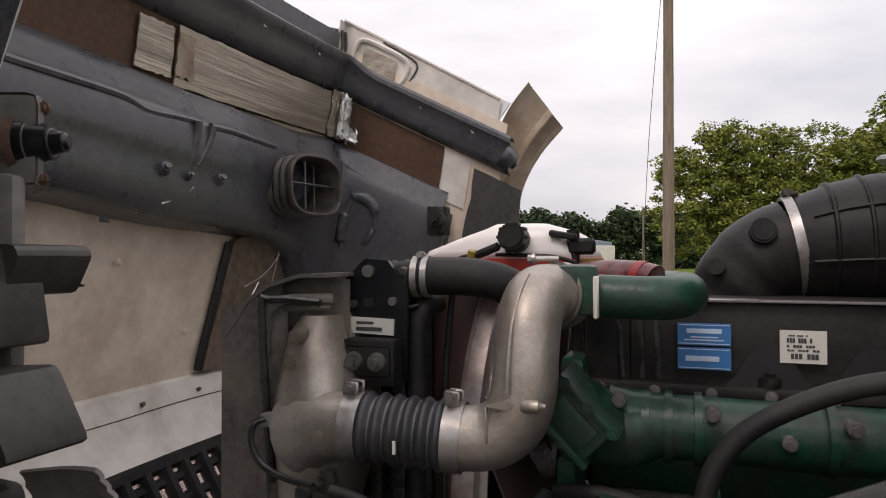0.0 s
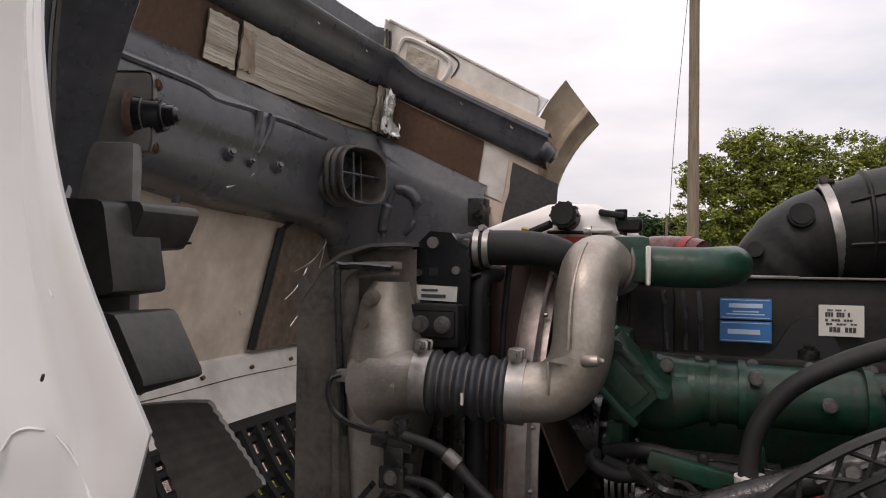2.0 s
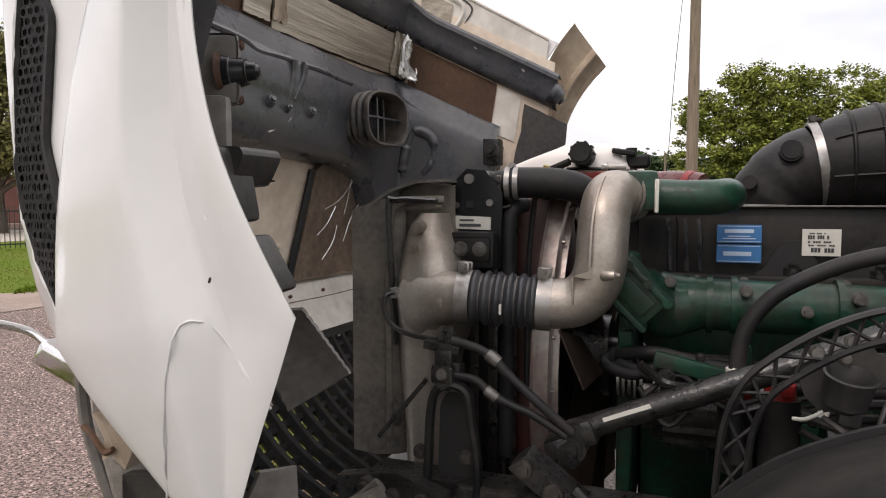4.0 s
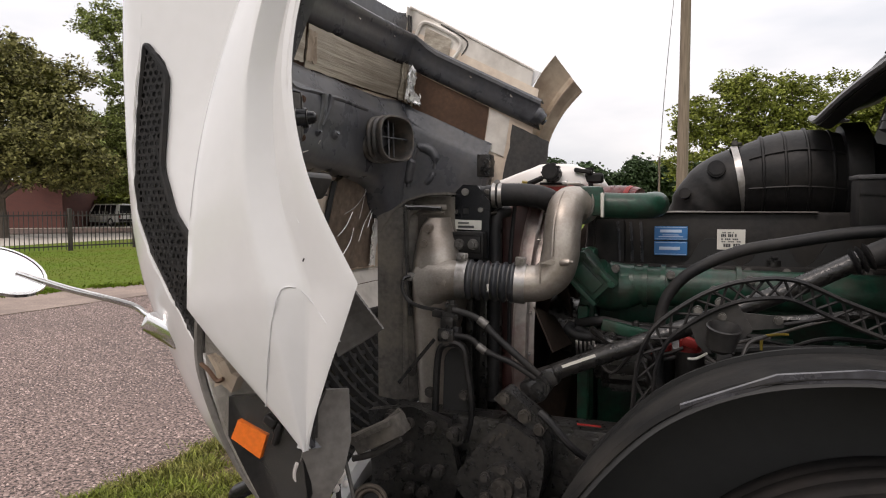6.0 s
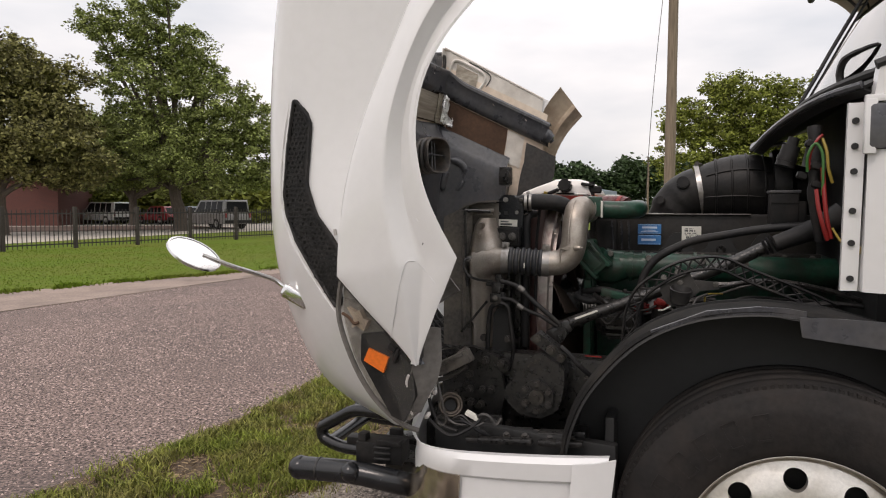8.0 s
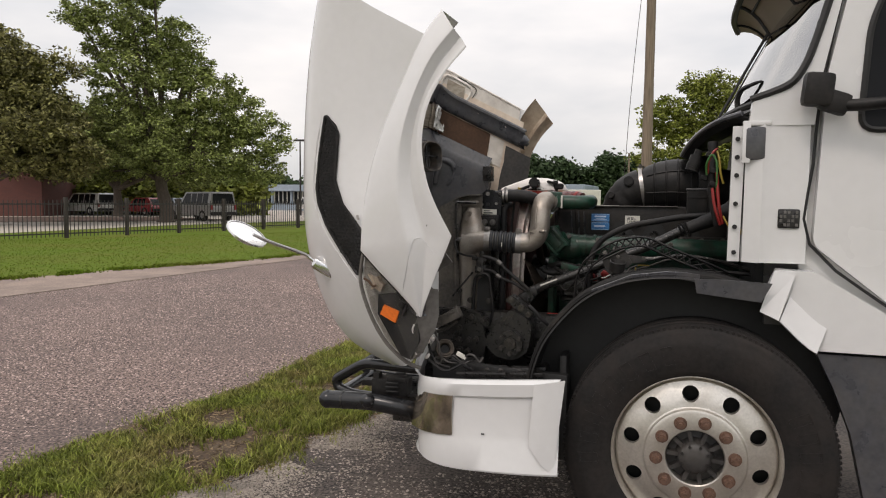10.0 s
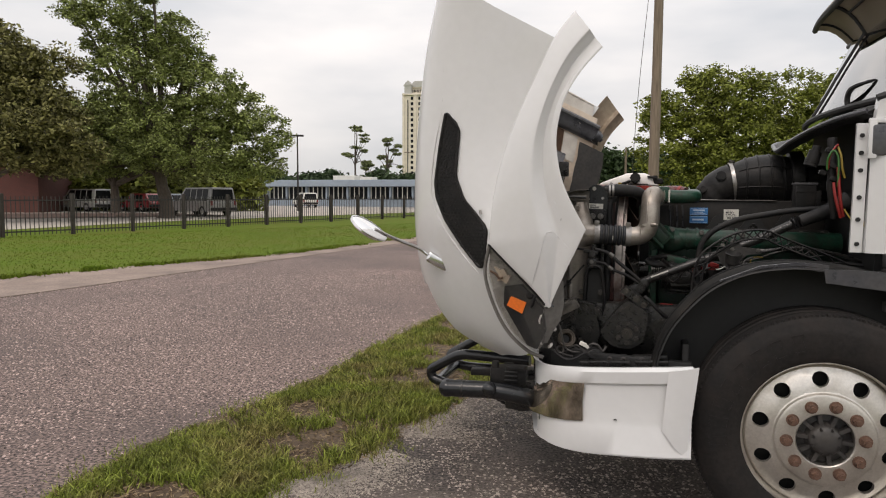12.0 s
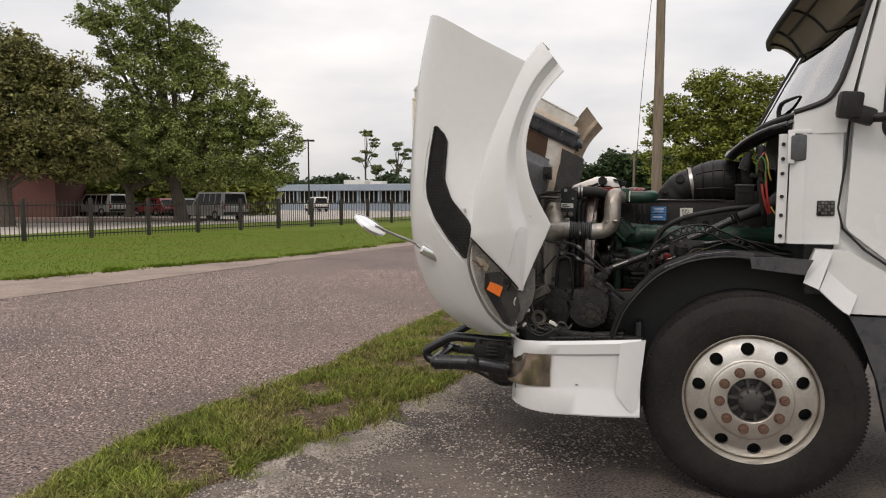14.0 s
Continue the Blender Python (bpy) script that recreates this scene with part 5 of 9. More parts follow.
# latch bracket and rubber blocks inside the near side
lp = part("latch_plate", box(box(B(), (-1.269, 0.191, 1.655), (0.080, 0.020, 0.116), (0, 0, 18), 0.016), (-1.269, 0.165, 1.49), (0.08, 0.03, 0.24), (0, 0, 18), 0.012), M_greypl, hood, "dusty grey latch plate inside the hood")
p0, p1 = V3((-1.262, 0.203, 1.652)), V3((-1.207, 0.224, 1.655))
bm = B()
for a, b, r0, r1 in ((0.0, 0.22, 0.032, 0.030), (0.20, 0.62, 0.029, 0.023), (0.60, 0.66, 0.0215, 0.0215), (0.64, 0.92, 0.0165, 0.014), (0.90, 1.0, 0.0125, 0.008)):
    cyl(bm, p0.lerp(p1, a), p0.lerp(p1, b), r0, r1, 22)
part("rubber_buffer", bm, M_gloss, lp, "shiny black rubber hood buffer")
part("buffer_base", cyl(B(), p0.lerp(p1, -0.10), p0.lerp(p1, 0.06), 0.037, 0.034, 20), M_rust, lp, "rusty buffer base")
parts("buffer_band", cyl(cyl(B(), p0.lerp(p1, 0.24), p0.lerp(p1, 0.27), 0.0290, n=20), p0.lerp(p1, 0.655), p0.lerp(p1, 0.675), 0.0178, n=18), M_clamp, lp)
for dx, dz in ((-0.004, 0.043), (0.030, 0.041), (-0.006, -0.043), (0.028, -0.047)):
    part("latch_bolt", hexbolt(B(), (-1.269 + dx + 0.003, 0.201 + dx * 0.32, 1.655 + dz), (0.4, -0.9, 0), 0.0065, 0.009), M_rust, lp)
for y0, y1, outline in ((0.12, 0.22, [(-1.27, 1.527), (-1.172, 1.524), (-1.165, 1.512), (-1.19, 1.466), (-1.27, 1.463)]), (0.08, 0.165, [(-1.28, 1.528), (-1.19, 1.523), (-1.169, 1.412), (-1.28, 1.398)]),
                        (0.05, 0.145, [(-1.27, 1.383), (-1.137, 1.392), (-1.09, 1.312), (-1.25, 1.262)])):
    blk = part("liner_block", prism(B(), rounded(outline, 0.010, 2), xz(y0), y1 - y0), M_liner, hood, "dark dusty moulded liner block", 30)
    for k in range(3):
        z = outline[0][1] - 0.018 - 0.018 * k
        part("block_rib", box(B(), (outline[0][0] + 0.055, y1 + 0.001, z), (0.07, 0.003, 0.003), (0, -4, 0)), M_liner, blk)

FA, FB, FC, FD = V3((-1.200, 0.155, 1.264)), V3((-1.086, 0.150, 1.278)), V3((-1.014, 0.163, 1.184)), V3((-1.128, 0.172, 1.112))
rows = []
for i in range(29):
    t = i / 28
    a, b = FA.lerp(FD, t), FB.lerp(FC, t)
    rows.append([a.lerp(b, u) + V3((0, -0.0035 * (0.5 + 0.5 * math.cos(i / 28 * 9 * math.tau)) + 0.012 * math.sin(math.pi * u), 0)) for u in (0, 0.2, 0.4, 0.6, 0.8, 1)])
part("liner_flap", sheet(B(), rows, 0.005, (-1.1, 0.6, 1.2)), M_greypl, hood, "grey ribbed rubber flap behind the fender", 60)
# added dark block: stands in for the shade left of the ribbed flap
part("liner_foot", prism(B(), rounded([(-1.26, 1.262), (-1.18, 1.258), (-1.155, 1.16), (-1.15, 1.10), (-1.24, 1.10)], 0.010, 2), xz(0.06), 0.08), M_liner, hood, "dark block added for the shade beside the flap", 30)

# ---- bumper, guard, wheel ----
def bumper_rows():
    """Sections round the left corner of the bumper, from the side's rear end to the front middle."""
    plan = [(-0.50, -0.10), (-0.62, -0.115), (-0.80, -0.115), (-0.96, -0.085), (-1.08, 0.0), (-1.155, 0.13), (-1.185, 0.28), (-1.23, 0.6), (-1.25, MID)]
    top = [0.765, 0.757, 0.742, 0.725, 0.706, 0.697, 0.730, 0.765, 0.765]
    low = [0.39, 0.385, 0.377, 0.367, 0.357, 0.35, 0.345, 0.345, 0.345]
    rows = []
    for (x, y), t, b in zip(plan, top, low):
        c = V3((-0.7 - x * 0.3, 0.6 - y, 0)).normalized() if x < -0.9 else V3((0, 1, 0))
        h = t - b
        prof = [(0.05, t - 0.004), (0.018, t), (0.0, t - 0.014), (0.004, t - h * 0.17), (0.016, t - h * 0.2), (0.018, t - h * 0.6), (0.012, t - h * 0.68), (-0.010, t - h * 0.98), (-0.006, b), (0.03, b - 0.002)]
        rows.append([V3((x, y, 0)) + c * d + V3((0, 0, z)) for d, z in prof])
    rows = [[c[i] for c in [catmull([r[j] for r in rows], 4) for j in range(len(rows[0]))]] for i in range(33)]
    return rows


BR = bumper_rows()
bumper = part("bumper", sheet(B(), BR + [[mirrored(p) for p in r] for r in BR[-2::-1]], 0.004, (-0.7, MID, 0.55)), M_white, truck, "white plastic bumper with a chipped upper edge")
part("corner_fairing", sheet(B(), [[V3((-0.478, -0.101, 0.768)), V3((-0.498, -0.104, 0.58)), V3((-0.517, -0.106, 0.391))], [V3((-0.535, -0.122, 0.758)), V3((-0.55, -0.124, 0.60)), V3((-0.565, -0.126, 0.44))], [V3((-0.595, -0.119, 0.748)), V3((-0.605, -0.116, 0.62)), V3((-0.615, -0.112, 0.50))]], 0.006, (-0.6, 0.5, 0.6)), M_white, bumper)
M_fog = material("fog_reflector", (0.40, 0.34, 0.27), 0.12, metal=0.8, grain=14, vary=0.4, blotch=10, dirt=(0.08, 0.065, 0.05), dirt_amount=0.9, bump=0.1)
lens = []
for i in range(8):
    t = i / 7
    p = BR[int(11 + 10 * t)]
    cut = V3((0.056, -0.004, 0)) * t * t
    lens.append([p[3].lerp(p[4], 0.2) + V3((-0.004, -0.008, 0)) + cut * 0.55, p[4].lerp(p[5], 0.5) + V3((-0.006, -0.011, 0)), p[5] + V3((-0.004, -0.008, -0.012 - 0.02 * t)) - cut * 0.55])
part("fog_lamp", sheet(B(), lens, 0.006, (-0.7, MID, 0.55)), M_fog, bumper, "dusty reflective fog lamp pocket")
parts("stone_mark", box(box(B(), (-0.80, -0.1035, 0.525), (0.012, 0.004, 0.005)), (-0.86, -0.1035, 0.385), (0.006, 0.004, 0.012)), M_ink, bumper)

def bent(keys, r=0.05):
    """A bar of straight runs with rounded bends."""
    pts = [V3(k) for k in keys]
    out = [pts[0]]
    for a, p, b in zip(pts, pts[1:], pts[2:]):
        k = min(r, (a - p).length * 0.45, (b - p).length * 0.45)
        s, e = p + (a - p).normalized() * k, p + (b - p).normalized() * k
        out += [(1 - t) ** 2 * s + 2 * t * (1 - t) * p + t * t * e for t in (0, 0.25, 0.5, 0.75, 1)]
    return out + [pts[-1]]


guard = part("bumper_guard", tube(B(), bent([(-1.30, 0.74, 0.540), (-1.71, 0.78, 0.540), (-1.905, 0.82, 0.425), (-1.895, 0.82, 0.375), (-1.80, 0.80, 0.350), (-1.555, 0.79, 0.345), (-1.37, 0.74, 0.275), (-1.28, 0.70, 0.30)]), 0.029, 14, 1), M_gloss, truck, "black tubular bumper guard")
part("guard_tube", tube(B(), [(-1.85, 0.80, 0.365), (-1.86, 1.0, 0.36), (-1.86, 1.2, 0.36), (-1.85, 1.26, 0.365)], 0.029, 12, 4), M_gloss, guard)
part("guard_tube", tube(B(), bent([mirrored(p) for p in ((-1.30, 0.74, 0.540), (-1.71, 0.78, 0.540), (-1.905, 0.82, 0.425), (-1.895, 0.82, 0.375), (-1.80, 0.80, 0.350), (-1.555, 0.79, 0.345), (-1.37, 0.74, 0.275), (-1.28, 0.70, 0.30))]), 0.029, 14, 1), M_gloss, guard)
part("guard_wing", tube(B(), bent([(-1.585, 0.10, 0.535), (-1.37, 0.10, 0.545), (-1.22, 0.115, 0.525), (-1.16, 0.20, 0.48)]), 0.040, 18, 1), M_gloss, guard, "thick black lower guard tube")
for c, r in (((-1.588, 0.10, 0.535), 0.042), ((-1.375, 0.070, 0.556), 0.034)):
    bm = B()
    bmesh.ops.create_uvsphere(bm, u_segments=20, v_segments=14, radius=r, matrix=Matrix.Translation(c))
    part("end_cap", bm, M_gloss, guard)
part("guard_weld", cyl(B(), (-1.512, 0.10, 0.5385), (-1.504, 0.10, 0.539), 0.0415, n=24), M_grime, guard)
part("guard_block", box(box(box(B(), (-1.31, 0.20, 0.600), (0.17, 0.10, 0.075), (0, 0, 6), 0.006), (-1.37, 0.17, 0.645), (0.03, 0.04, 0.04), (0, 0, 0), 0.004), (-1.27, 0.17, 0.640), (0.09, 0.05, 0.02), (0, 0, 0), 0.004), M_black, guard, "black step block on the guard")
for z in (0.585, 0.605, 0.625):
    part("block_slot", box(B(), (-1.29, 0.146, z), (0.06, 0.012, 0.007), (0, 0, 6), 0.002, 1), M_seal_shade, guard)
part("guard_mount", box(box(B(), (-1.33, 0.52, 0.50), (0.20, 0.10, 0.10), (0, 0, 12), 0.01), (-1.27, 0.40, 0.46), (0.16, 0.20, 0.13), (0, 0, 0), 0.012), M_grime, guard, "black steel guard mount")
part("guard_step", box(box(B(), (-1.45, 0.42, 0.545), (0.20, 0.06, 0.03), (0, 0, 8), 0.005), (-1.36, 0.44, 0.575), (0.05, 0.03, 0.04), (0, 0, 0), 0.004), M_black, guard)

AX = pose(0, 0, 0.495, 90) @ pose(0, 0, 0, 0, 0, 23)      # wheel axis: local z points out of the truck's left side
wheel = part("wheel", B(), M_tyre, truck, "worn black tyre on a polished aluminium wheel")
bm = B()
lathe(bm, [(0.302, 0.0), (0.312, 0.012), (0.335, 0.020), (0.375, 0.026), (0.42, 0.026), (0.448, 0.020), (0.455, 0.014), (0.470, 0.010), (0.484, 0.0), (0.494, -0.02), (0.497, -0.05),
           (0.498, -0.075), (0.488, -0.078), (0.488, -0.088), (0.499, -0.091), (0.500, -0.135), (0.489, -0.138), (0.489, -0.148), (0.500, -0.151), (0.499, -0.195), (0.488, -0.198), (0.488, -0.208), (0.498, -0.211),
           (0.495, -0.26), (0.48, -0.285), (0.44, -0.305), (0.38, -0.305), (0.31, -0.285)], AX, 96)
bmesh.ops.recalc_face_normals(bm, faces=bm.faces[:])
bm.to_mesh(wheel.data)
bm.free()
wheel.data.shade_smooth()
bm = B()
for k in range(150):
    a = k * math.tau / 150
    m = AX @ pose(0, 0, 0, 0, 0, math.degrees(a))
    c = m @ V3((0.4935, 0, -0.016))
    g = bmesh.ops.create_cube(bm, size=1, matrix=m @ Matrix.Translation((0.4905, 0, -0.013)) @ Matrix.Diagonal((0.012, 0.010, 0.014, 1)))
tagged(part("shoulder_tread", bm, M_tyre, wheel), kind="stuff")
bm = B()
for start, count, span in ((77, 8, 92), (-51, 6, 60)):
    for k in range(count):
        a = start + span * (k + 0.5) / count
        m = AX @ pose(0, 0, 0, 0, 0, a)
        for r, w, hgt in ((0.360, 0.006, 0.030), (0.428, 0.006, 0.030)):
            bmesh.ops.create_cube(bm, size=1, matrix=m @ Matrix.Translation((r, 0, 0.0255)) @ Matrix.Diagonal((w, 0.040 * r / 0.4, 0.003, 1)))
        for d in (-0.018, 0.018):
            bmesh.ops.create_cube(bm, size=1, matrix=m @ Matrix.Translation((0.394, d, 0.0255)) @ Matrix.Diagonal((0.068, 0.006, 0.003, 1)))
parts("raised_marking", bm, M_tyre, wheel, "raised black sidewall marking")


def wheel_disc():
    """The wheel's disc with ten hand holes."""
    bm = B()
    n, holes, hr, hc = 120, 10, 0.030, 0.238
    inner_ring, outer_ring = 0.192, 0.284

    def h(r):
        return 0.004 - 0.030 * max(0, min(1, (r - 0.19) / 0.09)) ** 1.5

    lathe(bm, [(0.300, -0.09), (0.296, -0.035), (0.300, -0.002), (0.307, 0.008), (0.311, 0.006), (0.313, -0.01)], AX, n)
    lathe(bm, [(0.276, h(0.276) - 0.002), (0.285, h(0.285) - 0.001), (0.292, -0.034), (0.297, -0.045)], AX, n)
    lathe(bm, [(0.104, -0.06), (0.104, 0.016), (0.108, 0.020), (0.172, 0.020), (0.182, 0.016), (0.187, 0.006), (0.191, h(0.192) + 0.0005), (0.197, h(0.197) - 0.002)], AX, n)
    for k in range(holes):
        a0 = k * math.tau / holes
        m = 12
        ring = []
        back = []
        edge = []
        for i in range(4 * m):
            t = (i + 0.5) / (4 * m) * math.tau
            c, s = math.cos(t), math.sin(t)
            r, a = hc + hr * c, a0 + hr * s / hc
            ring.append(bm.verts.new(AX @ V3((r * math.cos(a), r * math.sin(a), h(r)))))
            back.append(bm.verts.new(AX @ V3((r * math.cos(a), r * math.sin(a), h(r) - 0.022))))
            f = 1 / max(abs(c), abs(s))
            rr = hc + (c * f) * ((outer_ring - hc) if c > 0 else (hc - inner_ring))
            aa = a0 + s * f * math.pi / holes
            edge.append(bm.verts.new(AX @ V3((rr * math.cos(aa), rr * math.sin(aa), h(rr)))))
        q = 4 * m
        for i in range(q):
            j = (i + 1) % q
            bm.faces.new((ring[i], edge[i], edge[j], ring[j]))
            bm.faces.new((back[i], ring[i], ring[j], back[j]))
    bmesh.ops.remove_doubles(bm, verts=bm.verts[:], dist=0.0008)
    bmesh.ops.recalc_face_normals(bm, faces=bm.faces[:])
    return bm


rim = part("rim", wheel_disc(), M_alu, wheel, "polished aluminium disc with ten round hand holes", 30)
bm = B()
lathe(bm, [(0.001, -0.10), (0.29, -0.10), (0.298, -0.08)], AX, 32)
part("brake_drum", bm, M_seal_shade, wheel)
bm = None
nutmesh = None
for k in range(10):
    a = (k + 0.5) * math.tau / 10
    if nutmesh is None:
        b = B()
        cyl(b, (0, 0, 0), (0, 0, 0.006), 0.024, n=18)
        cyl(b, (0, 0, 0.004), (0, 0, 0.030), 0.0185, 0.017, 6)
        cyl(b, (0, 0, 0.028), (0, 0, 0.040), 0.010, n=10)
        nut = part("lug_nut", b, M_rust, wheel, "rusty lug nut")
        nutmesh = nut.data
    else:
        nut = new("lug_nut", nutmesh)
        nut.parent = wheel
        nut["label"] = "rusty lug nut"
    nut.matrix_local = AX @ pose(0.140 * math.cos(a), 0.140 * math.sin(a), 0.0195, 0, 0, k * 37)
bm = B()
lathe(bm, [(0.001, 0.040), (0.030, 0.040), (0.052, 0.034), (0.058, 0.026), (0.060, 0.010), (0.070, -0.02), (0.103, -0.028)], AX, 32)
hubcap = part("hub_cap", bm, M_liner, wheel, "grey-black axle hub cap")
bm = B()
for k in range(10):
    m = AX @ pose(0, 0, 0, 0, 0, k * 36 + 8)
    bmesh.ops.create_cube(bm, size=1, matrix=m @ Matrix.Translation((0.080, 0, -0.008)) @ Matrix.Diagonal((0.044, 0.015, 0.036, 1)))
parts("hub_spoke", bm, M_liner, hubcap)
bm = B()
for k in range(8):
    a = k * math.tau / 8
    cyl(bm, AX @ V3((0.050 * math.cos(a), 0.050 * math.sin(a), 0.028)), AX @ V3((0.050 * math.cos(a), 0.050 * math.sin(a), 0.040)), 0.006, n=6)
parts("hub_bolt", bm, M_grime, hubcap)
bm = B()
lathe(bm, [(0.30, 0.0), (0.42, 0.026), (0.49, 0.0), (0.5, -0.05), (0.5, -0.24), (0.44, -0.3), (0.3, -0.28)], pose(0, 2 * MID, 0.495, -90), 48)
part("wheel", bm, M_tyre, truck, "tyre of the truck's other side")
part("bumper_backing", box(box(B(), (-0.80, 0.16, 0.56), (0.62, 0.04, 0.36), (0, 0, -8), 0.01), (-0.52, 0.30, 0.60), (0.03, 0.30, 0.42), (0, 0, 0), 0.01), M_seal_shade, truck, "black backing behind the bumper")
part("under_tray", box(B(), (-0.85, 0.35, 0.44), (0.6, 0.5, 0.03), (0, 0, 0), 0.005), M_seal_shade, truck)
part("axle", box(cyl(B(), (0, 0.1, 0.46), (0, 1.94, 0.46), 0.05, n=12), (0, MID, 0.40), (0.12, 1.3, 0.11), (0, 0, 0), 0.02), M_grime, truck)

# black brackets and lugs behind the bumper top
for c, sz in (((-0.93, 0.22, 0.70), (0.10, 0.06, 0.10)), ((-0.80, 0.18, 0.70), (0.07, 0.05, 0.07)), ((-0.70, 0.16, 0.72), (0.09, 0.05, 0.05)), ((-0.62, 0.20, 0.69), (0.06, 0.08, 0.12)), ((-0.86, 0.10, 0.715), (0.22, 0.03, 0.02)), ((-0.66, 0.08, 0.735), (0.14, 0.03, 0.02))):
    part("bumper_bracket", box(B(), c, sz, (0, -4, 0), 0.008), M_grime, truck, "black bracket behind the bumper")
bm = B()
for x in (-0.92, -0.84, -0.78, -0.70, -0.63):
    hexbolt(bm, (x, 0.12, 0.728 + (x + 0.8) * 0.04), (0, -0.4, 1), 0.009, 0.010)
parts("bumper_bolt", bm, M_bolt, truck)

# ---- wheel guard over the tyre ----
arc = [(-0.665, 0.66), (-0.648, 0.77), (-0.605, 0.885), (-0.535, 0.985), (-0.45, 1.072), (-0.355, 1.130), (-0.25, 1.166), (-0.12, 1.183), (0.0, 1.178), (0.10, 1.165), (0.25, 1.12), (0.42, 1.03), (0.55, 0.89), (0.62, 0.72), (0.66, 0.5)]
rows = []
for x, z in [(p.x, p.y) for p in catmull([(x, z, 0) for x, z in arc], 4)]:
    n = V3((x, 0, z - 0.5)).normalized()
    q = V3((x, 0.10 * max(0, min(1, (x - 0.18) * 8)), z))
    rows.append([q - n * 0.014 + V3((0, 0.058, 0)), q - n * 0.010 + V3((0, 0.052, 0)), q + V3((0, 0.058, 0)), q + n * 0.008 + V3((0, 0.12, 0)), q + V3((0, 0.21, 0)), q - n * 0.01 + V3((0, 0.26, 0))])
guardm = part("wheel_guard", sheet(B(), rows, 0.006, (0, 0.2, 0.5)), M_matte, truck, "dusty black plastic inner wheel guard")
part("guard_backing", prism(B(), [(p.x, p.y) for p in catmull([(x, z, 0) for x, z in arc], 3)][:38] + [(0.5, 0.45), (-0.5, 0.45)], xz(0.262), 0.01), M_seal_shade, guardm)
# extra near-black skin: puts the wheel well's shade into the colour
part("guard_shade_skin", sheet(B(), [[p - V3((p.x, 0, p.z - 0.5)).normalized() * 0.012 for p in r[1:]] for r in rows], 0.002, (0, 0.2, 0.5)), M_seal_shade, guardm, "added black skin for the shade inside the wheel guard")
part("guard_edge", sheet(B(), [[V3((x, 0.05, z)), V3((x, 0.055, z - d))] for x, z, d in ((-0.40, 1.105, 0.012), (-0.25, 1.170, 0.016), (-0.12, 1.188, 0.022), (-0.05, 1.187, 0.03), (0.0, 1.180, 0.03))], 0.005, (0, 0.5, 1.0)), M_plastic, guardm, "lighter grey torn guard edge")
part("guard_flap", sheet(B(), [[V3((-0.02, 0.042, 1.165)), V3((-0.01, 0.045, 1.111))], [V3((0.08, 0.04, 1.166)), V3((0.09, 0.045, 1.100))], [V3((0.17, 0.04, 1.163)), V3((0.205, 0.045, 1.088))], [V3((0.25, 0.045, 1.158)), V3((0.215, 0.047, 1.086))]], 0.006, (0.1, 0.5, 1.1)), M_plastic, guardm, "grey plastic flap bridging guard and cab")

# ---- cab ----
cab = part("cab", prism(B(), rounded([(0.36, 0.95), (1.75, 0.95), (1.75, 2.95), (0.95, 2.95), (0.56, 2.62), (0.40, 1.95), (0.36, 1.75)], 0.03, 3), xz(0.20), 0.03), M_white, truck, "white truck cab")
part("cab_roof", box(B(), (1.36, MID, 2.94), (0.80, 1.62, 0.05), (0, 0, 0), 0.02), M_white, cab)
part("cab_back", box(B(), (1.74, MID, 1.9), (0.04, 1.62, 2.1), (0, 0, 0), 0.01), M_white, cab)
part("cab_side", prism(B(), rounded([(0.36, 0.95), (1.75, 0.95), (1.75, 2.95), (0.95, 2.95), (0.56, 2.62), (0.40, 1.95), (0.36, 1.75)], 0.03, 3), xz(1.82), 0.03), M_white, cab)
part("cab_floor", box(B(), (1.0, MID, 1.0), (1.5, 1.6, 0.04)), M_interior, cab)
part("dashboard", box(B(), (0.50, MID, 1.72), (0.40, 1.55, 0.30), (0, 12, 0), 0.06), M_interior, cab)
part("seat", box(box(B(), (1.15, 0.6, 1.5), (0.5, 0.5, 0.2), (0, 0, 0), 0.05), (1.4, 0.6, 1.95), (0.16, 0.5, 0.8), (0, 8, 0), 0.05), M_interior, cab, "dark cloth driver's seat")
# quarter panel between the flange and the door
quarter = part("quarter_panel", sheet(B(), [[V3((0.150 + 0.02 * (i / 10), 0.22, z)), V3((0.155, 0.175, z)), V3((0.185, 0.160, z)), V3((0.215, 0.148, z)), V3((0.235, 0.158, z)), V3((0.30, 0.164, z)), V3((0.375, 0.165, z)), V3((0.385, 0.21, z))] for i, z in enumerate([1.225 + 0.0525 * j for j in range(11)])], 0.006, (0.3, 0.8, 1.5)), M_white, cab, "white cowl quarter panel")
part("pillar_panel", prism(B(), [(0.16, 1.745), (0.385, 1.745), (0.405, 1.93), (0.485, 2.34), (0.60, 2.62), (0.55, 2.62), (0.455, 2.34), (0.378, 2.06), (0.338, 1.955), (0.29, 1.893), (0.175, 1.855)], xz(0.158), 0.05), M_white, cab, "white windscreen pillar")
part("door", prism(B(), rounded([(0.395, 1.30), (0.70, 1.05), (1.5, 1.05), (1.5, 2.72), (0.66, 2.72), (0.50, 2.34), (0.42, 1.93)], 0.03, 3), xz(0.150), 0.045), M_white, cab, "white cab door")
part("door_gap", tube(B(), [(0.70, 0.165, 1.045), (0.388, 0.168, 1.30), (0.388, 0.168, 1.60), (0.412, 0.168, 1.93), (0.49, 0.17, 2.34), (0.62, 0.17, 2.7)], 0.006, 6, 3), M_seal_shade, cab)
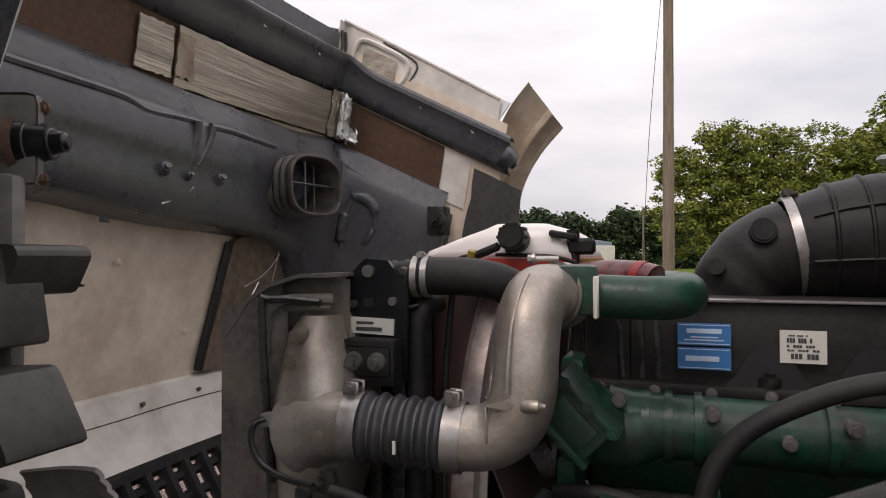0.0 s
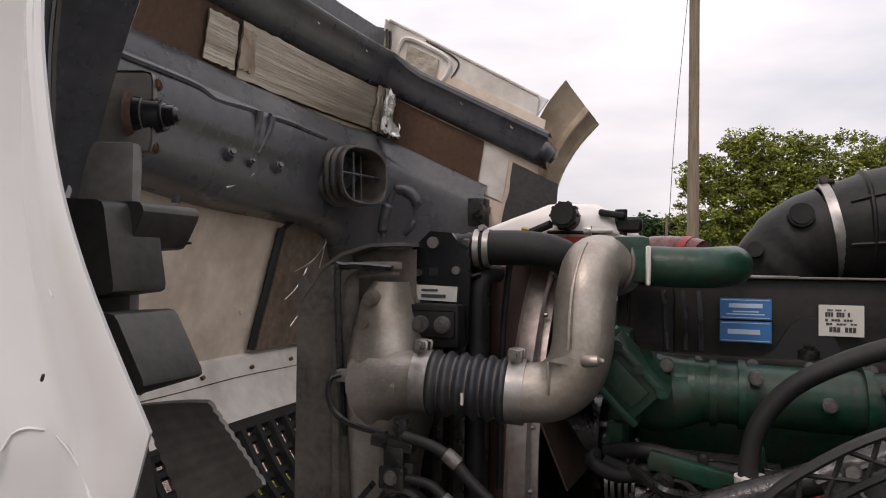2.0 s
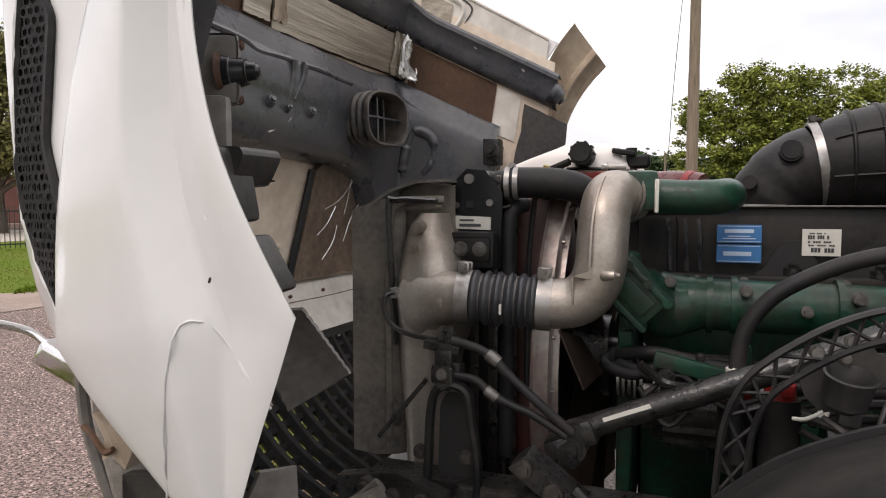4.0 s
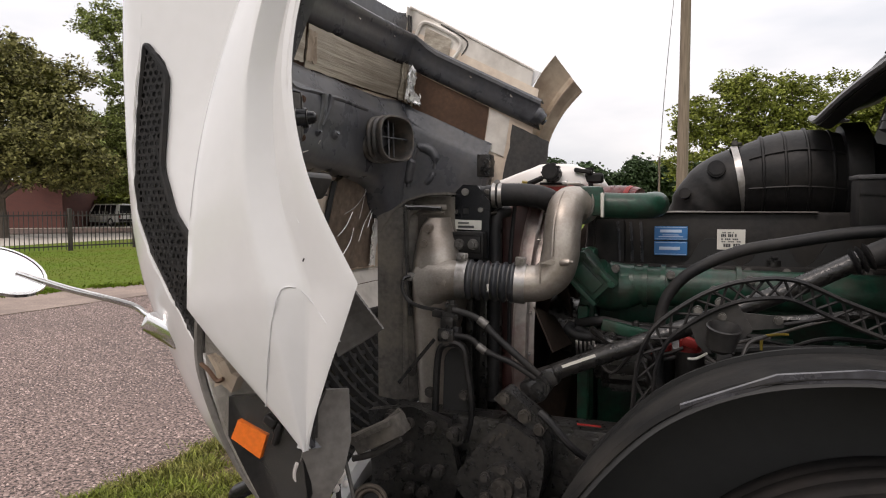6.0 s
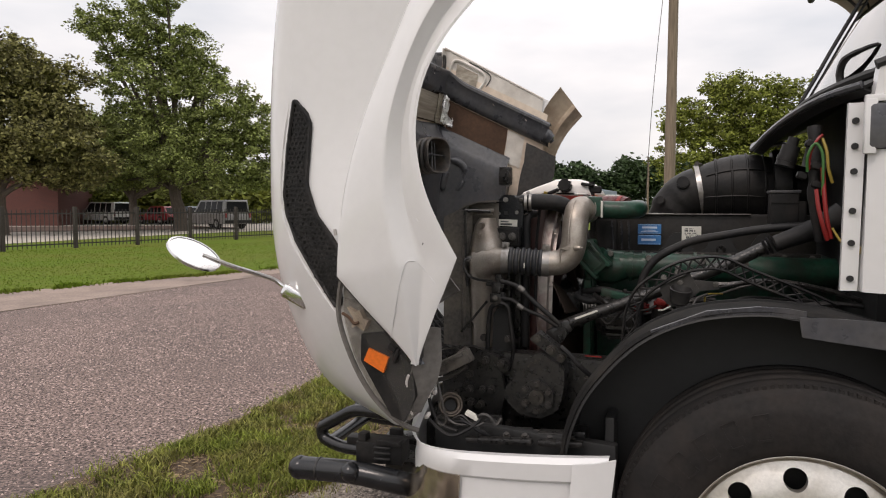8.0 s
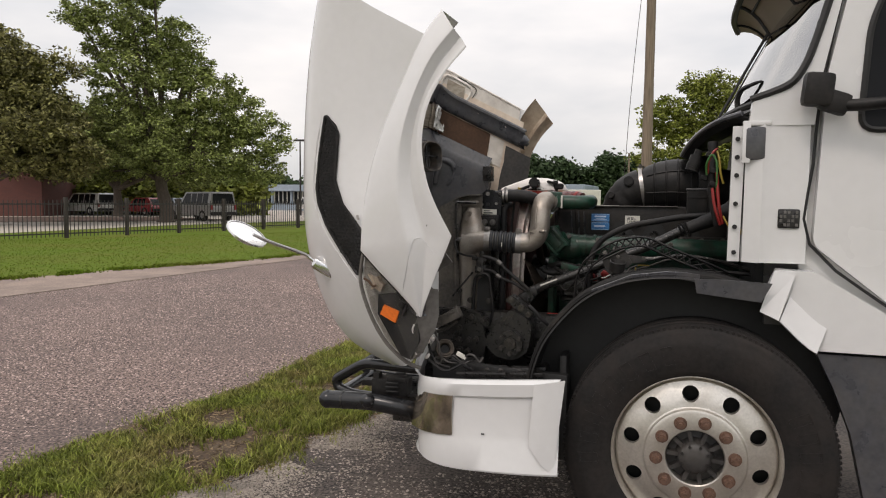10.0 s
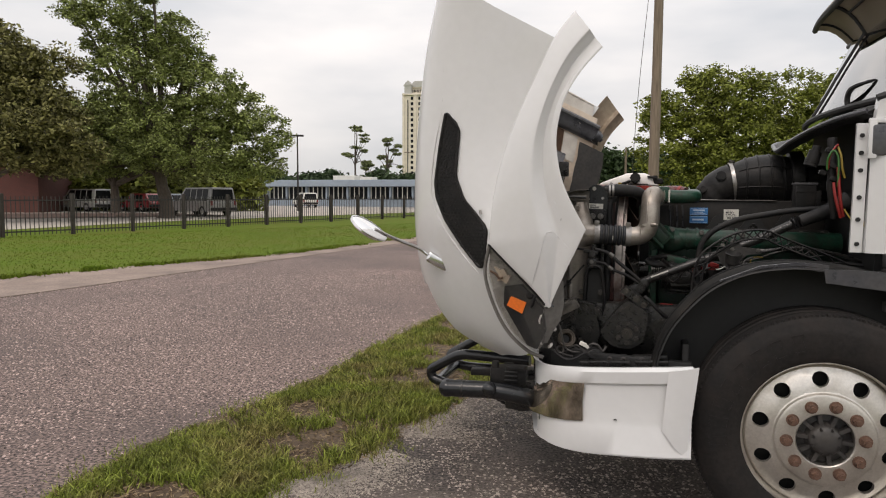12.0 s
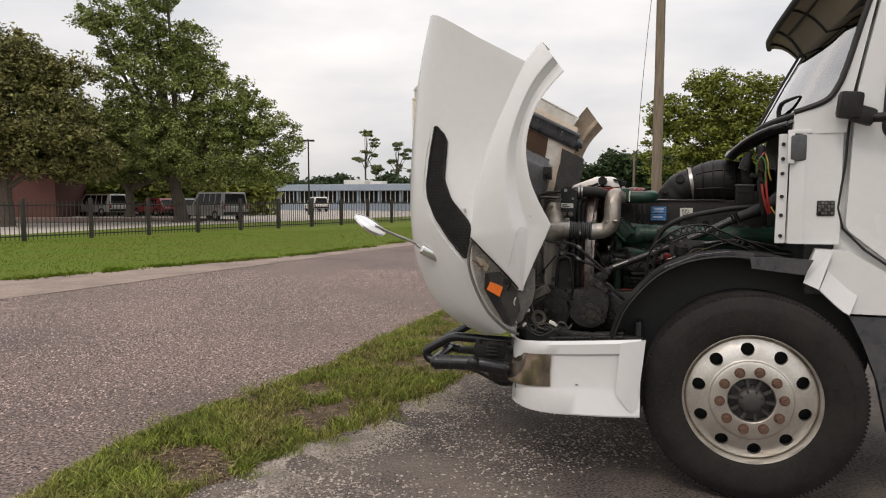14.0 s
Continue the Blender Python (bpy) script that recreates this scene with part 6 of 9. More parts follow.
wo = rounded([(0.53, 1.72), (1.2, 1.72), (1.2, 2.45), (0.68, 2.45), (0.55, 2.1)], 0.06, 4)
part("door_window", prism(B(), wo, xz(0.147), 0.008), M_dark_pane, cab)
part("window_seal", tube(B(), [(x, 0.148, z) for x, z in wo] + [(wo[0][0], 0.148, wo[0][1])], 0.012, 6, 1), M_seal_shade, cab)
low = [(0.235, 1.10), (0.275, 1.205), (0.40, 1.20), (0.70, 1.02), (1.6, 1.02), (1.6, 0.908), (0.41, 0.908), (0.37, 0.95), (0.32, 0.995), (0.285, 1.02)]
part("cab_skirt", prism(B(), low, xz(0.105), 0.08), M_white, cab, "white sculpted wheel arch panel of the cab")
part("skirt_lip", sheet(B(), [[V3((x, 0.070, z)), V3((x + 0.022, 0.088, z + 0.055)), V3((x + 0.035, 0.100, z + 0.09))] for x, z in ((0.283, 1.018), (0.315, 0.985), (0.35, 0.95), (0.385, 0.92), (0.41, 0.905))], 0.010, (0.4, 0.6, 1.1)), M_white, cab)
part("skirt_lip", sheet(B(), [[V3((0.215, 0.080, 1.048)), V3((0.262, 0.092, 1.205))], [V3((0.278, 0.060, 1.020)), V3((0.330, 0.082, 1.190))]], 0.010, (0.4, 0.6, 1.1)), M_white, cab)
part("step_panel", prism(B(), [(0.42, 0.895), (1.6, 0.895), (1.6, 0.35), (0.60, 0.35), (0.545, 0.60), (0.48, 0.77)], xz(0.12), 0.05), M_plastic, cab, "grey lower step panel")
part("flange", prism(B(), [(0.105, 1.225), (0.148, 1.225), (0.155, 1.75), (0.11, 1.75)], xz(0.20), 0.02), M_white, cab, "white cowl flange with black plugs")
bm = B()
for z in (1.26, 1.36, 1.45, 1.56, 1.63, 1.70):
    cyl(bm, (0.128, 0.202, z), (0.128, 0.192, z), 0.009, n=12)
parts("flange_plug", bm, M_seal_shade, cab)
part("marker_lamp", box(B(), (0.185, 0.155, 1.68), (0.075, 0.02, 0.125), (0, 0, 0), 0.012), M_plastic, cab, "dark square side lamp")
part("lamp_surround", box(box(B(), (0.155, 0.158, 1.68), (0.03, 0.022, 0.15), (0, 0, 0), 0.005), (0.19, 0.16, 1.755), (0.10, 0.022, 0.02), (0, 0, 0), 0.005), M_white, cab)
badge = part("badge", box(B(), (0.312, 0.160, 1.395), (0.075, 0.008, 0.072), (0, 0, 0), 0.006), M_grime, cab, "dark square cab badge with small rows of marks")
bm = B()
for r in range(4):
    for c in range(5):
        if (r + c) % 3:
            box(bm, (0.285 + c * 0.0135, 0.155, 1.42 - r * 0.016), (0.009, 0.003, 0.011))
tagged(part("badge_marks", bm, M_nut, badge), kind="stuff")
# mirror stub on the door
mir = part("door_mirror", box(box(B(), (0.375, 0.075, 1.86), (0.10, 0.07, 0.12), (0, 6, 0), 0.02), (0.43, 0.08, 1.815), (0.10, 0.06, 0.08), (0, 20, 0), 0.02), M_black, cab, "black mirror arm bracket")
part("mirror_arm", tube(B(), [(0.42, 0.09, 1.805), (0.5, 0.06, 1.80), (0.62, 0.03, 1.805), (0.8, 0.0, 1.81)], 0.022, 10, 4), M_black, mir)
# windscreen and visor
ws = []
for i in range(17):
    t = i / 16
    f = math.sin(math.pi * t) ** 0.7
    ws.append([V3((e - (e - c) * f, 0.185 + 1.67 * t, z)) for e, c, z in ((0.27, 0.12, 1.865), (0.345, 0.17, 1.96), (0.385, 0.22, 2.06), (0.43, 0.31, 2.23), (0.475, 0.41, 2.42), (0.53, 0.50, 2.60))])
wsc = part("windscreen", sheet(B(), ws, 0.005, (1.0, MID, 2.0)), M_pane, cab, "tinted windscreen")
part("screen_seal", tube(B(), [(0.165, 0.165, 1.845), (0.29, 0.158, 1.893), (0.34, 0.156, 1.955), (0.378, 0.156, 2.06), (0.455, 0.158, 2.34), (0.55, 0.16, 2.62)], 0.014, 8, 5), M_seal_shade, wsc)
part("screen_seal", tube(B(), [r[0] + V3((0, 0, -0.01)) for r in ws], 0.016, 8, 1), M_seal_shade, wsc)
part("screen_divider", tube(B(), [p + V3((-0.012, 0, 0)) for p in ws[8]], 0.008, 6, 1), M_seal_shade, wsc)
M_visor = material("translucent_dusty_visor", (0.40, 0.36, 0.30), 0.5, grain=20, vary=0.1, blotch=5, dirt=(0.2, 0.165, 0.125), dirt_amount=0.7, bump=0.02)
nt = M_visor.node_tree
tl, mxs = nt.nodes.new("ShaderNodeBsdfTranslucent"), nt.nodes.new("ShaderNodeMixShader")
tl.inputs["Color"].default_value = (0.52, 0.46, 0.36, 1)
mxs.inputs[0].default_value = 0.55
nt.links.new(nt.nodes["Principled BSDF"].outputs[0], mxs.inputs[1]), nt.links.new(tl.outputs[0], mxs.inputs[2]), nt.links.new(mxs.outputs[0], nt.nodes["Material Output"].inputs[0])
front_lip = catmull([(0.205, 0.19, 2.44), (0.195, 0.60, 2.435), (0.185, MID, 2.425), (0.205, 1.44, 2.445), (0.262, 1.85, 2.478)], 5)
rear_line = catmull([(0.448, 0.19, 2.365), (0.392, 0.60, 2.282), (0.348, MID, 2.250), (0.402, 1.44, 2.318), (0.452, 1.85, 2.375)], 5)
under, outer = [], []
for a, b in zip(front_lip, rear_line):
    under.append([a + (b - a) * t + V3((0, 0, 0.035 * math.sin(math.pi * t))) for t in (0, 0.2, 0.4, 0.6, 0.8, 1)])
    outer.append([a + V3((-0.004, 0, 0.004)), a + V3((0.0, 0, 0.03)), a + V3((0.06, 0, 0.10)), a + V3((0.16, 0, 0.17)), a + V3((0.30, 0, 0.21))])
visor = part("sun_visor", sheet(B(), outer, 0.006, (0.6, MID, 2.0)), M_visor, cab, "translucent dusty sun visor over the windscreen")
part("visor_underside", sheet(B(), under, 0.004, (0.4, MID, 2.9)), M_visor, visor, "dusty tan underside of the visor")
part("visor_rim", tube(B(), front_lip, 0.017, 8, 1), M_seal_shade, visor)
part("visor_rim", tube(B(), [p + V3((0, 0, -0.004)) for p in rear_line], 0.016, 8, 1), M_seal_shade, visor)
part("visor_rim", tube(B(), [p + V3((0, -0.004, 0)) for p in under[0]], 0.014, 8, 1), M_seal_shade, visor)
for i in (5, 10, 16):
    part("visor_rib", tube(B(), [p + V3((0, 0, -0.006)) for p in under[i]], 0.010 if i == 10 else 0.007, 6, 1), M_seal_shade, visor)
part("visor_rib", tube(B(), [r[2] + V3((0, 0, -0.005)) for r in under[:11]], 0.007, 6, 1), M_seal_shade, visor)
part("wiper", tube(B(), [(0.165, 0.56, 1.84), (0.155, 0.57, 1.89), (0.165, 0.55, 1.935), (0.20, 0.50, 1.952), (0.235, 0.46, 1.960)], [0.013, 0.012, 0.012, 0.010, 0.008, 0.006], 6, 4), M_black, cab, "black windscreen wiper")
# cowl and firewall
part("firewall", prism(B(), rounded([(0.30, 1.0), (1.74, 1.0), (1.78, 1.60), (1.45, 1.84), (MID, 1.90), (0.60, 1.84), (0.27, 1.60)], 0.08, 3), lambda u, v, w: V3((0.22 + w, u, v)), 0.03), M_seal_shade, cab, "black firewall behind the engine")
cowl = []
for k in catmull([(0.145, 0.20, 1.795), (0.06, 0.30, 1.775), (0.005, 0.52, 1.75), (-0.03, 0.78, 1.72), (-0.05, MID, 1.69), (-0.03, 1.26, 1.72), (0.005, 1.52, 1.75), (0.06, 1.74, 1.775), (0.145, 1.84, 1.795)], 3):
    cowl.append([k + V3((0.03, 0, -0.022)), k + V3((0, 0, -0.010)), k, k + V3((0.06, 0, 0.030)), k + V3((0.12, 0, 0.050)), V3((0.27, k.y, 1.86))])
cw = part("cowl", sheet(B(), cowl, 0.010, (0.2, MID, 1.3)), M_black, cab, "black cowl lip over the firewall")
part("cowl_seal", tube(B(), [r[2] + V3((-0.004, 0, 0.004)) for r in cowl], 0.011, 8, 1), M_plastic, cw)

# ---- chassis and engine bay ----
rail = part("frame_rail", box(box(box(B(), (0.25, 0.40, 0.80), (2.7, 0.012, 0.26), (0, 0, 0), 0.003), (0.25, 0.43, 0.93), (2.7, 0.07, 0.012)), (0.25, 0.43, 0.67), (2.7, 0.07, 0.012)), M_grime, truck, "black steel frame rail")
part("frame_rail", box(B(), (0.25, 1.62, 0.80), (2.7, 0.07, 0.26), (0, 0, 0), 0.003), M_grime, truck)
part("cross_member", box(box(B(), (-1.02, MID, 0.76), (0.12, 1.3, 0.22), (0, 0, 0), 0.01), (-1.12, MID, 0.62), (0.2, 1.3, 0.16), (0, 0, 0), 0.01), M_grime, truck)
bm = B()
for x, z in ((-1.05, 0.88), (-1.05, 0.80), (-1.06, 0.72), (-0.98, 0.90), (-0.97, 0.74), (-1.0, 0.66), (-0.62, 0.86), (-0.55, 0.84), (-0.62, 0.75), (-0.5, 0.76), (-0.90, 0.68)):
    hexbolt(bm, (x, 0.392, z), (0, -1, 0), 0.010, 0.012)
parts("frame_bolt", bm, M_bolt, rail)
part("rail_label", box(B(), (-0.60, 0.391, 0.945), (0.055, 0.003, 0.004)), M_red, rail, "red warning strip")

# radiator pack
rad = part("radiator", box(box(B(), (-0.985, 1.10, 1.06), (0.12, 0.94, 0.78), (0, 0, 0), 0.01), (-0.94, 1.12, 1.455), (0.10, 0.98, 0.05), (0, 0, 0), 0.012), M_black, truck, "black radiator pack")
parts("core_side", box(box(box(B(), (-0.885, 0.635, 1.06), (0.012, 0.05, 0.80), (0, 0, 0), 0.003), (-0.915, 0.63, 1.06), (0.022, 0.07, 0.80), (0, 0, 0), 0.004), (-0.955, 0.625, 1.06), (0.02, 0.06, 0.78), (0, 0, 0), 0.004), M_grime, rad)
tank_rows = []
for z, x0, x1, y in ((0.70, -1.075, -1.00, 0.50), (0.95, -1.08, -0.995, 0.49), (1.10, -1.085, -0.985, 0.475), (1.20, -1.085, -0.955, 0.46), (1.27, -1.083, -0.945, 0.45), (1.34, -1.075, -0.965, 0.46), (1.39, -1.068, -0.985, 0.48), (1.42, -1.055, -0.99, 0.50)):
    cx, w = (x0 + x1) / 2, (x1 - x0) / 2
    tank_rows.append([V3((x0, 0.60, z)), V3((x0, y + 0.05, z)), V3((x0 + w * 0.4, y + 0.008, z)), V3((cx, y, z)), V3((x1 - w * 0.4, y + 0.01, z)), V3((x1, y + 0.05, z)), V3((x1, 0.60, z))])
tank_rows = [catmull(r, 3) for r in tank_rows]
tank_rows = [[c[i] for c in [catmull([r[j] for r in tank_rows], 4) for j in range(len(tank_rows[0]))]] for i in range(29)]
tank = part("cooler_tank", sheet(B(), tank_rows, 0.004, (-1.02, 0.9, 1.1)), M_cast, rad, "grey cast aluminium cooler end tank")
part("tank_neck", tube(B(), [(-1.03, 0.50, 1.245), (-0.985, 0.485, 1.258), (-0.93, 0.478, 1.263)], [0.068, 0.062, 0.054, 0.049, 0.047], 20, 4), M_cast, tank)
part("cast_stop", box(B(), (-0.978, 0.437, 1.258), (0.026, 0.014, 0.020), (0, 12, 0), 0.005), M_cast, tank)
bm = B()
for x, z in ((-1.028, 1.392), (-1.036, 1.352), (-1.05, 0.80)):
    cyl(bm, (x, 0.50, z), (x, 0.462, z), 0.014, 0.011, 12)
    cyl(bm, (x, 0.463, z), (x, 0.459, z), 0.008, n=10)
box(bm, (-1.0, 0.453, 1.265), (0.012, 0.008, 0.02), (0, 0, 0), 0.002, 1)
box(bm, (-0.975, 0.445, 1.265), (0.02, 0.012, 0.024), (0, 0, 0), 0.003, 1)
parts("cast_boss", bm, M_cast, tank)
part("tank_bracket", tube(B(), [(-1.085, 0.49, 1.16), (-1.09, 0.47, 1.42), (-1.075, 0.47, 1.445), (-0.99, 0.47, 1.442)], 0.006, 6, 4), M_grime, tank)
baffle = part("side_baffle", sheet(B(), [[V3((-1.075, 0.52, z)), V3((-1.09, 0.505, z)), V3((-1.13, 0.50, z - 0.004)), V3((-1.185, 0.50, z - 0.03 * max(0, (z - 1.3) / 0.17)))] for z in (0.93, 1.1, 1.3, 1.40, 1.45)], 0.006, (-1.1, 1, 1.2)), M_baffle, rad, "dusty grey radiator side baffle")
part("baffle_top", sheet(B(), [[V3((-1.182, y, 1.385)), V3((-1.160, y, 1.412)), V3((-1.137, y, 1.444)), V3((-1.10, y, 1.468)), V3((-1.044, y, 1.484)), V3((-0.985, y, 1.486))] for y in (0.498, 0.53, 0.62, 1.5)], 0.006, (-1.1, 1, 1.0)), M_baffle, rad, "dusty slanted top of the radiator baffle")
part("baffle_back", sheet(B(), [[V3((-1.10, 0.545, z)), V3((-1.05, 0.545, z)), V3((-0.98, 0.545, z))] for z in (1.36, 1.42, 1.475)], 0.005, (-1.05, 1, 1.4)), M_baffle, rad)
part("frame_strip", tube(B(), [(-1.098, 0.492, 0.95), (-1.100, 0.492, 1.25), (-1.096, 0.492, 1.40), (-1.072, 0.494, 1.440), (-1.02, 0.50, 1.446), (-0.99, 0.51, 1.446)], 0.008, 8, 6, flat=0.7), M_baffle, rad, "folded frame strip of the baffle")
part("frame_strip", tube(B(), [(-1.07, 0.50, 1.428), (-1.03, 0.505, 1.432), (-0.995, 0.51, 1.432)], 0.0045, 6, 4), M_baffle, rad)

brk = part("bracket_plate", prism(B(), [(-1.0, 1.31), (-0.895, 1.31), (-0.89, 1.46), (-0.925, 1.505), (-0.965, 1.508), (-1.0, 1.475)], xz(0.572), 0.01), M_gloss, rad, "black steel bracket plate")
part("bracket_box", box(box(box(B(), (-0.940, 0.548, 1.347), (0.090, 0.04, 0.072), (0, 0, 0), 0.008), (-0.940, 0.527, 1.350), (0.078, 0.006, 0.046), (0, 0, 0), 0.006), (-0.995, 0.535, 1.34), (0.026, 0.03, 0.070), (0, 12, 0), 0.006), M_black, brk)
bm = B()
for x in (-0.960, -0.921):
    hexbolt(bm, (x, 0.518, 1.350), (0, -1, 0), 0.0085, 0.014)
    cyl(bm, (x, 0.526, 1.350), (x, 0.516, 1.350), 0.0150, 0.0135, 20)
parts("bracket_nut", bm, M_nut, brk)
bm = B()
for x, z, r in ((-0.958, 1.488, 0.010), (-0.985, 1.435, 0.006), (-0.915, 1.44, 0.007), (-0.905, 1.37, 0.006)):
    cyl(bm, (x, 0.574, z), (x, 0.566, z), r, n=12)
parts("bracket_rivet", bm, M_steel, brk)
part("bracket_hole", box(B(), (-0.957, 0.5715, 1.437), (0.016, 0.004, 0.014)), M_seal_shade, brk)
lab = part("bracket_label", box(B(), (-0.950, 0.569, 1.400), (0.075, 0.003, 0.026), (0, 2, 0)), M_label, brk, "torn white label with rows of print")
parts("label_print", box(box(B(), (-0.962, 0.5668, 1.405), (0.03, 0.002, 0.004)), (-0.955, 0.5668, 1.395), (0.045, 0.002, 0.006)), M_ink, lab)

# bellows hose and charge pipe
BAX = V3((0.148, 0.016, -0.008))
BA0 = V3((-0.934, 0.476, 1.264))
BROT = BAX.to_track_quat("Z", "Y").to_matrix().to_4x4()
bel = [BA0 + BAX * (0.06 + 0.88 * k / 48) for k in range(49)]
ridge = [0.0435 + 0.0085 * (0.5 - 0.5 * math.cos(k / 48 * 6 * math.tau)) ** 0.7 for k in range(49)]
hose = part("bellows_hose", tube(B(), bel, ridge, 32, 1), M_bellows, truck, "black ribbed bellows hose with wire rings", 80)
bm = B()
for k in range(1, 6):
    lathe(bm, [(0.0440, -0.0024), (0.0462, 0), (0.0440, 0.0024)], Matrix.Translation(bel[k * 8]) @ BROT, 32)
parts("hose_ring", bm, M_steel, hose)
part("hose_mark", box(B(), bel[26] + V3((0, -0.0535, -0.010)), (0.004, 0.003, 0.018)), M_label, hose, "pale printed mark")
for f in (0.0, 1.0):
    c = BA0 + BAX * f
    b = B()
    lathe(b, [(0.047, -0.013), (0.0505, -0.013), (0.0505, 0.013), (0.047, 0.013)], Matrix.Translation(c) @ BROT, 36)
    cl = part("hose_clamp", b, M_clamp, hose, "bright steel band clamp")
    part("clamp_bolt", hexbolt(box(box(B(), c + V3((0, -0.016, 0.056)), (0.024, 0.005, 0.024), (0, 6, 0), 0.003, 1), c + V3((0, 0.006, 0.056)), (0.024, 0.005, 0.022), (0, 6, 0), 0.003, 1), c + V3((0, -0.018, 0.058)), (0, -1, 0), 0.0058, 0.010), M_clamp, cl)
    part("clamp_screw", cyl(B(), c + V3((0.004, -0.014, 0.060)), c + V3((0.004, 0.020, 0.060)), 0.0045, n=8), M_oily, cl)
pipe = part("charge_pipe", tube(B(), [(-0.800, 0.490, 1.256), (-0.770, 0.490, 1.256), (-0.730, 0.490, 1.263), (-0.700, 0.490, 1.288), (-0.687, 0.492, 1.330), (-0.685, 0.498, 1.380), (-0.683, 0.510, 1.420), (-0.679, 0.538, 1.449), (-0.668, 0.575, 1.455), (-0.642, 0.615, 1.450)], 0.0455, 30, 6), M_cast, truck, "cast aluminium charge air pipe with an elbow")
part("pipe_seam", tube(B(), [(-0.699, 0.446, 1.330), (-0.698, 0.452, 1.38), (-0.696, 0.463, 1.42), (-0.690, 0.486, 1.462), (-0.684, 0.512, 1.486)], [0.0038, 0.0034, 0.0030, 0.0026], 6, 5), M_cast, pipe)
part("pipe_nub", tube(B(), [(-0.678, 0.452, 1.314), (-0.664, 0.446, 1.316), (-0.650, 0.449, 1.316)], [0.009, 0.0085, 0.004], 10, 3), M_cast, pipe)
part("pipe_rib", box(B(), (-0.728, 0.447, 1.287), (0.0035, 0.012, 0.048), (0, -2, 0), 0.001, 1), M_cast, pipe)
part("pipe_gusset", prism(B(), [(-0.728, 1.312), (-0.698, 1.308), (-0.690, 1.318), (-0.702, 1.322)], xz(0.444), 0.014), M_cast, pipe)
part("pipe_marks", box(box(box(B(), (-0.6435, 0.500, 1.395), (0.003, 0.010, 0.006), (0, 0, 0), 0.001, 1), (-0.6435, 0.502, 1.41), (0.003, 0.010, 0.006), (0, 0, 0), 0.001, 1), (-0.643, 0.505, 1.425), (0.003, 0.010, 0.006), (0, 0, 0), 0.001, 1), M_cast, pipe, "cast marks")
m = Matrix.Translation((-0.655, 0.594, 1.453)) @ V3((0.5, 0.85, -0.08)).to_track_quat("Z", "Y").to_matrix().to_4x4()
b = B()
lathe(b, [(0.045, -0.010), (0.0505, -0.010), (0.0475, -0.003), (0.0475, 0.003), (0.0505, 0.010), (0.045, 0.010)], m, 36)
part("pipe_clamp", b, M_clamp, pipe, "steel v-band clamp")
part("clamp_screw", cyl(hexbolt(B(), (-0.690, 0.585, 1.508), (-1, 0, 0), 0.006, 0.010), (-0.69, 0.585, 1.508), (-0.655, 0.592, 1.508), 0.0042, n=8), M_clamp, pipe)

# upper coolant hose
part("coolant_hose", tube(B(), [(-0.890, 0.600, 1.479), (-0.85, 0.602, 1.480), (-0.79, 0.610, 1.478), (-0.745, 0.628, 1.466), (-0.722, 0.66, 1.438), (-0.725, 0.71, 1.40)], 0.0305, 20, 6), M_rubber, truck, "fat black coolant hose")
b = B()
for x in (-0.885, -0.868):
    lathe(b, [(0.0305, -0.005), (0.0335, -0.005), (0.0335, 0.005), (0.0305, 0.005)], Matrix.Translation((x, 0.601, 1.479)) @ V3((1, 0.1, 0)).to_track_quat("Z", "Y").to_matrix().to_4x4(), 24)
parts("hose_clamp", hexbolt(b, (-0.877, 0.60, 1.512), (0, -1, 0.2), 0.006, 0.012), M_clamp, truck)
part("radiator_neck", tube(B(), [(-0.935, 0.606, 1.476), (-0.91, 0.603, 1.478), (-0.88, 0.601, 1.479)], [0.027, 0.029, 0.026, 0.029, 0.027, 0.029], 16, 4), M_black, rad)
part("side_hose", tube(B(), [(-0.888, 0.600, 0.92), (-0.886, 0.600, 1.10), (-0.884, 0.600, 1.30), (-0.884, 0.602, 1.40), (-0.876, 0.612, 1.428), (-0.860, 0.64, 1.436)], 0.0165, 12, 6), M_rubber, rad, "upright black hose beside the radiator")
part("hose_bracket", box(box(B(), (-0.893, 0.592, 1.43), (0.035, 0.02, 0.006), (0, -14, 0), 0.002, 1), (-0.90, 0.585, 1.47), (0.016, 0.02, 0.05), (0, 0, 0), 0.003, 1), M_oily, rad)
part("thin_line", tube(B(), [(-0.842, 0.655, 1.455), (-0.848, 0.655, 1.40), (-0.855, 0.655, 1.30), (-0.858, 0.655, 1.05)], 0.006, 8, 5), M_rubber, rad, "thin black line before the shroud")
# fan shroud ring and fan
bm = B()
lathe(bm, [(0.515, -0.03), (0.515, -0.022), (0.497, -0.020), (0.497, 0.012), (0.490, 0.016), (0.474, 0.016), (0.468, 0.012), (0.468, 0.030), (0.460, 0.030), (0.460, -0.03)], Matrix.Translation((-0.835, 1.20, 1.03)) @ pose(0, 0, 0, 0, 90, 0), 72)
bmesh.ops.recalc_face_normals(bm, faces=bm.faces[:])
shroud = part("fan_shroud", bm, M_ring, truck, "bare metal fan shroud ring with reddish patches", 30)
bm = B()
for k in range(26):
    a = k * math.tau / 26
    cyl(bm, (-0.818, 1.20 - 0.482 * math.cos(a), 1.03 + 0.482 * math.sin(a)), (-0.811, 1.20 - 0.482 * math.cos(a), 1.03 + 0.482 * math.sin(a)), 0.005, n=8)
tagged(part("shroud_rivet", bm, M_steel, shroud), kind="stuff")
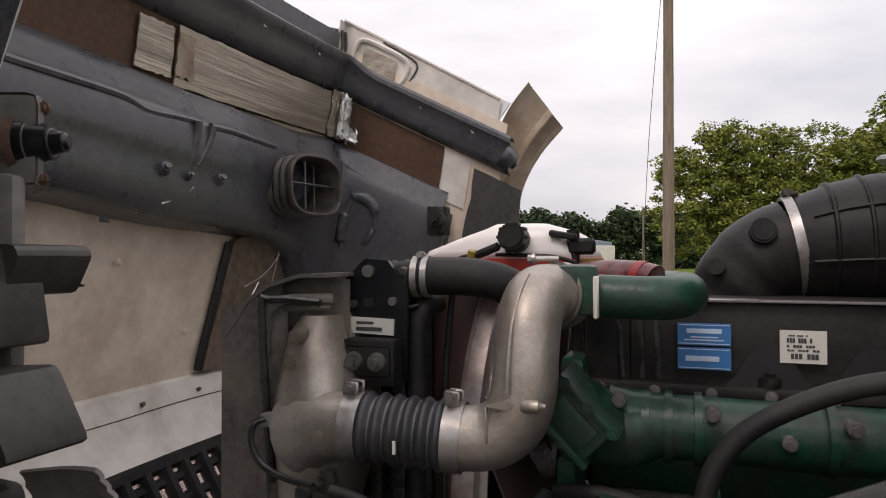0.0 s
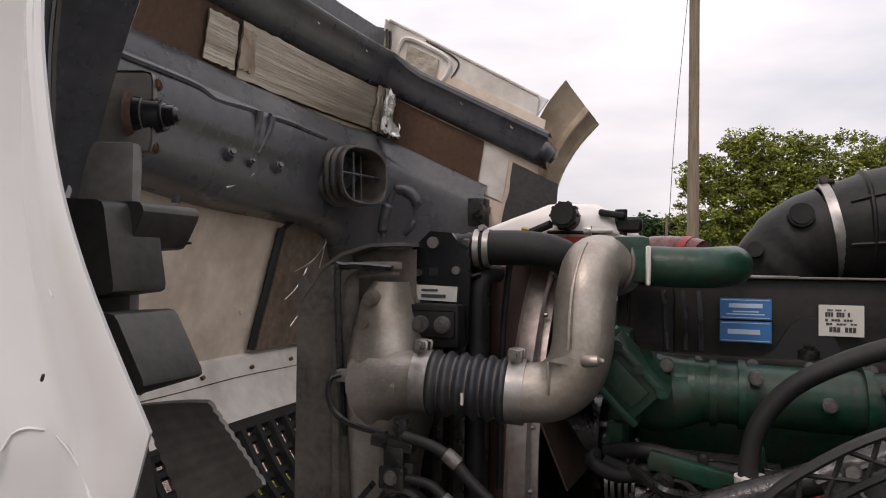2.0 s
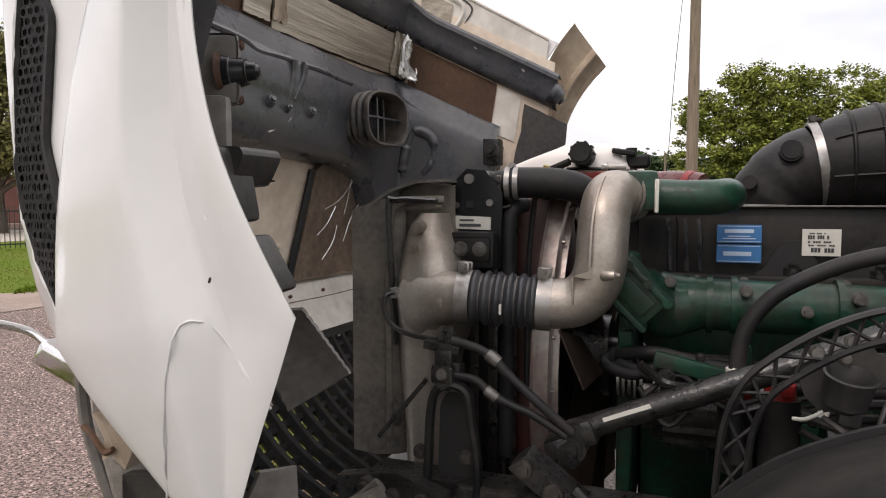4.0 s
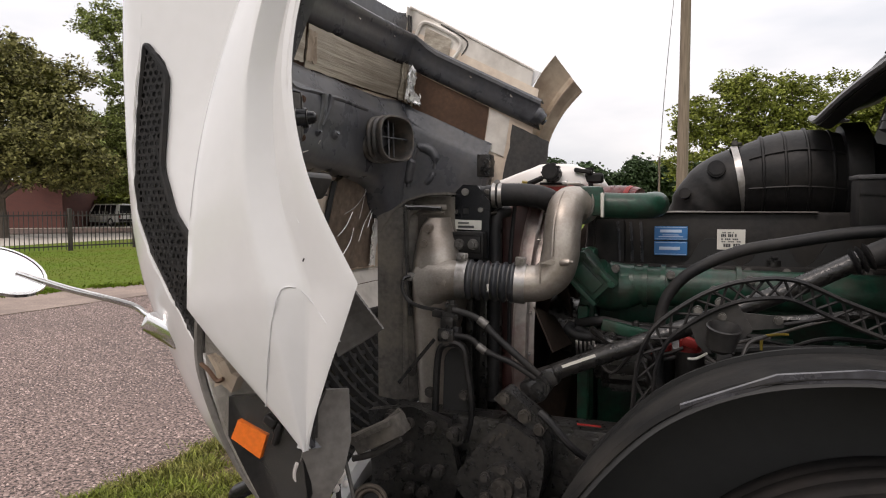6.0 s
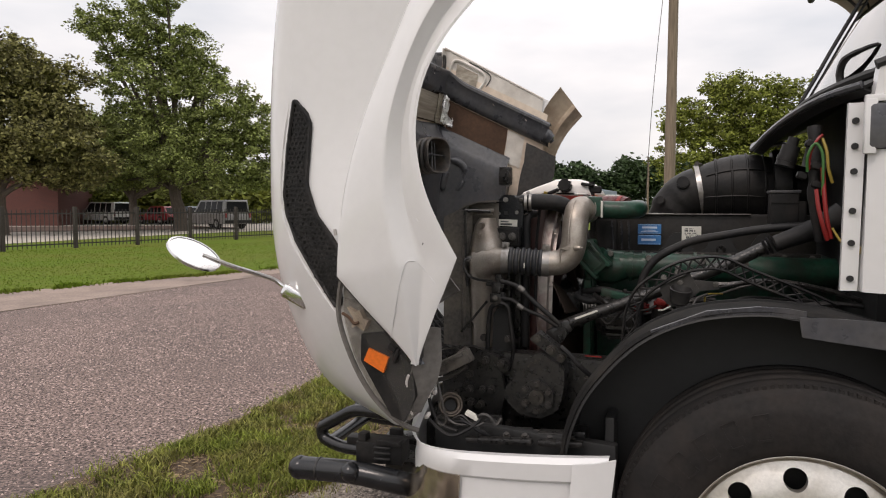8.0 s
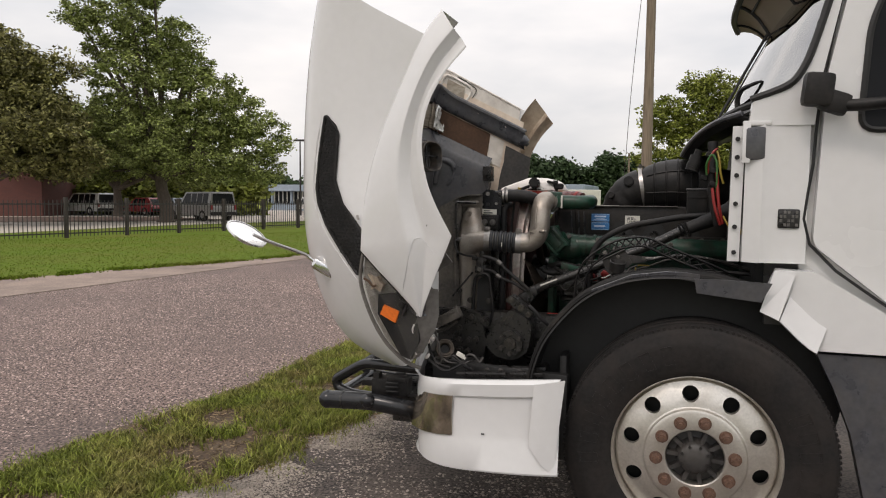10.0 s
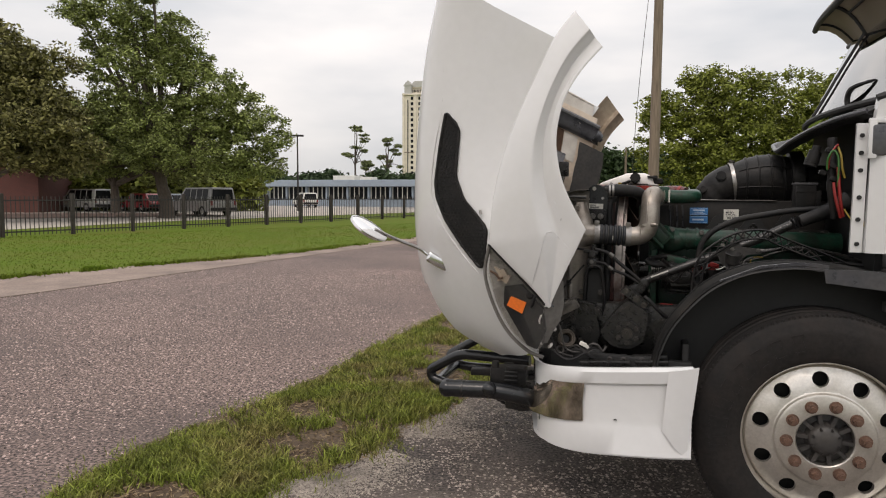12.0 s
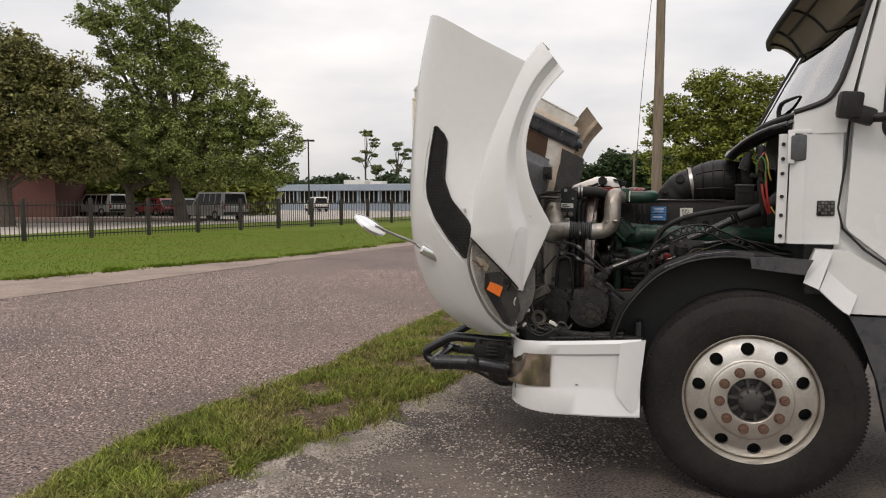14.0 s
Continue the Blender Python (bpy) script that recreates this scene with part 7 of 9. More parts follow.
part("shroud_plate", box(B(), (-0.872, 1.14, 1.05), (0.03, 0.92, 0.80), (0, 0, 0), 0.01), M_maroon, shroud, "dark maroon shroud plate")
fan = part("fan", cyl(cyl(B(), (-0.83, 1.18, 1.02), (-0.74, 1.18, 1.02), 0.13, 0.11, 24), (-0.74, 1.18, 1.02), (-0.66, 1.18, 1.02), 0.05, n=16), M_grime, truck, "brown radiator fan")
for k in range(9):
    m = Matrix.Translation((-0.80, 1.18, 1.02)) @ pose(0, 0, 0, k * 40, 0, 0)
    part("fan_blade", sheet(B(), [[m @ V3((-0.03 * s + 0.02, s * 0.06 * (0.6 + r), r)) for s in (-1, 0, 1)] for r in (0.12, 0.25, 0.36, 0.45)], 0.004), M_fanblade, fan, "rusty brown blade")
part("fan_belt", box(B(), (-0.66, 0.70, 0.93), (0.03, 0.014, 0.5), (0, 0, 0), 0.004, 1), M_green, truck, "green painted front plate")

# engine
engine = part("engine", box(B(), (-0.18, 1.06, 0.84), (0.92, 0.50, 0.36), (0, 0, 0), 0.03), M_green, truck, "green painted diesel engine block")
part("cylinder_head", box(B(), (-0.18, 1.06, 1.145), (0.92, 0.42, 0.245), (0, 0, 0), 0.02), M_green, engine)
part("timing_cover", box(B(), (-0.665, 1.06, 1.05), (0.045, 0.52, 0.56), (0, 0, 0), 0.015), M_green, engine)
cover = part("valve_cover", box(box(B(), (-0.25, 1.06, 1.350), (0.82, 0.36, 0.162), (0, 0, 0), 0.012), (-0.25, 1.05, 1.275), (0.84, 0.40, 0.02), (0, 0, 0), 0.004), M_cover, engine, "dusty black valve cover")
part("cover_edge", box(B(), (-0.36, 0.880, 1.4325), (0.58, 0.030, 0.004), (0, 0, 0), 0.001, 1), M_greypl, cover, "worn edge of the cover")
part("cover_edge", box(B(), (-0.42, 0.8795, 1.4345), (0.14, 0.030, 0.003), (0, 0, 0), 0.001, 1), M_clamp, cover, "edge worn to bare metal")
part("cover_seam", box(B(), (-0.585, 0.872, 1.345), (0.004, 0.004, 0.13), (0, 0, 0), 0.001, 1), M_greypl, cover)
for x in (-0.335, -0.175, -0.02):
    b = B()
    prism(b, [(x - 0.075, 1.285), (x - 0.055, 1.30), (x - 0.03, 1.345), (x - 0.012, 1.36), (x + 0.012, 1.36), (x + 0.03, 1.345), (x + 0.055, 1.30), (x + 0.075, 1.285)], xz(0.868), 0.02)
    part("cover_recess", b, M_seal_shade, cover)
    part("cover_bolt", cyl(hexbolt(B(), (x, 0.862, 1.30), (0, -0.2, 1), 0.010, 0.012), (x, 0.866, 1.285), (x, 0.866, 1.302), 0.018, n=14), M_grime, cover)
part("cover_front", box(box(box(B(), (-0.61, 0.93, 1.32), (0.09, 0.13, 0.19), (0, 0, 0), 0.02), (-0.655, 0.95, 1.30), (0.05, 0.12, 0.22), (0, 0, 0), 0.015), (-0.585, 0.875, 1.32), (0.006, 0.03, 0.16), (0, 0, 0), 0.002, 1), M_black, engine)
for z in (1.373, 1.330):
    lab = part("blue_label", box(B(), (-0.441, 0.867, z), (0.089, 0.003, 0.039)), M_blue, cover, "blue maker's label")
    parts("label_border", box(box(B(), (-0.441, 0.8650, z + 0.0165), (0.083, 0.0015, 0.0012)), (-0.441, 0.8650, z - 0.0165), (0.083, 0.0015, 0.0012)), M_paleblue, lab)
    if z > 1.35:
        parts("label_print", box(box(box(B(), (-0.441, 0.8650, z + 0.006), (0.058, 0.0015, 0.008)), (-0.441, 0.8650, z - 0.005), (0.045, 0.0015, 0.002)), (-0.441, 0.8650, z - 0.010), (0.066, 0.0015, 0.002)), M_paleblue, lab)
    else:
        parts("label_print", box(B(), (-0.444, 0.8650, z), (0.056, 0.0015, 0.009)), M_paleblue, lab)
lab = part("white_label", box(B(), (-0.283, 0.867, 1.357), (0.072, 0.003, 0.056)), M_label, cover, "white data label with barcode rows")
bm = B()
for dz, w, hh, dx in ((0.019, 0.030, 0.003, -0.008), (0.011, 0.040, 0.008, -0.006), (0.001, 0.044, 0.004, -0.004), (-0.006, 0.05, 0.003, 0), (-0.016, 0.056, 0.009, 0.002)):
    for k in range(9):
        if (k * 7 + int(dz * 1000)) % 4:
            box(bm, (-0.283 + dx + (k - 4) * w / 9, 0.8650, 1.357 + dz), (w / 9 * 0.8, 0.0015, hh))
tagged(part("label_print", bm, M_ink, lab), kind="stuff")
for x in (-0.588, -0.552, -0.524):
    part("cover_rib", tube(B(), [(x, 0.866, 1.405), (x + 0.004, 0.862, 1.36), (x + 0.006, 0.866, 1.29)], 0.0045, 6, 4), M_plastic, cover)
# intake manifold
man = part("intake_manifold", tube(B(), [(-0.60, 0.74, 1.248), (-0.52, 0.74, 1.236), (-0.40, 0.745, 1.233), (-0.2, 0.75, 1.230), (0.05, 0.76, 1.226), (0.2, 0.77, 1.226)], 0.052, 22, 5), M_green, engine, "green intake manifold pipe")
for x in (-0.535, -0.50, -0.455, -0.27):
    b = B()
    lathe(b, [(0.050, -0.006), (0.0585, -0.006), (0.0585, 0.006), (0.050, 0.006)], Matrix.Translation((x, 0.743, 1.234)) @ pose(0, 0, 0, 0, 90, 0), 26)
    part("manifold_rib", b, M_green, man)
bm = B()
for x, z in ((-0.575, 1.283), (-0.435, 1.270), (-0.245, 1.262), (-0.33, 1.235), (-0.10, 1.255)):
    cyl(bm, (x, 0.71, z), (x, 0.680, z), 0.011, n=14)
    hexbolt(bm, (x, 0.682, z), (0, -1, 0), 0.0075, 0.010)
parts("manifold_bolt", bm, M_nut, man)
elbow = part("throttle_elbow", tube(B(), [(-0.640, 0.69, 1.262), (-0.595, 0.72, 1.222), (-0.55, 0.735, 1.228), (-0.52, 0.74, 1.234)], [0.058, 0.058, 0.055, 0.051], 22, 4), M_green, engine, "green throttle elbow", 40)
TB = pose(-0.637, 0.672, 1.262, 0, 45, 0)
for nm, c, sz in (("throttle_box", (0, 0, 0), (0.105, 0.13, 0.060)), ("throttle_flange", (0, 0, 0.034), (0.125, 0.145, 0.012)), ("throttle_flange", (0, 0, -0.034), (0.125, 0.145, 0.012)), ("throttle_cover", (0, -0.068, 0), (0.075, 0.010, 0.038))):
    m = TB @ pose(*c)
    part(nm, box(B(), m.translation, sz, (0, 45, 0), 0.004), M_green, elbow)
bm = B()
for dx in (-0.05, 0.0, 0.05):
    p = TB @ V3((dx, -0.074, 0.034))
    hexbolt(bm, p, (0, -1, 0), 0.007, 0.008)
parts("throttle_bolt", bm, M_green, elbow)
part("elbow_riser", tube(B(), [(-0.70, 0.66, 1.34), (-0.705, 0.66, 1.39), (-0.69, 0.65, 1.44)], 0.035, 12, 4), M_green, elbow)
thr = part("throttle_body", box(B(), (-0.632, 0.615, 1.462), (0.062, 0.10, 0.075), (0, 0, 8), 0.012), M_green, engine, "green throttle housing")
part("throttle_band", box(B(), (-0.600, 0.600, 1.452), (0.008, 0.07, 0.062), (0, 0, 4), 0.002, 1), M_label, thr)
part("outlet_pipe", tube(B(), [(-0.60, 0.62, 1.452), (-0.55, 0.62, 1.450), (-0.505, 0.625, 1.450), (-0.478, 0.65, 1.452), (-0.475, 0.70, 1.455), (-0.50, 0.80, 1.455)], 0.0325, 20, 5), M_green, thr)
part("heat_shield", tube(B(), [(-0.66, 0.80, 1.470), (-0.60, 0.765, 1.478), (-0.545, 0.735, 1.476), (-0.52, 0.72, 1.470)], 0.028, 16, 4), M_redhose, thr, "dark red hose with a worn silver sheen")
part("hose_band", tube(B(), [(-0.548, 0.737, 1.476), (-0.535, 0.729, 1.474)], 0.0295, 16, 1), M_red, thr, "red band")
# lower engine: alternator, pump, looms
alt = part("alternator", cyl(cyl(cyl(B(), (-0.60, 0.68, 1.05), (-0.40, 0.68, 1.05), 0.085, n=24), (-0.62, 0.68, 1.05), (-0.60, 0.68, 1.05), 0.065, n=20), (-0.40, 0.68, 1.05), (-0.37, 0.68, 1.05), 0.06, n=20), M_grime, engine, "grimy alternator")
bm = B()
for k in range(5):
    x = -0.672 + k * 0.011
    cyl(bm, (x, 0.68, 1.085), (x + 0.006, 0.68, 1.085), 0.042 if k % 2 else 0.037, n=22)
part("pulley", bm, M_steel, alt)
bm = B()
for k in range(14):
    a = k * math.tau / 14
    box(bm, (-0.50, 0.68 - 0.086 * math.cos(a), 1.05 + 0.086 * math.sin(a)), (0.16, 0.006, 0.012))
parts("cooling_rib", bm, M_grime, alt)
part("alternator_arm", box(box(B(), (-0.52, 0.60, 1.13), (0.16, 0.02, 0.03), (0, 12, 0), 0.005), (-0.44, 0.61, 1.15), (0.02, 0.03, 0.06), (0, 0, 0), 0.004), M_green, alt)
parts("alternator_bolt", hexbolt(hexbolt(B(), (-0.575, 0.588, 1.115), (0, -1, 0), 0.012, 0.016), (-0.45, 0.60, 1.14), (0, -1, 0), 0.010, 0.014), M_grime, alt)
for i, pts in enumerate((((-0.67, 0.66, 1.135), (-0.60, 0.63, 1.150), (-0.50, 0.64, 1.130), (-0.40, 0.65, 1.120), (-0.2, 0.66, 1.12)), ((-0.67, 0.65, 1.12), (-0.58, 0.62, 1.105), (-0.48, 0.64, 1.11), (-0.35, 0.65, 1.10), (-0.1, 0.66, 1.10)), ((-0.685, 0.66, 1.13), (-0.69, 0.64, 1.118), (-0.64, 0.63, 1.105), (-0.56, 0.64, 1.125), (-0.42, 0.64, 1.10)))):
    part("wire_loom", tube(B(), pts, 0.013, 10, 6), M_rubber, engine)
part("starter", cyl(cyl(B(), (-0.30, 0.66, 0.98), (-0.05, 0.66, 0.98), 0.06, n=20), (-0.22, 0.62, 1.06), (-0.08, 0.62, 1.06), 0.032, n=16), M_grime, engine)

# expansion tank
xt = part("expansion_tank", B(), M_tank, truck, "milky coolant tank, half full of red coolant")
def tank_skin(bm, z_rows):
    rows = []
    for z, x0, x1, y0, y1 in z_rows:
        ring = rounded([(x0, y0), (x1, y0), (x1, y1), (x0, y1)], 0.035, 4)
        rows.append([bm.verts.new((x, y, z)) for x, y in ring])
    for a, b in zip(rows, rows[1:]):
        for k in range(len(a)):
            bm.faces.new((a[k], a[(k + 1) % len(a)], b[(k + 1) % len(a)], b[k]))
    bm.faces.new(rows[0][::-1]), bm.faces.new(rows[-1])
    return bm
bm = tank_skin(B(), [(1.505, -0.960, -0.655, 0.80, 1.30), (1.522, -0.945, -0.66, 0.80, 1.30), (1.545, -0.885, -0.675, 0.802, 1.30), (1.563, -0.835, -0.695, 0.808, 1.29), (1.573, -0.815, -0.715, 0.82, 1.27)])
bm.to_mesh(xt.data)
bm.free()
xt.data.shade_smooth()
part("coolant", tank_skin(B(), [(1.468, -0.94, -0.665, 0.80, 1.30), (1.482, -0.955, -0.655, 0.797, 1.30), (1.507, -0.965, -0.652, 0.797, 1.30)]), M_coolant, xt, "red coolant seen through the tank wall")
part("tank_cap", cyl(cyl(B(), (-0.765, 0.80, 1.543), (-0.765, 0.752, 1.547), 0.025, n=20), (-0.765, 0.758, 1.547), (-0.765, 0.745, 1.548), 0.020, n=20), M_black, xt, "black screw cap")
bm = B()
for k in range(10):
    a = k * math.tau / 10
    box(bm, (-0.765 + 0.025 * math.cos(a), 0.770, 1.546 + 0.025 * math.sin(a)), (0.007, 0.03, 0.007), (0, -math.degrees(a), 0), 0.002, 1)
parts("cap_grip", bm, M_black, xt)
part("cap_strap", tube(tube(B(), [(-0.79, 0.76, 1.53), (-0.83, 0.77, 1.515), (-0.87, 0.79, 1.505)], 0.008, 8, 4), [(-0.80, 0.78, 1.515), (-0.70, 0.78, 1.512), (-0.655, 0.79, 1.50)], 0.004, 6, 4), M_black, xt)
part("strap_tie", cyl(B(), (-0.845, 0.774, 1.500), (-0.840, 0.770, 1.522), 0.010, n=10), M_yellow, xt)
part("tank_valve", box(box(cyl(B(), (-0.665, 0.82, 1.50), (-0.665, 0.82, 1.56), 0.012, n=10), (-0.68, 0.80, 1.55), (0.05, 0.02, 0.012), (0, 10, 0), 0.003, 1), (-0.65, 0.82, 1.53), (0.05, 0.03, 0.03), (0, 0, 0), 0.006, 1), M_black, xt)

# air intake duct
intake = part("intake_elbow", tube(B(), [(-0.395, 1.2, 1.30), (-0.380, 1.2, 1.385), (-0.345, 1.2, 1.46), (-0.298, 1.2, 1.507), (-0.245, 1.2, 1.530)], [0.080, 0.092, 0.100, 0.104, 0.106], 32, 6), M_black, truck, "black plastic air intake elbow")
part("elbow_nub", cyl(cyl(B(), (-0.316, 1.13, 1.560), (-0.318, 1.092, 1.565), 0.028, 0.026, 20), (-0.318, 1.094, 1.565), (-0.318, 1.088, 1.566), 0.021, n=18), M_black, intake)
part("elbow_nub", cyl(B(), (-0.404, 1.14, 1.487), (-0.408, 1.098, 1.491), 0.017, n=14), M_black, intake)
BODY = [(-0.25, 1.530, 0.108), (-0.225, 1.533, 0.116), (-0.17, 1.540, 0.130), (-0.10, 1.545, 0.139), (-0.03, 1.542, 0.141), (0.05, 1.532, 0.134), (0.10, 1.525, 0.120), (0.17, 1.52, 0.105), (0.24, 1.52, 0.10)]
bm = B()
rings = []
for x, z, r in BODY:
    rings.append([bm.verts.new((x, 1.2 + r * math.cos(k * math.tau / 36), z + r * math.sin(k * math.tau / 36))) for k in range(36)])
for a, b in zip(rings, rings[1:]):
    for k in range(36):
        bm.faces.new((a[k], a[(k + 1) % 36], b[(k + 1) % 36], b[k]))
part("intake_body", bm, M_black, intake, "", 60)
b = B()
lathe(b, [(0.106, -0.010), (0.1125, -0.010), (0.1125, 0.010), (0.106, 0.010)], Matrix.Translation((-0.247, 1.2, 1.530)) @ pose(0, 0, 0, 0, 80, 0), 40)
part("intake_clamp", b, M_clamp, intake, "bright band clamp")
part("clamp_screw", box(hexbolt(B(), (-0.262, 1.19, 1.648), (0, -1, 0), 0.008, 0.012), (-0.255, 1.20, 1.646), (0.03, 0.03, 0.010), (0, 0, 0), 0.003, 1), M_oily, intake)
for x, z, r in ((-0.185, 1.538, 0.127), (-0.125, 1.543, 0.136), (-0.065, 1.544, 0.141), (0.0, 1.538, 0.139)):
    b = B()
    lathe(b, [(r - 0.004, -0.006), (r + 0.004, -0.003), (r + 0.005, 0.0), (r + 0.004, 0.003), (r - 0.004, 0.006)], Matrix.Translation((x, 1.2, z)) @ pose(0, 0, 0, 0, 88, 0), 40)
    part("intake_rib", b, M_black, intake)
for a in (-150, -196):
    y0, z0 = math.cos(math.radians(a)), math.sin(math.radians(a))
    part("intake_rib", tube(B(), [(x, 1.2 + (r + 0.001) * y0, z - (r + 0.001) * z0) for x, z, r in BODY[1:6]], 0.004, 6, 3), M_black, intake)
b = B()
lathe(b, [(0.10, -0.02), (0.150, -0.012), (0.158, 0.0), (0.158, 0.05), (0.12, 0.07)], Matrix.Translation((0.045, 1.2, 1.542)) @ pose(0, 0, 0, 0, 88, 0), 40)
part("intake_collar", b, M_black, intake)
# dark bay behind the engine: far side apron and heat pipe
part("bay_apron", prism(B(), rounded([(-0.92, 0.62), (-0.92, 1.30), (-0.55, 1.40), (0.10, 1.44), (0.22, 1.44), (0.22, 0.62)], 0.05, 3), xz(1.56), 0.02), M_seal_shade, truck, "black apron on the far side of the engine bay")

# hoses, steering shaft, cable arch
part("breather_hose", tube(B(), [(-0.452, 0.55, 0.98), (-0.458, 0.55, 1.09), (-0.452, 0.55, 1.19), (-0.430, 0.55, 1.245), (-0.382, 0.55, 1.294), (-0.285, 0.55, 1.342), (-0.174, 0.55, 1.366), (-0.054, 0.54, 1.388), (0.08, 0.52, 1.40)], 0.0140, 14, 6), M_rubber, truck, "thick black hose arching to the firewall")
shaft = part("steering_shaft", tube(B(), [(-0.70, 0.47, 1.042), (-0.55, 0.47, 1.106), (-0.40, 0.475, 1.168), (-0.2, 0.48, 1.256), (-0.05, 0.48, 1.335)], 0.021, 14, 3), M_grime, truck, "black steering shaft")
boot = part("shaft_boot", tube(B(), [(-0.035, 0.47, 1.340), (0.0, 0.47, 1.355), (0.05, 0.47, 1.376), (0.12, 0.47, 1.41), (0.16, 0.47, 1.43)], [0.026, 0.027, 0.028, 0.029, 0.031, 0.033, 0.036, 0.040, 0.046, 0.050], 18, 4), M_rubber, shaft)
for k in range(3):
    q, d = V3((-0.062 + 0.013 * k, 0.47, 1.330 + 0.0058 * k)), V3((0.91, 0, 0.41)).normalized() * 0.0045
    part("boot_fold", cyl(cyl(B(), q - d, q, 0.024, 0.030 + 0.001 * k, 18), q, q + d, 0.030 + 0.001 * k, 0.024, 18), M_rubber, boot)
part("shaft_stripe", box(B(), (-0.634, 0.4475, 1.080), (0.085, 0.003, 0.007), (0, -23, 0)), M_label, shaft)
part("shaft_joint", hexbolt(cyl(box(box(B(), (-0.715, 0.47, 1.030), (0.06, 0.055, 0.048), (0, -22, 0), 0.012), (-0.742, 0.45, 1.000), (0.05, 0.06, 0.06), (0, -25, 0), 0.012), (-0.728, 0.43, 1.012), (-0.728, 0.50, 1.012), 0.029, n=16), (-0.728, 0.43, 1.012), (0, -1, 0), 0.016, 0.012), M_grime, shaft)
arch = [(-0.478, 1.02), (-0.470, 1.112), (-0.453, 1.165), (-0.428, 1.200), (-0.370, 1.244), (-0.325, 1.268), (-0.284, 1.281), (-0.231, 1.288), (-0.196, 1.284), (-0.166, 1.272), (-0.124, 1.252), (-0.082, 1.235), (-0.041, 1.219), (0.000, 1.203), (0.11, 1.155)]
A3 = catmull([(x, 0.29, z) for x, z in arch], 3)
out_l, in_l = [], []
for i, p in enumerate(A3):
    d = (A3[min(i + 1, len(A3) - 1)] - A3[max(i - 1, 0)]).normalized()
    n = V3((-d.z, 0, d.x))
    out_l.append(p + n * 0.019), in_l.append(p - n * 0.019)
cable_arch = part("cable_arch", tube(B(), out_l, 0.005, 6, 1, flat=2.2), M_rubber, truck, "black plastic lattice arch over the wheel guard")
part("arch_rail", tube(B(), in_l, 0.005, 6, 1, flat=2.2), M_rubber, cable_arch)
for i in range(0, len(A3) - 2, 2):
    part("arch_strut", tube(B(), [out_l[i], in_l[i + 2]], 0.0030, 5, 1), M_rubber, cable_arch)
    part("arch_strut", tube(B(), [in_l[i], out_l[i + 2]], 0.0030, 5, 1), M_rubber, cable_arch)
parts("arch_foot", box(box(B(), (-0.470, 0.29, 1.000), (0.06, 0.05, 0.05), (0, 10, 0), 0.008), (0.12, 0.29, 1.135), (0.06, 0.06, 0.03), (0, 20, 0), 0.006), M_plastic, truck)

# steering gear under the radiator
GX, GZ = -0.771, 0.820
gear = part("steering_gear", prism(B(), rounded([(-0.901, 0.814), (-0.843, 0.894), (-0.779, 0.972), (-0.683, 0.919), (-0.683, 0.856), (-0.70, 0.775), (-0.76, 0.738), (-0.842, 0.750)], 0.025, 3), xz(0.285), 0.12), M_grime, truck, "oily black steering gear")
part("gear_cover", prism(B(), rounded([(GX + 0.060 * math.cos(k * math.tau / 8 + 0.39), GZ + 0.060 * math.sin(k * math.tau / 8 + 0.39)) for k in range(8)], 0.02, 2), xz(0.262), 0.026), M_grime, gear)
part("gear_boss", cyl(cyl(B(), (GX, 0.263, GZ), (GX, 0.252, GZ), 0.027, 0.025, 24), (GX, 0.254, GZ), (GX, 0.240, GZ), 0.011, n=14), M_oily, gear)
bm = B()
for k in range(6):
    a = k * math.tau / 6 + 0.5
    hexbolt(bm, (GX + 0.046 * math.cos(a), 0.261, GZ + 0.046 * math.sin(a)), (0, -1, 0), 0.009, 0.012)
parts("gear_bolt", bm, M_bolt, gear)
part("casting_mark", box(box(box(B(), (-0.80, 0.283, 0.925), (0.006, 0.004, 0.022), (0, 35, 0)), (-0.785, 0.283, 0.932), (0.006, 0.004, 0.022), (0, 35, 0)), (-0.77, 0.283, 0.940), (0.006, 0.004, 0.020), (0, 35, 0)), M_oily, gear)
block = part("line_block", prism(B(), rounded([(-0.812, 1.005), (-0.782, 1.030), (-0.680, 0.955), (-0.700, 0.922)], 0.006, 2), xz(0.325), 0.06), M_grime, gear, "bolted grey line block")
parts("block_bolt", hexbolt(hexbolt(hexbolt(B(), (-0.785, 0.324, 1.008), (0, -1, 0), 0.011, 0.014), (-0.735, 0.323, 0.972), (0, -1, 0), 0.012, 0.016), (-0.702, 0.323, 0.945), (0, -1, 0), 0.010, 0.014), M_oily, block)
part("gear_hose", tube(B(), [(-0.70, 0.32, 0.985), (-0.672, 0.31, 0.965), (-0.635, 0.31, 0.925), (-0.60, 0.33, 0.892), (-0.57, 0.36, 0.875)], 0.0085, 9, 6), M_rubber, gear)
hang = part("radiator_hanger", tube(tube(B(), [(-0.984, 0.40, 0.895), (-0.980, 0.40, 0.97), (-0.977, 0.40, 1.04), (-0.970, 0.40, 1.090), (-0.955, 0.40, 1.108), (-0.930, 0.40, 1.114), (-0.908, 0.40, 1.104), (-0.901, 0.40, 1.08), (-0.896, 0.40, 1.04), (-0.889, 0.40, 1.00), (-0.886, 0.40, 0.93), (-0.900, 0.40, 0.87)], 0.0085, 8, 5, flat=1.5), [(-0.935, 0.41, 1.10), (-0.935, 0.42, 1.15)], 0.018, 8, 1), M_black, truck, "black radiator hanger frame")
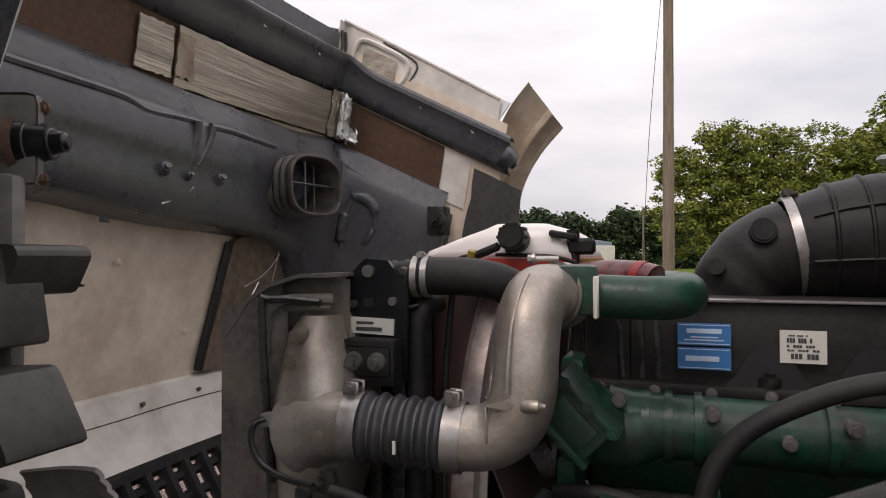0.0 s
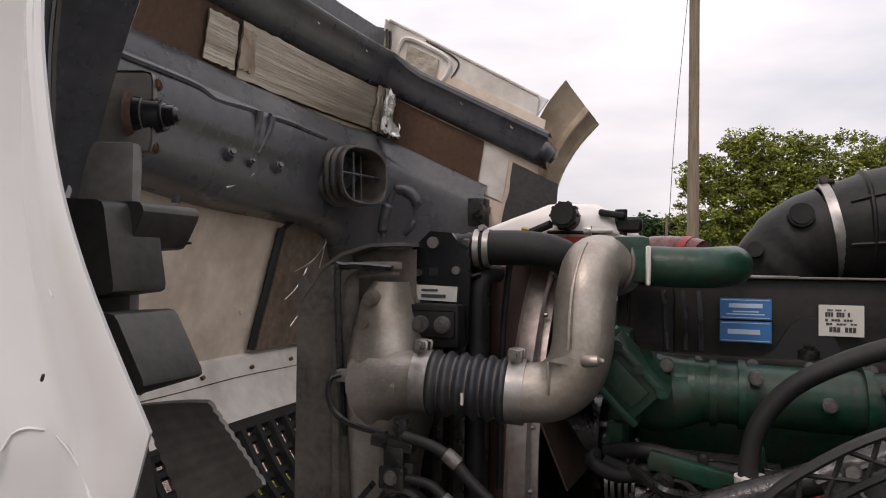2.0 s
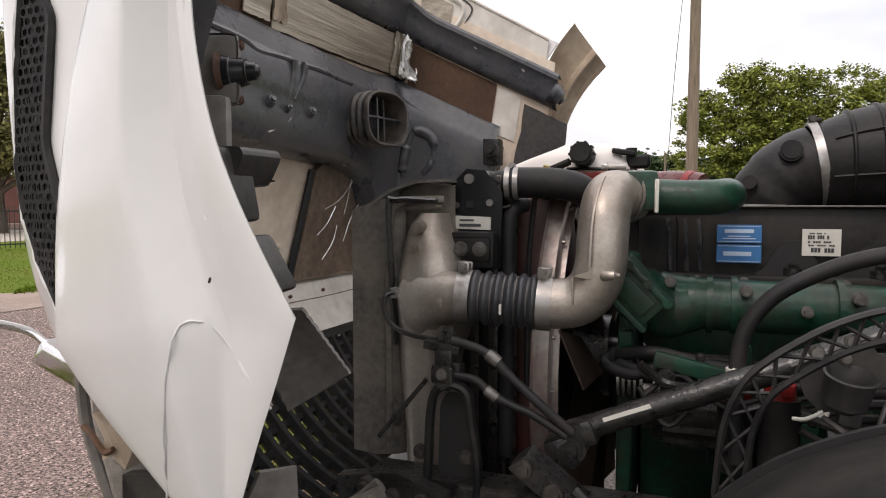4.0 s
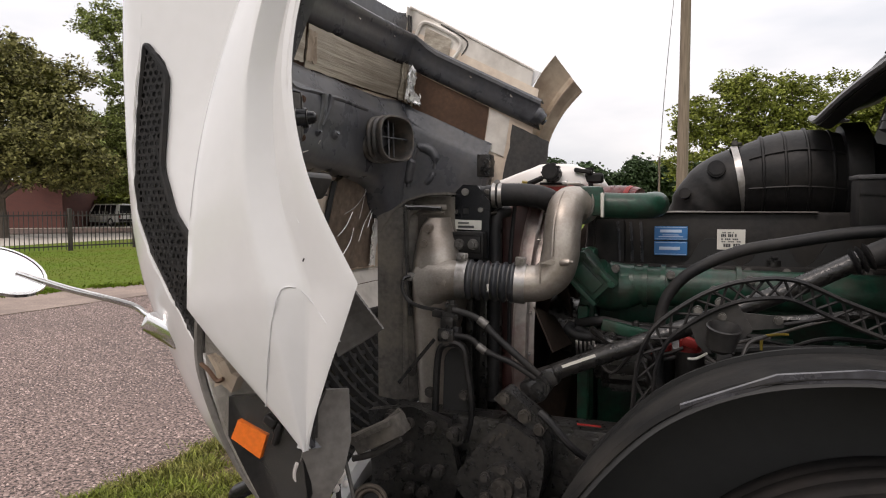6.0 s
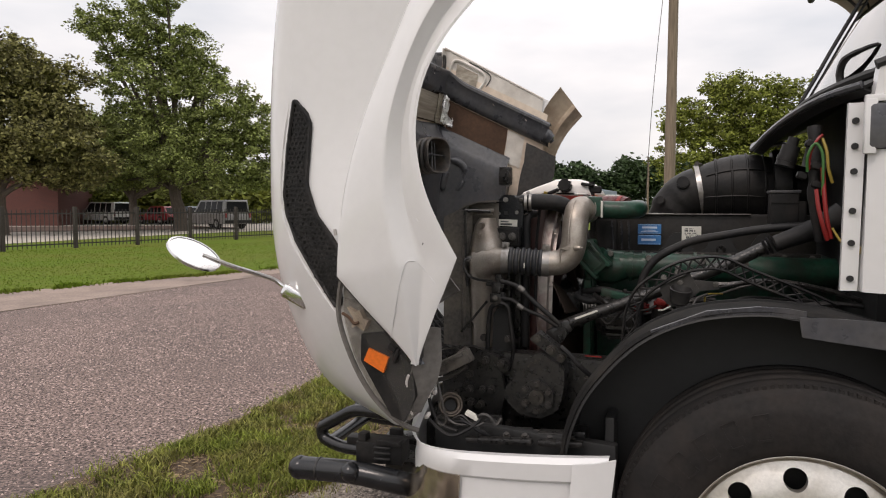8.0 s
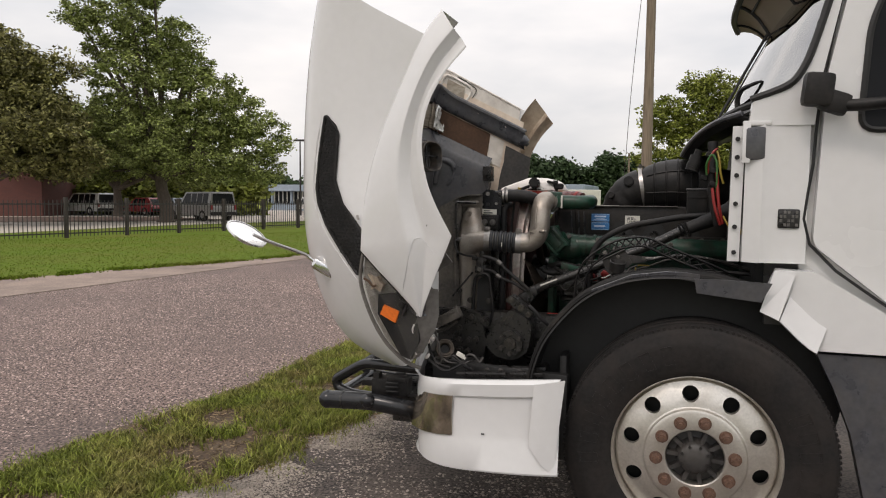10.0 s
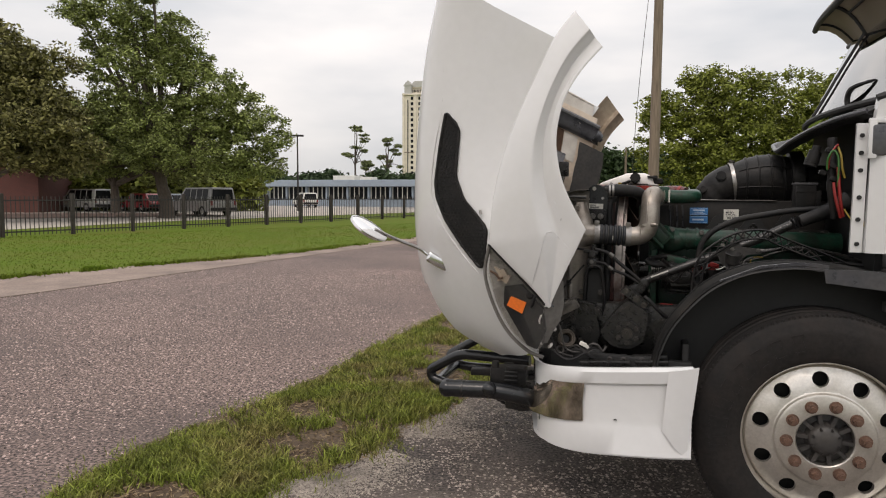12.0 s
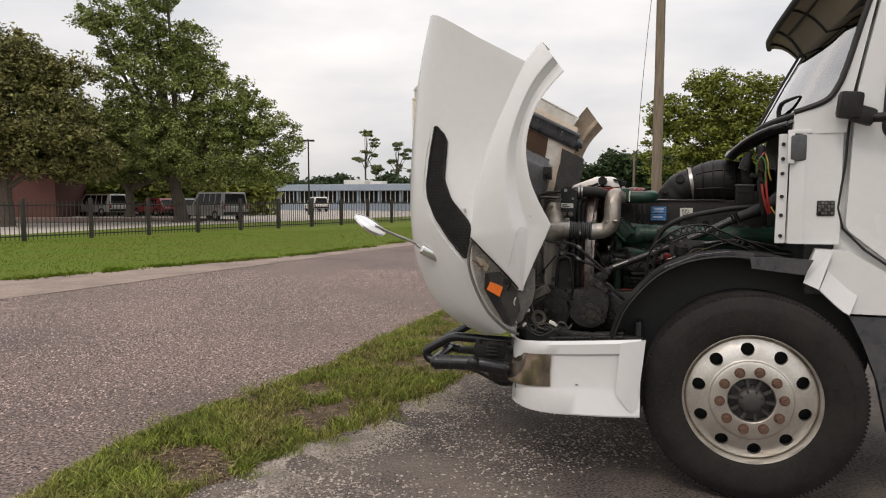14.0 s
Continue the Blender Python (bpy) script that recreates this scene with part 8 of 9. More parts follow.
part("hanger_web", prism(B(), rounded([(-0.972, 0.90), (-0.966, 1.07), (-0.950, 1.095), (-0.915, 1.095), (-0.904, 1.06), (-0.894, 0.92)], 0.01, 2), xz(0.425), 0.008), M_seal_shade, hang)
part("hanger_boss", hexbolt(hexbolt(cyl(cyl(B(), (-0.978, 0.41, 0.905), (-0.978, 0.36, 0.905), 0.022, n=14), (-0.916, 0.41, 0.892), (-0.916, 0.36, 0.892), 0.024, n=14), (-0.978, 0.36, 0.905), (0, -1, 0), 0.013, 0.014), (-0.916, 0.36, 0.892), (0, -1, 0), 0.013, 0.014), M_grime, hang)
# brake and coolant lines over the cooler tank
part("steel_line", tube(B(), [(-1.066, 0.445, 1.270), (-1.080, 0.436, 1.264), (-1.082, 0.43, 1.240), (-1.070, 0.43, 1.214), (-1.050, 0.43, 1.200), (-1.020, 0.425, 1.193), (-0.970, 0.415, 1.190)], 0.0052, 8, 5), M_grime, truck, "bent steel line")
part("line_clip", box(B(), (-1.064, 0.452, 1.268), (0.022, 0.02, 0.020), (0, 0, 0), 0.003), M_greypl, truck, "small grey line clip")
valve = part("line_valve", hexbolt(box(box(box(cyl(B(), (-0.943, 0.41, 1.185), (-0.943, 0.41, 1.205), 0.011, n=12), (-0.955, 0.41, 1.180), (0.070, 0.026, 0.018), (0, 6, 0), 0.005), (-0.950, 0.41, 1.162), (0.034, 0.03, 0.030), (0, 0, 0), 0.005), (-0.950, 0.402, 1.132), (0.042, 0.03, 0.034), (0, 0, 0), 0.006), (-0.943, 0.41, 1.203), (0, 0, 1), 0.011, 0.014), M_grime, truck, "valve block on the hose lines")
part("valve_face", hexbolt(B(), (-0.950, 0.388, 1.134), (0, -1, 0), 0.008, 0.008), M_nut, valve)
for pts, r in ((((-0.935, 0.40, 1.194), (-0.89, 0.40, 1.184), (-0.858, 0.40, 1.168), (-0.83, 0.40, 1.140), (-0.768, 0.40, 1.089), (-0.722, 0.41, 1.048)), 0.0085), (((-0.930, 0.40, 1.132), (-0.889, 0.40, 1.126), (-0.861, 0.40, 1.104), (-0.82, 0.40, 1.086), (-0.787, 0.40, 1.075), (-0.730, 0.41, 1.040)), 0.0075)):
    line = part("hose_line", tube(B(), pts, r, 10, 6), M_rubber, truck, "black rubber hose line")
    part("hose_fitting", cyl(B(), V3(pts[2]) + V3((-0.010, 0, 0.007)), V3(pts[2]) + V3((0.010, 0, -0.007)), r * 1.35, n=10), M_nut, line)
part("flat_stay", tube(B(), [(-0.985, 0.405, 1.118), (-1.037, 0.405, 1.055), (-1.085, 0.41, 0.998)], 0.0050, 6, 3, flat=0.5), M_grime, truck, "flat stay beside the cooler tank")

part("cable_tie", box(cyl(B(), (-0.452, 0.55, 1.135), (-0.453, 0.55, 1.15), 0.0225, n=16), (-0.452, 0.524, 1.146), (0.03, 0.01, 0.010), (0, 18, 0), 0.002, 1), M_label, truck, "white cable tie round the hose")
# filters with red caps and bracket behind the arch
flt = part("filter_bracket", prism(B(), rounded([(-0.388, 1.198), (-0.294, 1.246), (-0.260, 1.186), (-0.300, 1.150), (-0.348, 1.128), (-0.372, 1.150)], 0.006, 2), xz(0.385), 0.006), M_liner, truck, "grimy brown steel bracket plate")
part("bracket_fold", prism(B(), rounded([(-0.284, 1.222), (-0.215, 1.218), (-0.203, 1.206), (-0.201, 1.194), (-0.262, 1.186), (-0.280, 1.200)], 0.004, 2), xz(0.392), 0.006), M_liner, flt)
part("bracket_rib", tube(B(), [(-0.392, 0.382, 1.196), (-0.34, 0.380, 1.223), (-0.292, 0.380, 1.248)], 0.004, 6, 3), M_liner, flt)
parts("bracket_bolt", hexbolt(hexbolt(hexbolt(hexbolt(B(), (-0.372, 0.30, 1.236), (0, -1, 0), 0.0075, 0.010), (-0.330, 0.30, 1.254), (0, -1, 0), 0.0075, 0.010), (-0.213, 0.388, 1.210), (0, -1, 0), 0.007, 0.010), (-0.322, 0.383, 1.213), (0, -1, 0), 0.0065, 0.008), M_nut, flt)
bm = B()
lathe(bm, [(0.001, -0.030), (0.020, -0.030), (0.030, -0.020), (0.034, 0.018), (0.036, 0.024), (0.033, 0.026), (0.030, 0.020), (0.022, -0.010), (0.001, -0.012)], Matrix.Translation((-0.322, 0.360, 1.172)) @ pose(0, 0, 0, 14, 8, 0), 24)
part("rubber_cup", bm, M_liner, flt, "dusty grey rubber cup")
part("cup_foot", box(B(), (-0.318, 0.365, 1.133), (0.03, 0.03, 0.022), (0, 10, 0), 0.005), M_liner, flt)
for pts, r, mat in ((((-0.352, 0.36, 1.130), (-0.332, 0.345, 1.118), (-0.312, 0.335, 1.104), (-0.292, 0.335, 1.114), (-0.283, 0.34, 1.140), (-0.270, 0.35, 1.166), (-0.238, 0.36, 1.180)), 0.0042, M_liner), (((-0.245, 0.37, 1.172), (-0.246, 0.37, 1.150), (-0.244, 0.37, 1.176), (-0.215, 0.40, 1.178), (-0.19, 0.42, 1.176)), 0.0028, M_yellow), (((-0.20, 0.40, 1.200), (-0.15, 0.40, 1.212), (-0.105, 0.40, 1.226)), 0.004, M_rubber), (((-0.350, 0.37, 1.135), (-0.372, 0.37, 1.122), (-0.388, 0.38, 1.118)), 0.003, M_label)):
    part("bracket_line", tube(B(), pts, r, 8, 6), mat, flt)
for x, y, z in ((-0.452, 0.60, 1.080), (-0.384, 0.575, 1.097)):
    f = part("fluid_filter", cyl(B(), (x, y, z - 0.13), (x, y, z), 0.034, n=20), M_black, truck, "black canister with a red cap")
    part("filter_cap", cyl(box(B(), (x, y - 0.02, z + 0.024), (0.038, 0.03, 0.022), (0, 20, 0), 0.006), (x, y, z), (x, y, z + 0.026), 0.026, n=12), M_red, f)
fuse = part("fuse_box", box(box(B(), (-0.033, 0.40, 1.445), (0.088, 0.09, 0.13), (0, 0, 0), 0.008), (0.02, 0.40, 1.43), (0.03, 0.07, 0.10), (0, 0, 0), 0.006), M_black, truck, "black fuse box on the firewall")
part("box_lid", box(B(), (-0.033, 0.40, 1.513), (0.096, 0.098, 0.010), (0, 0, 0), 0.003), M_plastic, fuse)
part("box_rib", box(B(), (-0.033, 0.353, 1.475), (0.088, 0.004, 0.004)), M_black, fuse)
fuse.location = (0.040, 0.22, 0.0)
motor = part("washer_motor", cyl(cyl(B(), (-0.030, 0.33, 1.585), (-0.012, 0.33, 1.645), 0.028, 0.026, 18), (-0.012, 0.33, 1.645), (-0.005, 0.33, 1.67), 0.016, n=14), M_black, truck, "black washer pump on the firewall")
part("pump_band", cyl(B(), (-0.026, 0.33, 1.60), (-0.022, 0.33, 1.612), 0.0295, n=18), M_black, motor)
part("loom_post", tube(B(), [(0.045, 0.31, 1.70), (0.048, 0.30, 1.62), (0.046, 0.30, 1.54), (0.05, 0.31, 1.47), (0.07, 0.33, 1.36)], [0.020, 0.016, 0.019, 0.015, 0.017, 0.014, 0.012], 10, 5), M_rubber, truck, "taped black wiring trunk")
for a, b in (((0.005, 0.32, 1.55), (0.03, 0.31, 1.56)), ((0.02, 0.30, 1.645), (0.05, 0.30, 1.65)), ((0.035, 0.285, 1.585), (0.06, 0.285, 1.578)), ((0.04, 0.29, 1.53), (0.062, 0.285, 1.525))):
    part("plug_connector", box(B(), ((a[0] + b[0]) / 2, a[1], (a[2] + b[2]) / 2), (0.030, 0.03, 0.022), (0, 20, 0), 0.004, 1), M_black, truck, "black wiring plug")
for mat, r, pts in ((M_red, 0.0060, ((0.046, 0.255, 1.512), (0.052, 0.248, 1.46), (0.064, 0.248, 1.41), (0.080, 0.262, 1.365))), (M_red, 0.0065, ((0.062, 0.262, 1.575), (0.066, 0.250, 1.50), (0.074, 0.248, 1.43), (0.090, 0.262, 1.37))),
                    (M_wiregreen, 0.0042, ((0.024, 0.275, 1.565), (0.022, 0.262, 1.61), (0.040, 0.255, 1.645), (0.058, 0.250, 1.615), (0.061, 0.248, 1.55), (0.062, 0.255, 1.495))), (M_yellow, 0.0045, ((0.060, 0.27, 1.66), (0.069, 0.250, 1.62), (0.074, 0.246, 1.57), (0.086, 0.250, 1.53))),
                    (M_red, 0.0042, ((0.028, 0.28, 1.57), (0.030, 0.266, 1.62), (0.045, 0.262, 1.655), (0.06, 0.27, 1.67))), (M_yellow, 0.0035, ((0.09, 0.25, 1.40), (0.11, 0.222, 1.36), (0.135, 0.206, 1.345)))):
    part("cable", tube(B(), pts, r, 8, 6), mat, truck, "coloured cable down the firewall edge")
part("cable_tag", box(B(), (0.135, 0.215, 1.335), (0.05, 0.01, 0.022), (0, -14, 0), 0.003, 1), M_yellow, truck, "yellow cable tag")

# lower left: broken lamp socket rings, wiring, tow gear
HM = Matrix.Translation((-1.033, 0.13, 0.806)) @ V3((0.35, -1, 0.35)).to_track_quat("Z", "Y").to_matrix().to_4x4()
bm = B()
lathe(bm, [(0.022, -0.03), (0.022, 0.0), (0.025, 0.008), (0.030, 0.010), (0.032, 0.004), (0.0335, 0.009), (0.038, 0.010), (0.041, 0.004), (0.040, -0.006), (0.034, -0.03)], HM, 32)
horn = part("horn", bm, M_tan, truck, "dusty brown lamp socket ring behind the bumper")
bm = B()
lathe(bm, [(0.001, -0.026), (0.019, -0.026), (0.0225, -0.02)], HM, 20)
part("horn_throat", bm, M_seal_shade, horn)
HM2 = HM @ Matrix.Translation((-0.030, -0.050, -0.01))
bm = B()
lathe(bm, [(0.012, -0.03), (0.012, 0.006), (0.017, 0.010), (0.021, 0.004), (0.020, -0.03)], HM2, 20)
part("small_socket", bm, M_liner, horn)
for c, sz, ro in (((-1.101, 0.12, 0.862), (0.026, 0.02, 0.034), (0, 20, 12)), ((-1.108, 0.115, 0.835), (0.020, 0.015, 0.020), (0, -20, 0)), ((-1.085, 0.12, 0.845), (0.014, 0.012, 0.022), (0, 40, 0)), ((-1.10, 0.09, 0.775), (0.014, 0.014, 0.030), (0, 38, 0))):
    part("broken_shard", box(B(), c, sz, ro, 0.006, 1), M_tank, truck, "broken cream plastic shard")
for i, pts in enumerate((((-1.12, 0.15, 0.86), (-1.10, 0.12, 0.80), (-1.06, 0.11, 0.745), (-1.0, 0.10, 0.73)), ((-1.05, 0.12, 0.74), (-0.98, 0.10, 0.765), (-0.93, 0.10, 0.74), (-0.90, 0.12, 0.72)), ((-1.10, 0.10, 0.76), (-1.02, 0.08, 0.72), (-0.95, 0.09, 0.75), (-0.92, 0.10, 0.78)))):
    part("loose_wire", tube(B(), pts, 0.006, 7, 6), M_rubber, truck, "loose black wire")
part("connector", box(box(B(), (-0.955, 0.10, 0.790), (0.034, 0.016, 0.018), (0, 25, 0), 0.004), (-0.935, 0.10, 0.779), (0.014, 0.014, 0.016), (0, 25, 0), 0.003), M_label, truck, "white wire connector")
for pts, r in ((((-1.075, 0.10, 0.905), (-1.055, 0.09, 0.850), (-1.043, 0.09, 0.80), (-1.030, 0.10, 0.765), (-0.99, 0.10, 0.752), (-0.93, 0.10, 0.765)), 0.0045), (((-0.935, 0.10, 0.778), (-0.915, 0.095, 0.795), (-0.89, 0.095, 0.79), (-0.870, 0.10, 0.765), (-0.855, 0.11, 0.785)), 0.0055), (((-1.02, 0.11, 0.765), (-0.985, 0.095, 0.785), (-0.955, 0.095, 0.765), (-0.925, 0.10, 0.745)), 0.0035), (((-1.00, 0.11, 0.775), (-0.97, 0.10, 0.765), (-0.94, 0.09, 0.755), (-0.91, 0.10, 0.768)), 0.003)):
    part("loose_wire", tube(B(), pts, r, 7, 6), M_liner, truck, "loose brownish black wire")
part("front_channel", box(box(B(), (-1.055, 0.235, 0.925), (0.13, 0.05, 0.045), (0, -28, 0), 0.004), (-1.06, 0.20, 0.94), (0.10, 0.012, 0.012), (0, -28, 0), 0.002), M_baffle, truck, "dusty grey steel channel behind the lamp")
part("lamp_arm", tube(B(), [(-1.15, 0.27, 0.885), (-1.11, 0.27, 0.905), (-1.06, 0.275, 0.93), (-1.02, 0.28, 0.965)], 0.014, 8, 5, flat=0.6), M_baffle, truck, "curved dusty lamp arm")
part("lamp_arm", tube(B(), [(-1.14, 0.26, 0.845), (-1.08, 0.265, 0.865), (-1.02, 0.27, 0.905)], 0.008, 8, 5), M_liner, truck, "thin dark lamp stay")

fb = part("front_bracket", prism(B(), [(-1.14, 0.94), (-1.02, 0.96), (-0.93, 0.93), (-0.90, 0.80), (-0.93, 0.66), (-1.10, 0.64), (-1.13, 0.74)], xz(0.345), 0.03), M_grime, truck, "black bolted front bracket")
for x, z in ((-1.028, 0.919), (-1.029, 0.861), (-1.029, 0.807), (-1.024, 0.760), (-0.982, 0.808), (-0.949, 0.812), (-0.988, 0.756), (-1.075, 0.936), (-1.079, 0.788), (-0.914, 0.909), (-0.971, 0.916), (-1.09, 0.86)):
    part("bracket_bolt", cyl(hexbolt(B(), (x, 0.333, z), (0, -1, 0), 0.0095, 0.018), (x, 0.345, z), (x, 0.330, z), 0.014, n=14), M_bolt, fb)

# bolt heads along the valve cover foot, the timing cover and the block
bm = B()
for k in range(9):
    hexbolt(bm, (-0.62 + 0.095 * k, 0.846, 1.272), (0, -1, 0.1), 0.0075, 0.009)
for z in (0.86, 0.95, 1.04, 1.13, 1.22, 1.29):
    hexbolt(bm, (-0.675, 0.797, z), (0, -1, 0), 0.008, 0.010)
for k in range(7):
    hexbolt(bm, (-0.55 + 0.11 * k, 0.847, 1.06), (0, -1, 0), 0.010, 0.012)
parts("engine_bolt", bm, M_nut, engine)
for x, w in ((-0.47, 0.05), (-0.36, 0.035), (-0.16, 0.06), (-0.02, 0.04)):
    part("block_rib", box(B(), (x, 0.805, 0.99), (w, 0.02, 0.22), (0, 0, 0), 0.006), M_green, engine)
# wiring looms and hoses crowding the bay
LOOMS = ((-0.62, 1.10, 0.10, 0.55, 0.70), (-0.50, 1.07, 0.45, 0.62, 0.70), (-0.35, 1.03, 0.45, 0.48, 0.60), (-0.30, 1.17, 0.40, 0.44, 0.52))
for i in range(26):
    r = random.Random(300 + i)
    x, z, span, y0, y1 = LOOMS[i % 4]
    y = y0 + (y1 - y0) * r.random()
    span = span * (0.5 + 0.6 * r.random()) + 0.12
    z += 0.07 * (r.random() - 0.5)
    pts = [(x + span * k / 4 + 0.02 * (r.random() - 0.5), y + 0.05 * (r.random() - 0.5), z + (0.07 if k in (1, 2, 3) else 0.10) * (r.random() - 0.5)) for k in range(5)]
    wire = part("wire_loom", tube(B(), pts, 0.0032 + 0.006 * r.random() ** 2, 7, 5), (M_rubber, M_black, M_liner, M_rubber, M_grime)[i % 5], truck, "black wiring in the engine bay")
    if i % 3 == 0:
        part("loom_clip", box(B(), pts[2], (0.016, 0.022, 0.026), (0, 30 * r.random(), 0), 0.004, 1), (M_oily, M_label, M_black)[i % 9 // 3], wire)
# bolts down the cooler bracket and the baffle edge
bm = B()
for x, y, z in ((-0.905, 0.40, 0.985), (-0.995, 0.40, 0.985), (-0.95, 0.402, 1.115), (-1.06, 0.455, 0.90), (-1.065, 0.455, 1.02)):
    hexbolt(bm, (x, y, z), (0, -1, 0), 0.010, 0.014)
parts("cooler_bolt", bm, M_bolt, truck)

# ---- loose ground cover: grass blades, pebbles, soil ----
def in_poly(px, py, poly):
    """Which of the points lie in the polygon (arrays)."""
    c = np.zeros(len(px), bool)
    for (x1, y1), (x2, y2) in zip(poly, poly[1:] + poly[:1]):
        if y1 == y2:
            continue
        k = ((y1 > py) != (y2 > py)) & (px < (x2 - x1) * (py - y1) / (y2 - y1) + x1)
        c ^= k
    return c


def cover(name, verts, faces, mat, label, category):
    me = bpy.data.meshes.new(name)
    me.from_pydata(verts.tolist(), [], faces.tolist())
    me.materials.append(mat)
    return tagged(new(name, me), label, category, kind="stuff")


def blades(rng, x, y, high, wide, z0=-0.004):
    n = len(x)
    a = rng.uniform(0, math.tau, n)
    h = high * (0.45 + 0.8 * rng.random(n))
    lean = rng.normal(0, 0.55, (n, 2)) * h[:, None]
    side = np.stack([np.cos(a), np.sin(a)], 1) * (wide * (0.6 + 0.7 * rng.random(n)))[:, None]
    base = np.stack([x, y, np.full(n, z0)], 1)
    v = np.zeros((n, 5, 3))
    v[:, 0] = base - np.pad(side, ((0, 0), (0, 1)))
    v[:, 1] = base + np.pad(side, ((0, 0), (0, 1)))
    mid = base + np.pad(lean * 0.35, ((0, 0), (0, 1))) + np.array([0, 0, 1]) * (h * 0.6)[:, None]
    v[:, 2] = mid + np.pad(side * 0.7, ((0, 0), (0, 1)))
    v[:, 3] = mid - np.pad(side * 0.7, ((0, 0), (0, 1)))
    v[:, 4] = base + np.pad(lean, ((0, 0), (0, 1))) + np.array([0, 0, 1]) * (h * 0.9)[:, None]
    i = np.arange(n)[:, None] * 5
    f4 = i + np.array([0, 1, 2, 3])
    f3 = i + np.array([3, 2, 4])
    return v.reshape(-1, 3), f4, f3


def grass_patch(name, x, y, high, wide, mat, label, seed):
    rng = np.random.default_rng(seed)
    v, f4, f3 = blades(rng, x, y, high, wide)
    me = bpy.data.meshes.new(name)
    me.from_pydata(v.tolist(), [], f4.tolist() + f3.tolist())
    me.materials.append(mat)
    return tagged(new(name, me), label, "grass", kind="stuff")


M_blade = material("grass_blades", (0.162, 0.198, 0.033), 0.7, grain=3, vary=0.3, blotch=2.2, dirt=(0.25, 0.19, 0.085), dirt_amount=0.85, bump=0.0, island=0.65, spec=0.2)
M_sand = material("pale_sand", (0.34, 0.295, 0.25), 0.95, grain=70, vary=0.45, blotch=3, dirt=(0.10, 0.088, 0.078), dirt_amount=0.9, bump=0.25, bump_scale=70)
M_pebble = material("pebbles", (0.26, 0.22, 0.19), 0.85, grain=60, vary=0.3, bump=0.05, island=0.8)

rng = np.random.default_rng(77)
n = 150000
ne, pe0 = np.array(sorted(near_edge, key=lambda p: p[1])), np.array(sorted(pad_edge, key=lambda p: p[1]))
gy = rng.uniform(-2.5, 8.0, n)
xa, xb = np.interp(gy, ne[:, 1], ne[:, 0]), np.interp(gy, pe0[:, 1], pe0[:, 0])
gx = xa + (xb - xa) * rng.random(n)
lump = rng.integers(0, n, n // 14)
pick = rng.random(n) < 0.55
to = lump[rng.integers(0, len(lump), n)]
gx, gy = np.where(pick, gx[to] + rng.normal(0, 0.016, n), gx), np.where(pick, gy[to] + rng.normal(0, 0.016, n), gy)
bare = np.array([noise.noise((x * 1.7, y * 1.7, 3.3)) + 0.4 * noise.noise((x * 6, y * 6, 1.3)) for x, y in zip(gx, gy)])
ok = bare < 0.12 + 0.30 * rng.random(n)
grass_patch("verge_grass", gx[ok], gy[ok], 0.060, 0.0040, M_blade, "short uneven green grass on the verge", 5)
# dead straw and litter lying in the thin grass
M_straw = material("dry_straw", (0.21, 0.155, 0.095), 0.9, grain=5, vary=0.3, bump=0.0, island=0.6, spec=0.1)
ns = 26000
sy_ = rng.uniform(-2.5, 7.0, ns)
sa, sb = np.interp(sy_, ne[:, 1], ne[:, 0]), np.interp(sy_, pe0[:, 1], pe0[:, 0])
sx_ = sa + (sb - sa) * rng.uniform(-0.03, 1.03, ns)
ang, ln, wd = rng.uniform(0, math.tau, ns), 0.006 + 0.022 * rng.random(ns) ** 2, 0.0012 + 0.0022 * rng.random(ns)
dx, dy = np.cos(ang) * ln, np.sin(ang) * ln
ox, oy = -np.sin(ang) * wd, np.cos(ang) * wd
zz = 0.002 + 0.010 * rng.random((ns, 4))
sv = np.stack([np.stack([sx_ + a * dx + b * ox, sy_ + a * dy + b * oy], 1) for a, b in ((-1, -1), (1, -1), (1, 1), (-1, 1))], 1)
sv = np.concatenate([sv, zz[:, :, None]], 2)
cover("straw_litter", sv.reshape(-1, 3), np.arange(ns * 4).reshape(-1, 4), M_straw, "dead brown straw and leaf litter in the grass", "litter")
# stray tufts over both edges of the verge
ex = np.array([p for p in near_edge + pad_edge if -5 < p[1] < 12])
k = rng.integers(0, len(ex), 16000)
tx, ty = ex[k, 0] + rng.normal(0, 0.07, 16000), ex[k, 1] + rng.normal(0, 0.10, 16000)
tuft = np.array([noise.noise((x * 4, y * 4, 9.1)) for x, y in zip(tx, ty)]) > 0.02
grass_patch("edge_grass", tx[tuft], ty[tuft], 0.045, 0.0026, M_blade, "grass creeping over the asphalt edge", 6)
# far lawn
n = 95000
lx, ly = rng.uniform(-16, 10, n), rng.uniform(4, 44, n)
lawn = grass_edge + [(14, 48), (-16, 20), (-24, 8)]
ok = in_poly(lx, ly, lawn)
M_lawn = material("lawn_blades", (0.085, 0.135, 0.016), 0.9, grain=3, vary=0.2, blotch=0.5, dirt=(0.135, 0.125, 0.035), dirt_amount=0.75, bump=0.0, island=0.2, spec=0.0)
grass_patch("lawn_grass", lx[ok], ly[ok], 0.03, 0.009, M_lawn, "mown green lawn before the fence", 8)

# ragged lawn edge over the gutter
ge = np.array([p for p in grass_edge if 4 < p[1] < 40])
k = rng.integers(0, len(ge) - 1, 9000)
f = rng.random(9000)[:, None]
gp = ge[k] * (1 - f) + ge[k + 1] * f + rng.normal(0, 0.11, (9000, 2))
tuft = np.array([noise.noise((x * 1.5, y * 1.5, 2.7)) for x, y in gp]) > -0.05
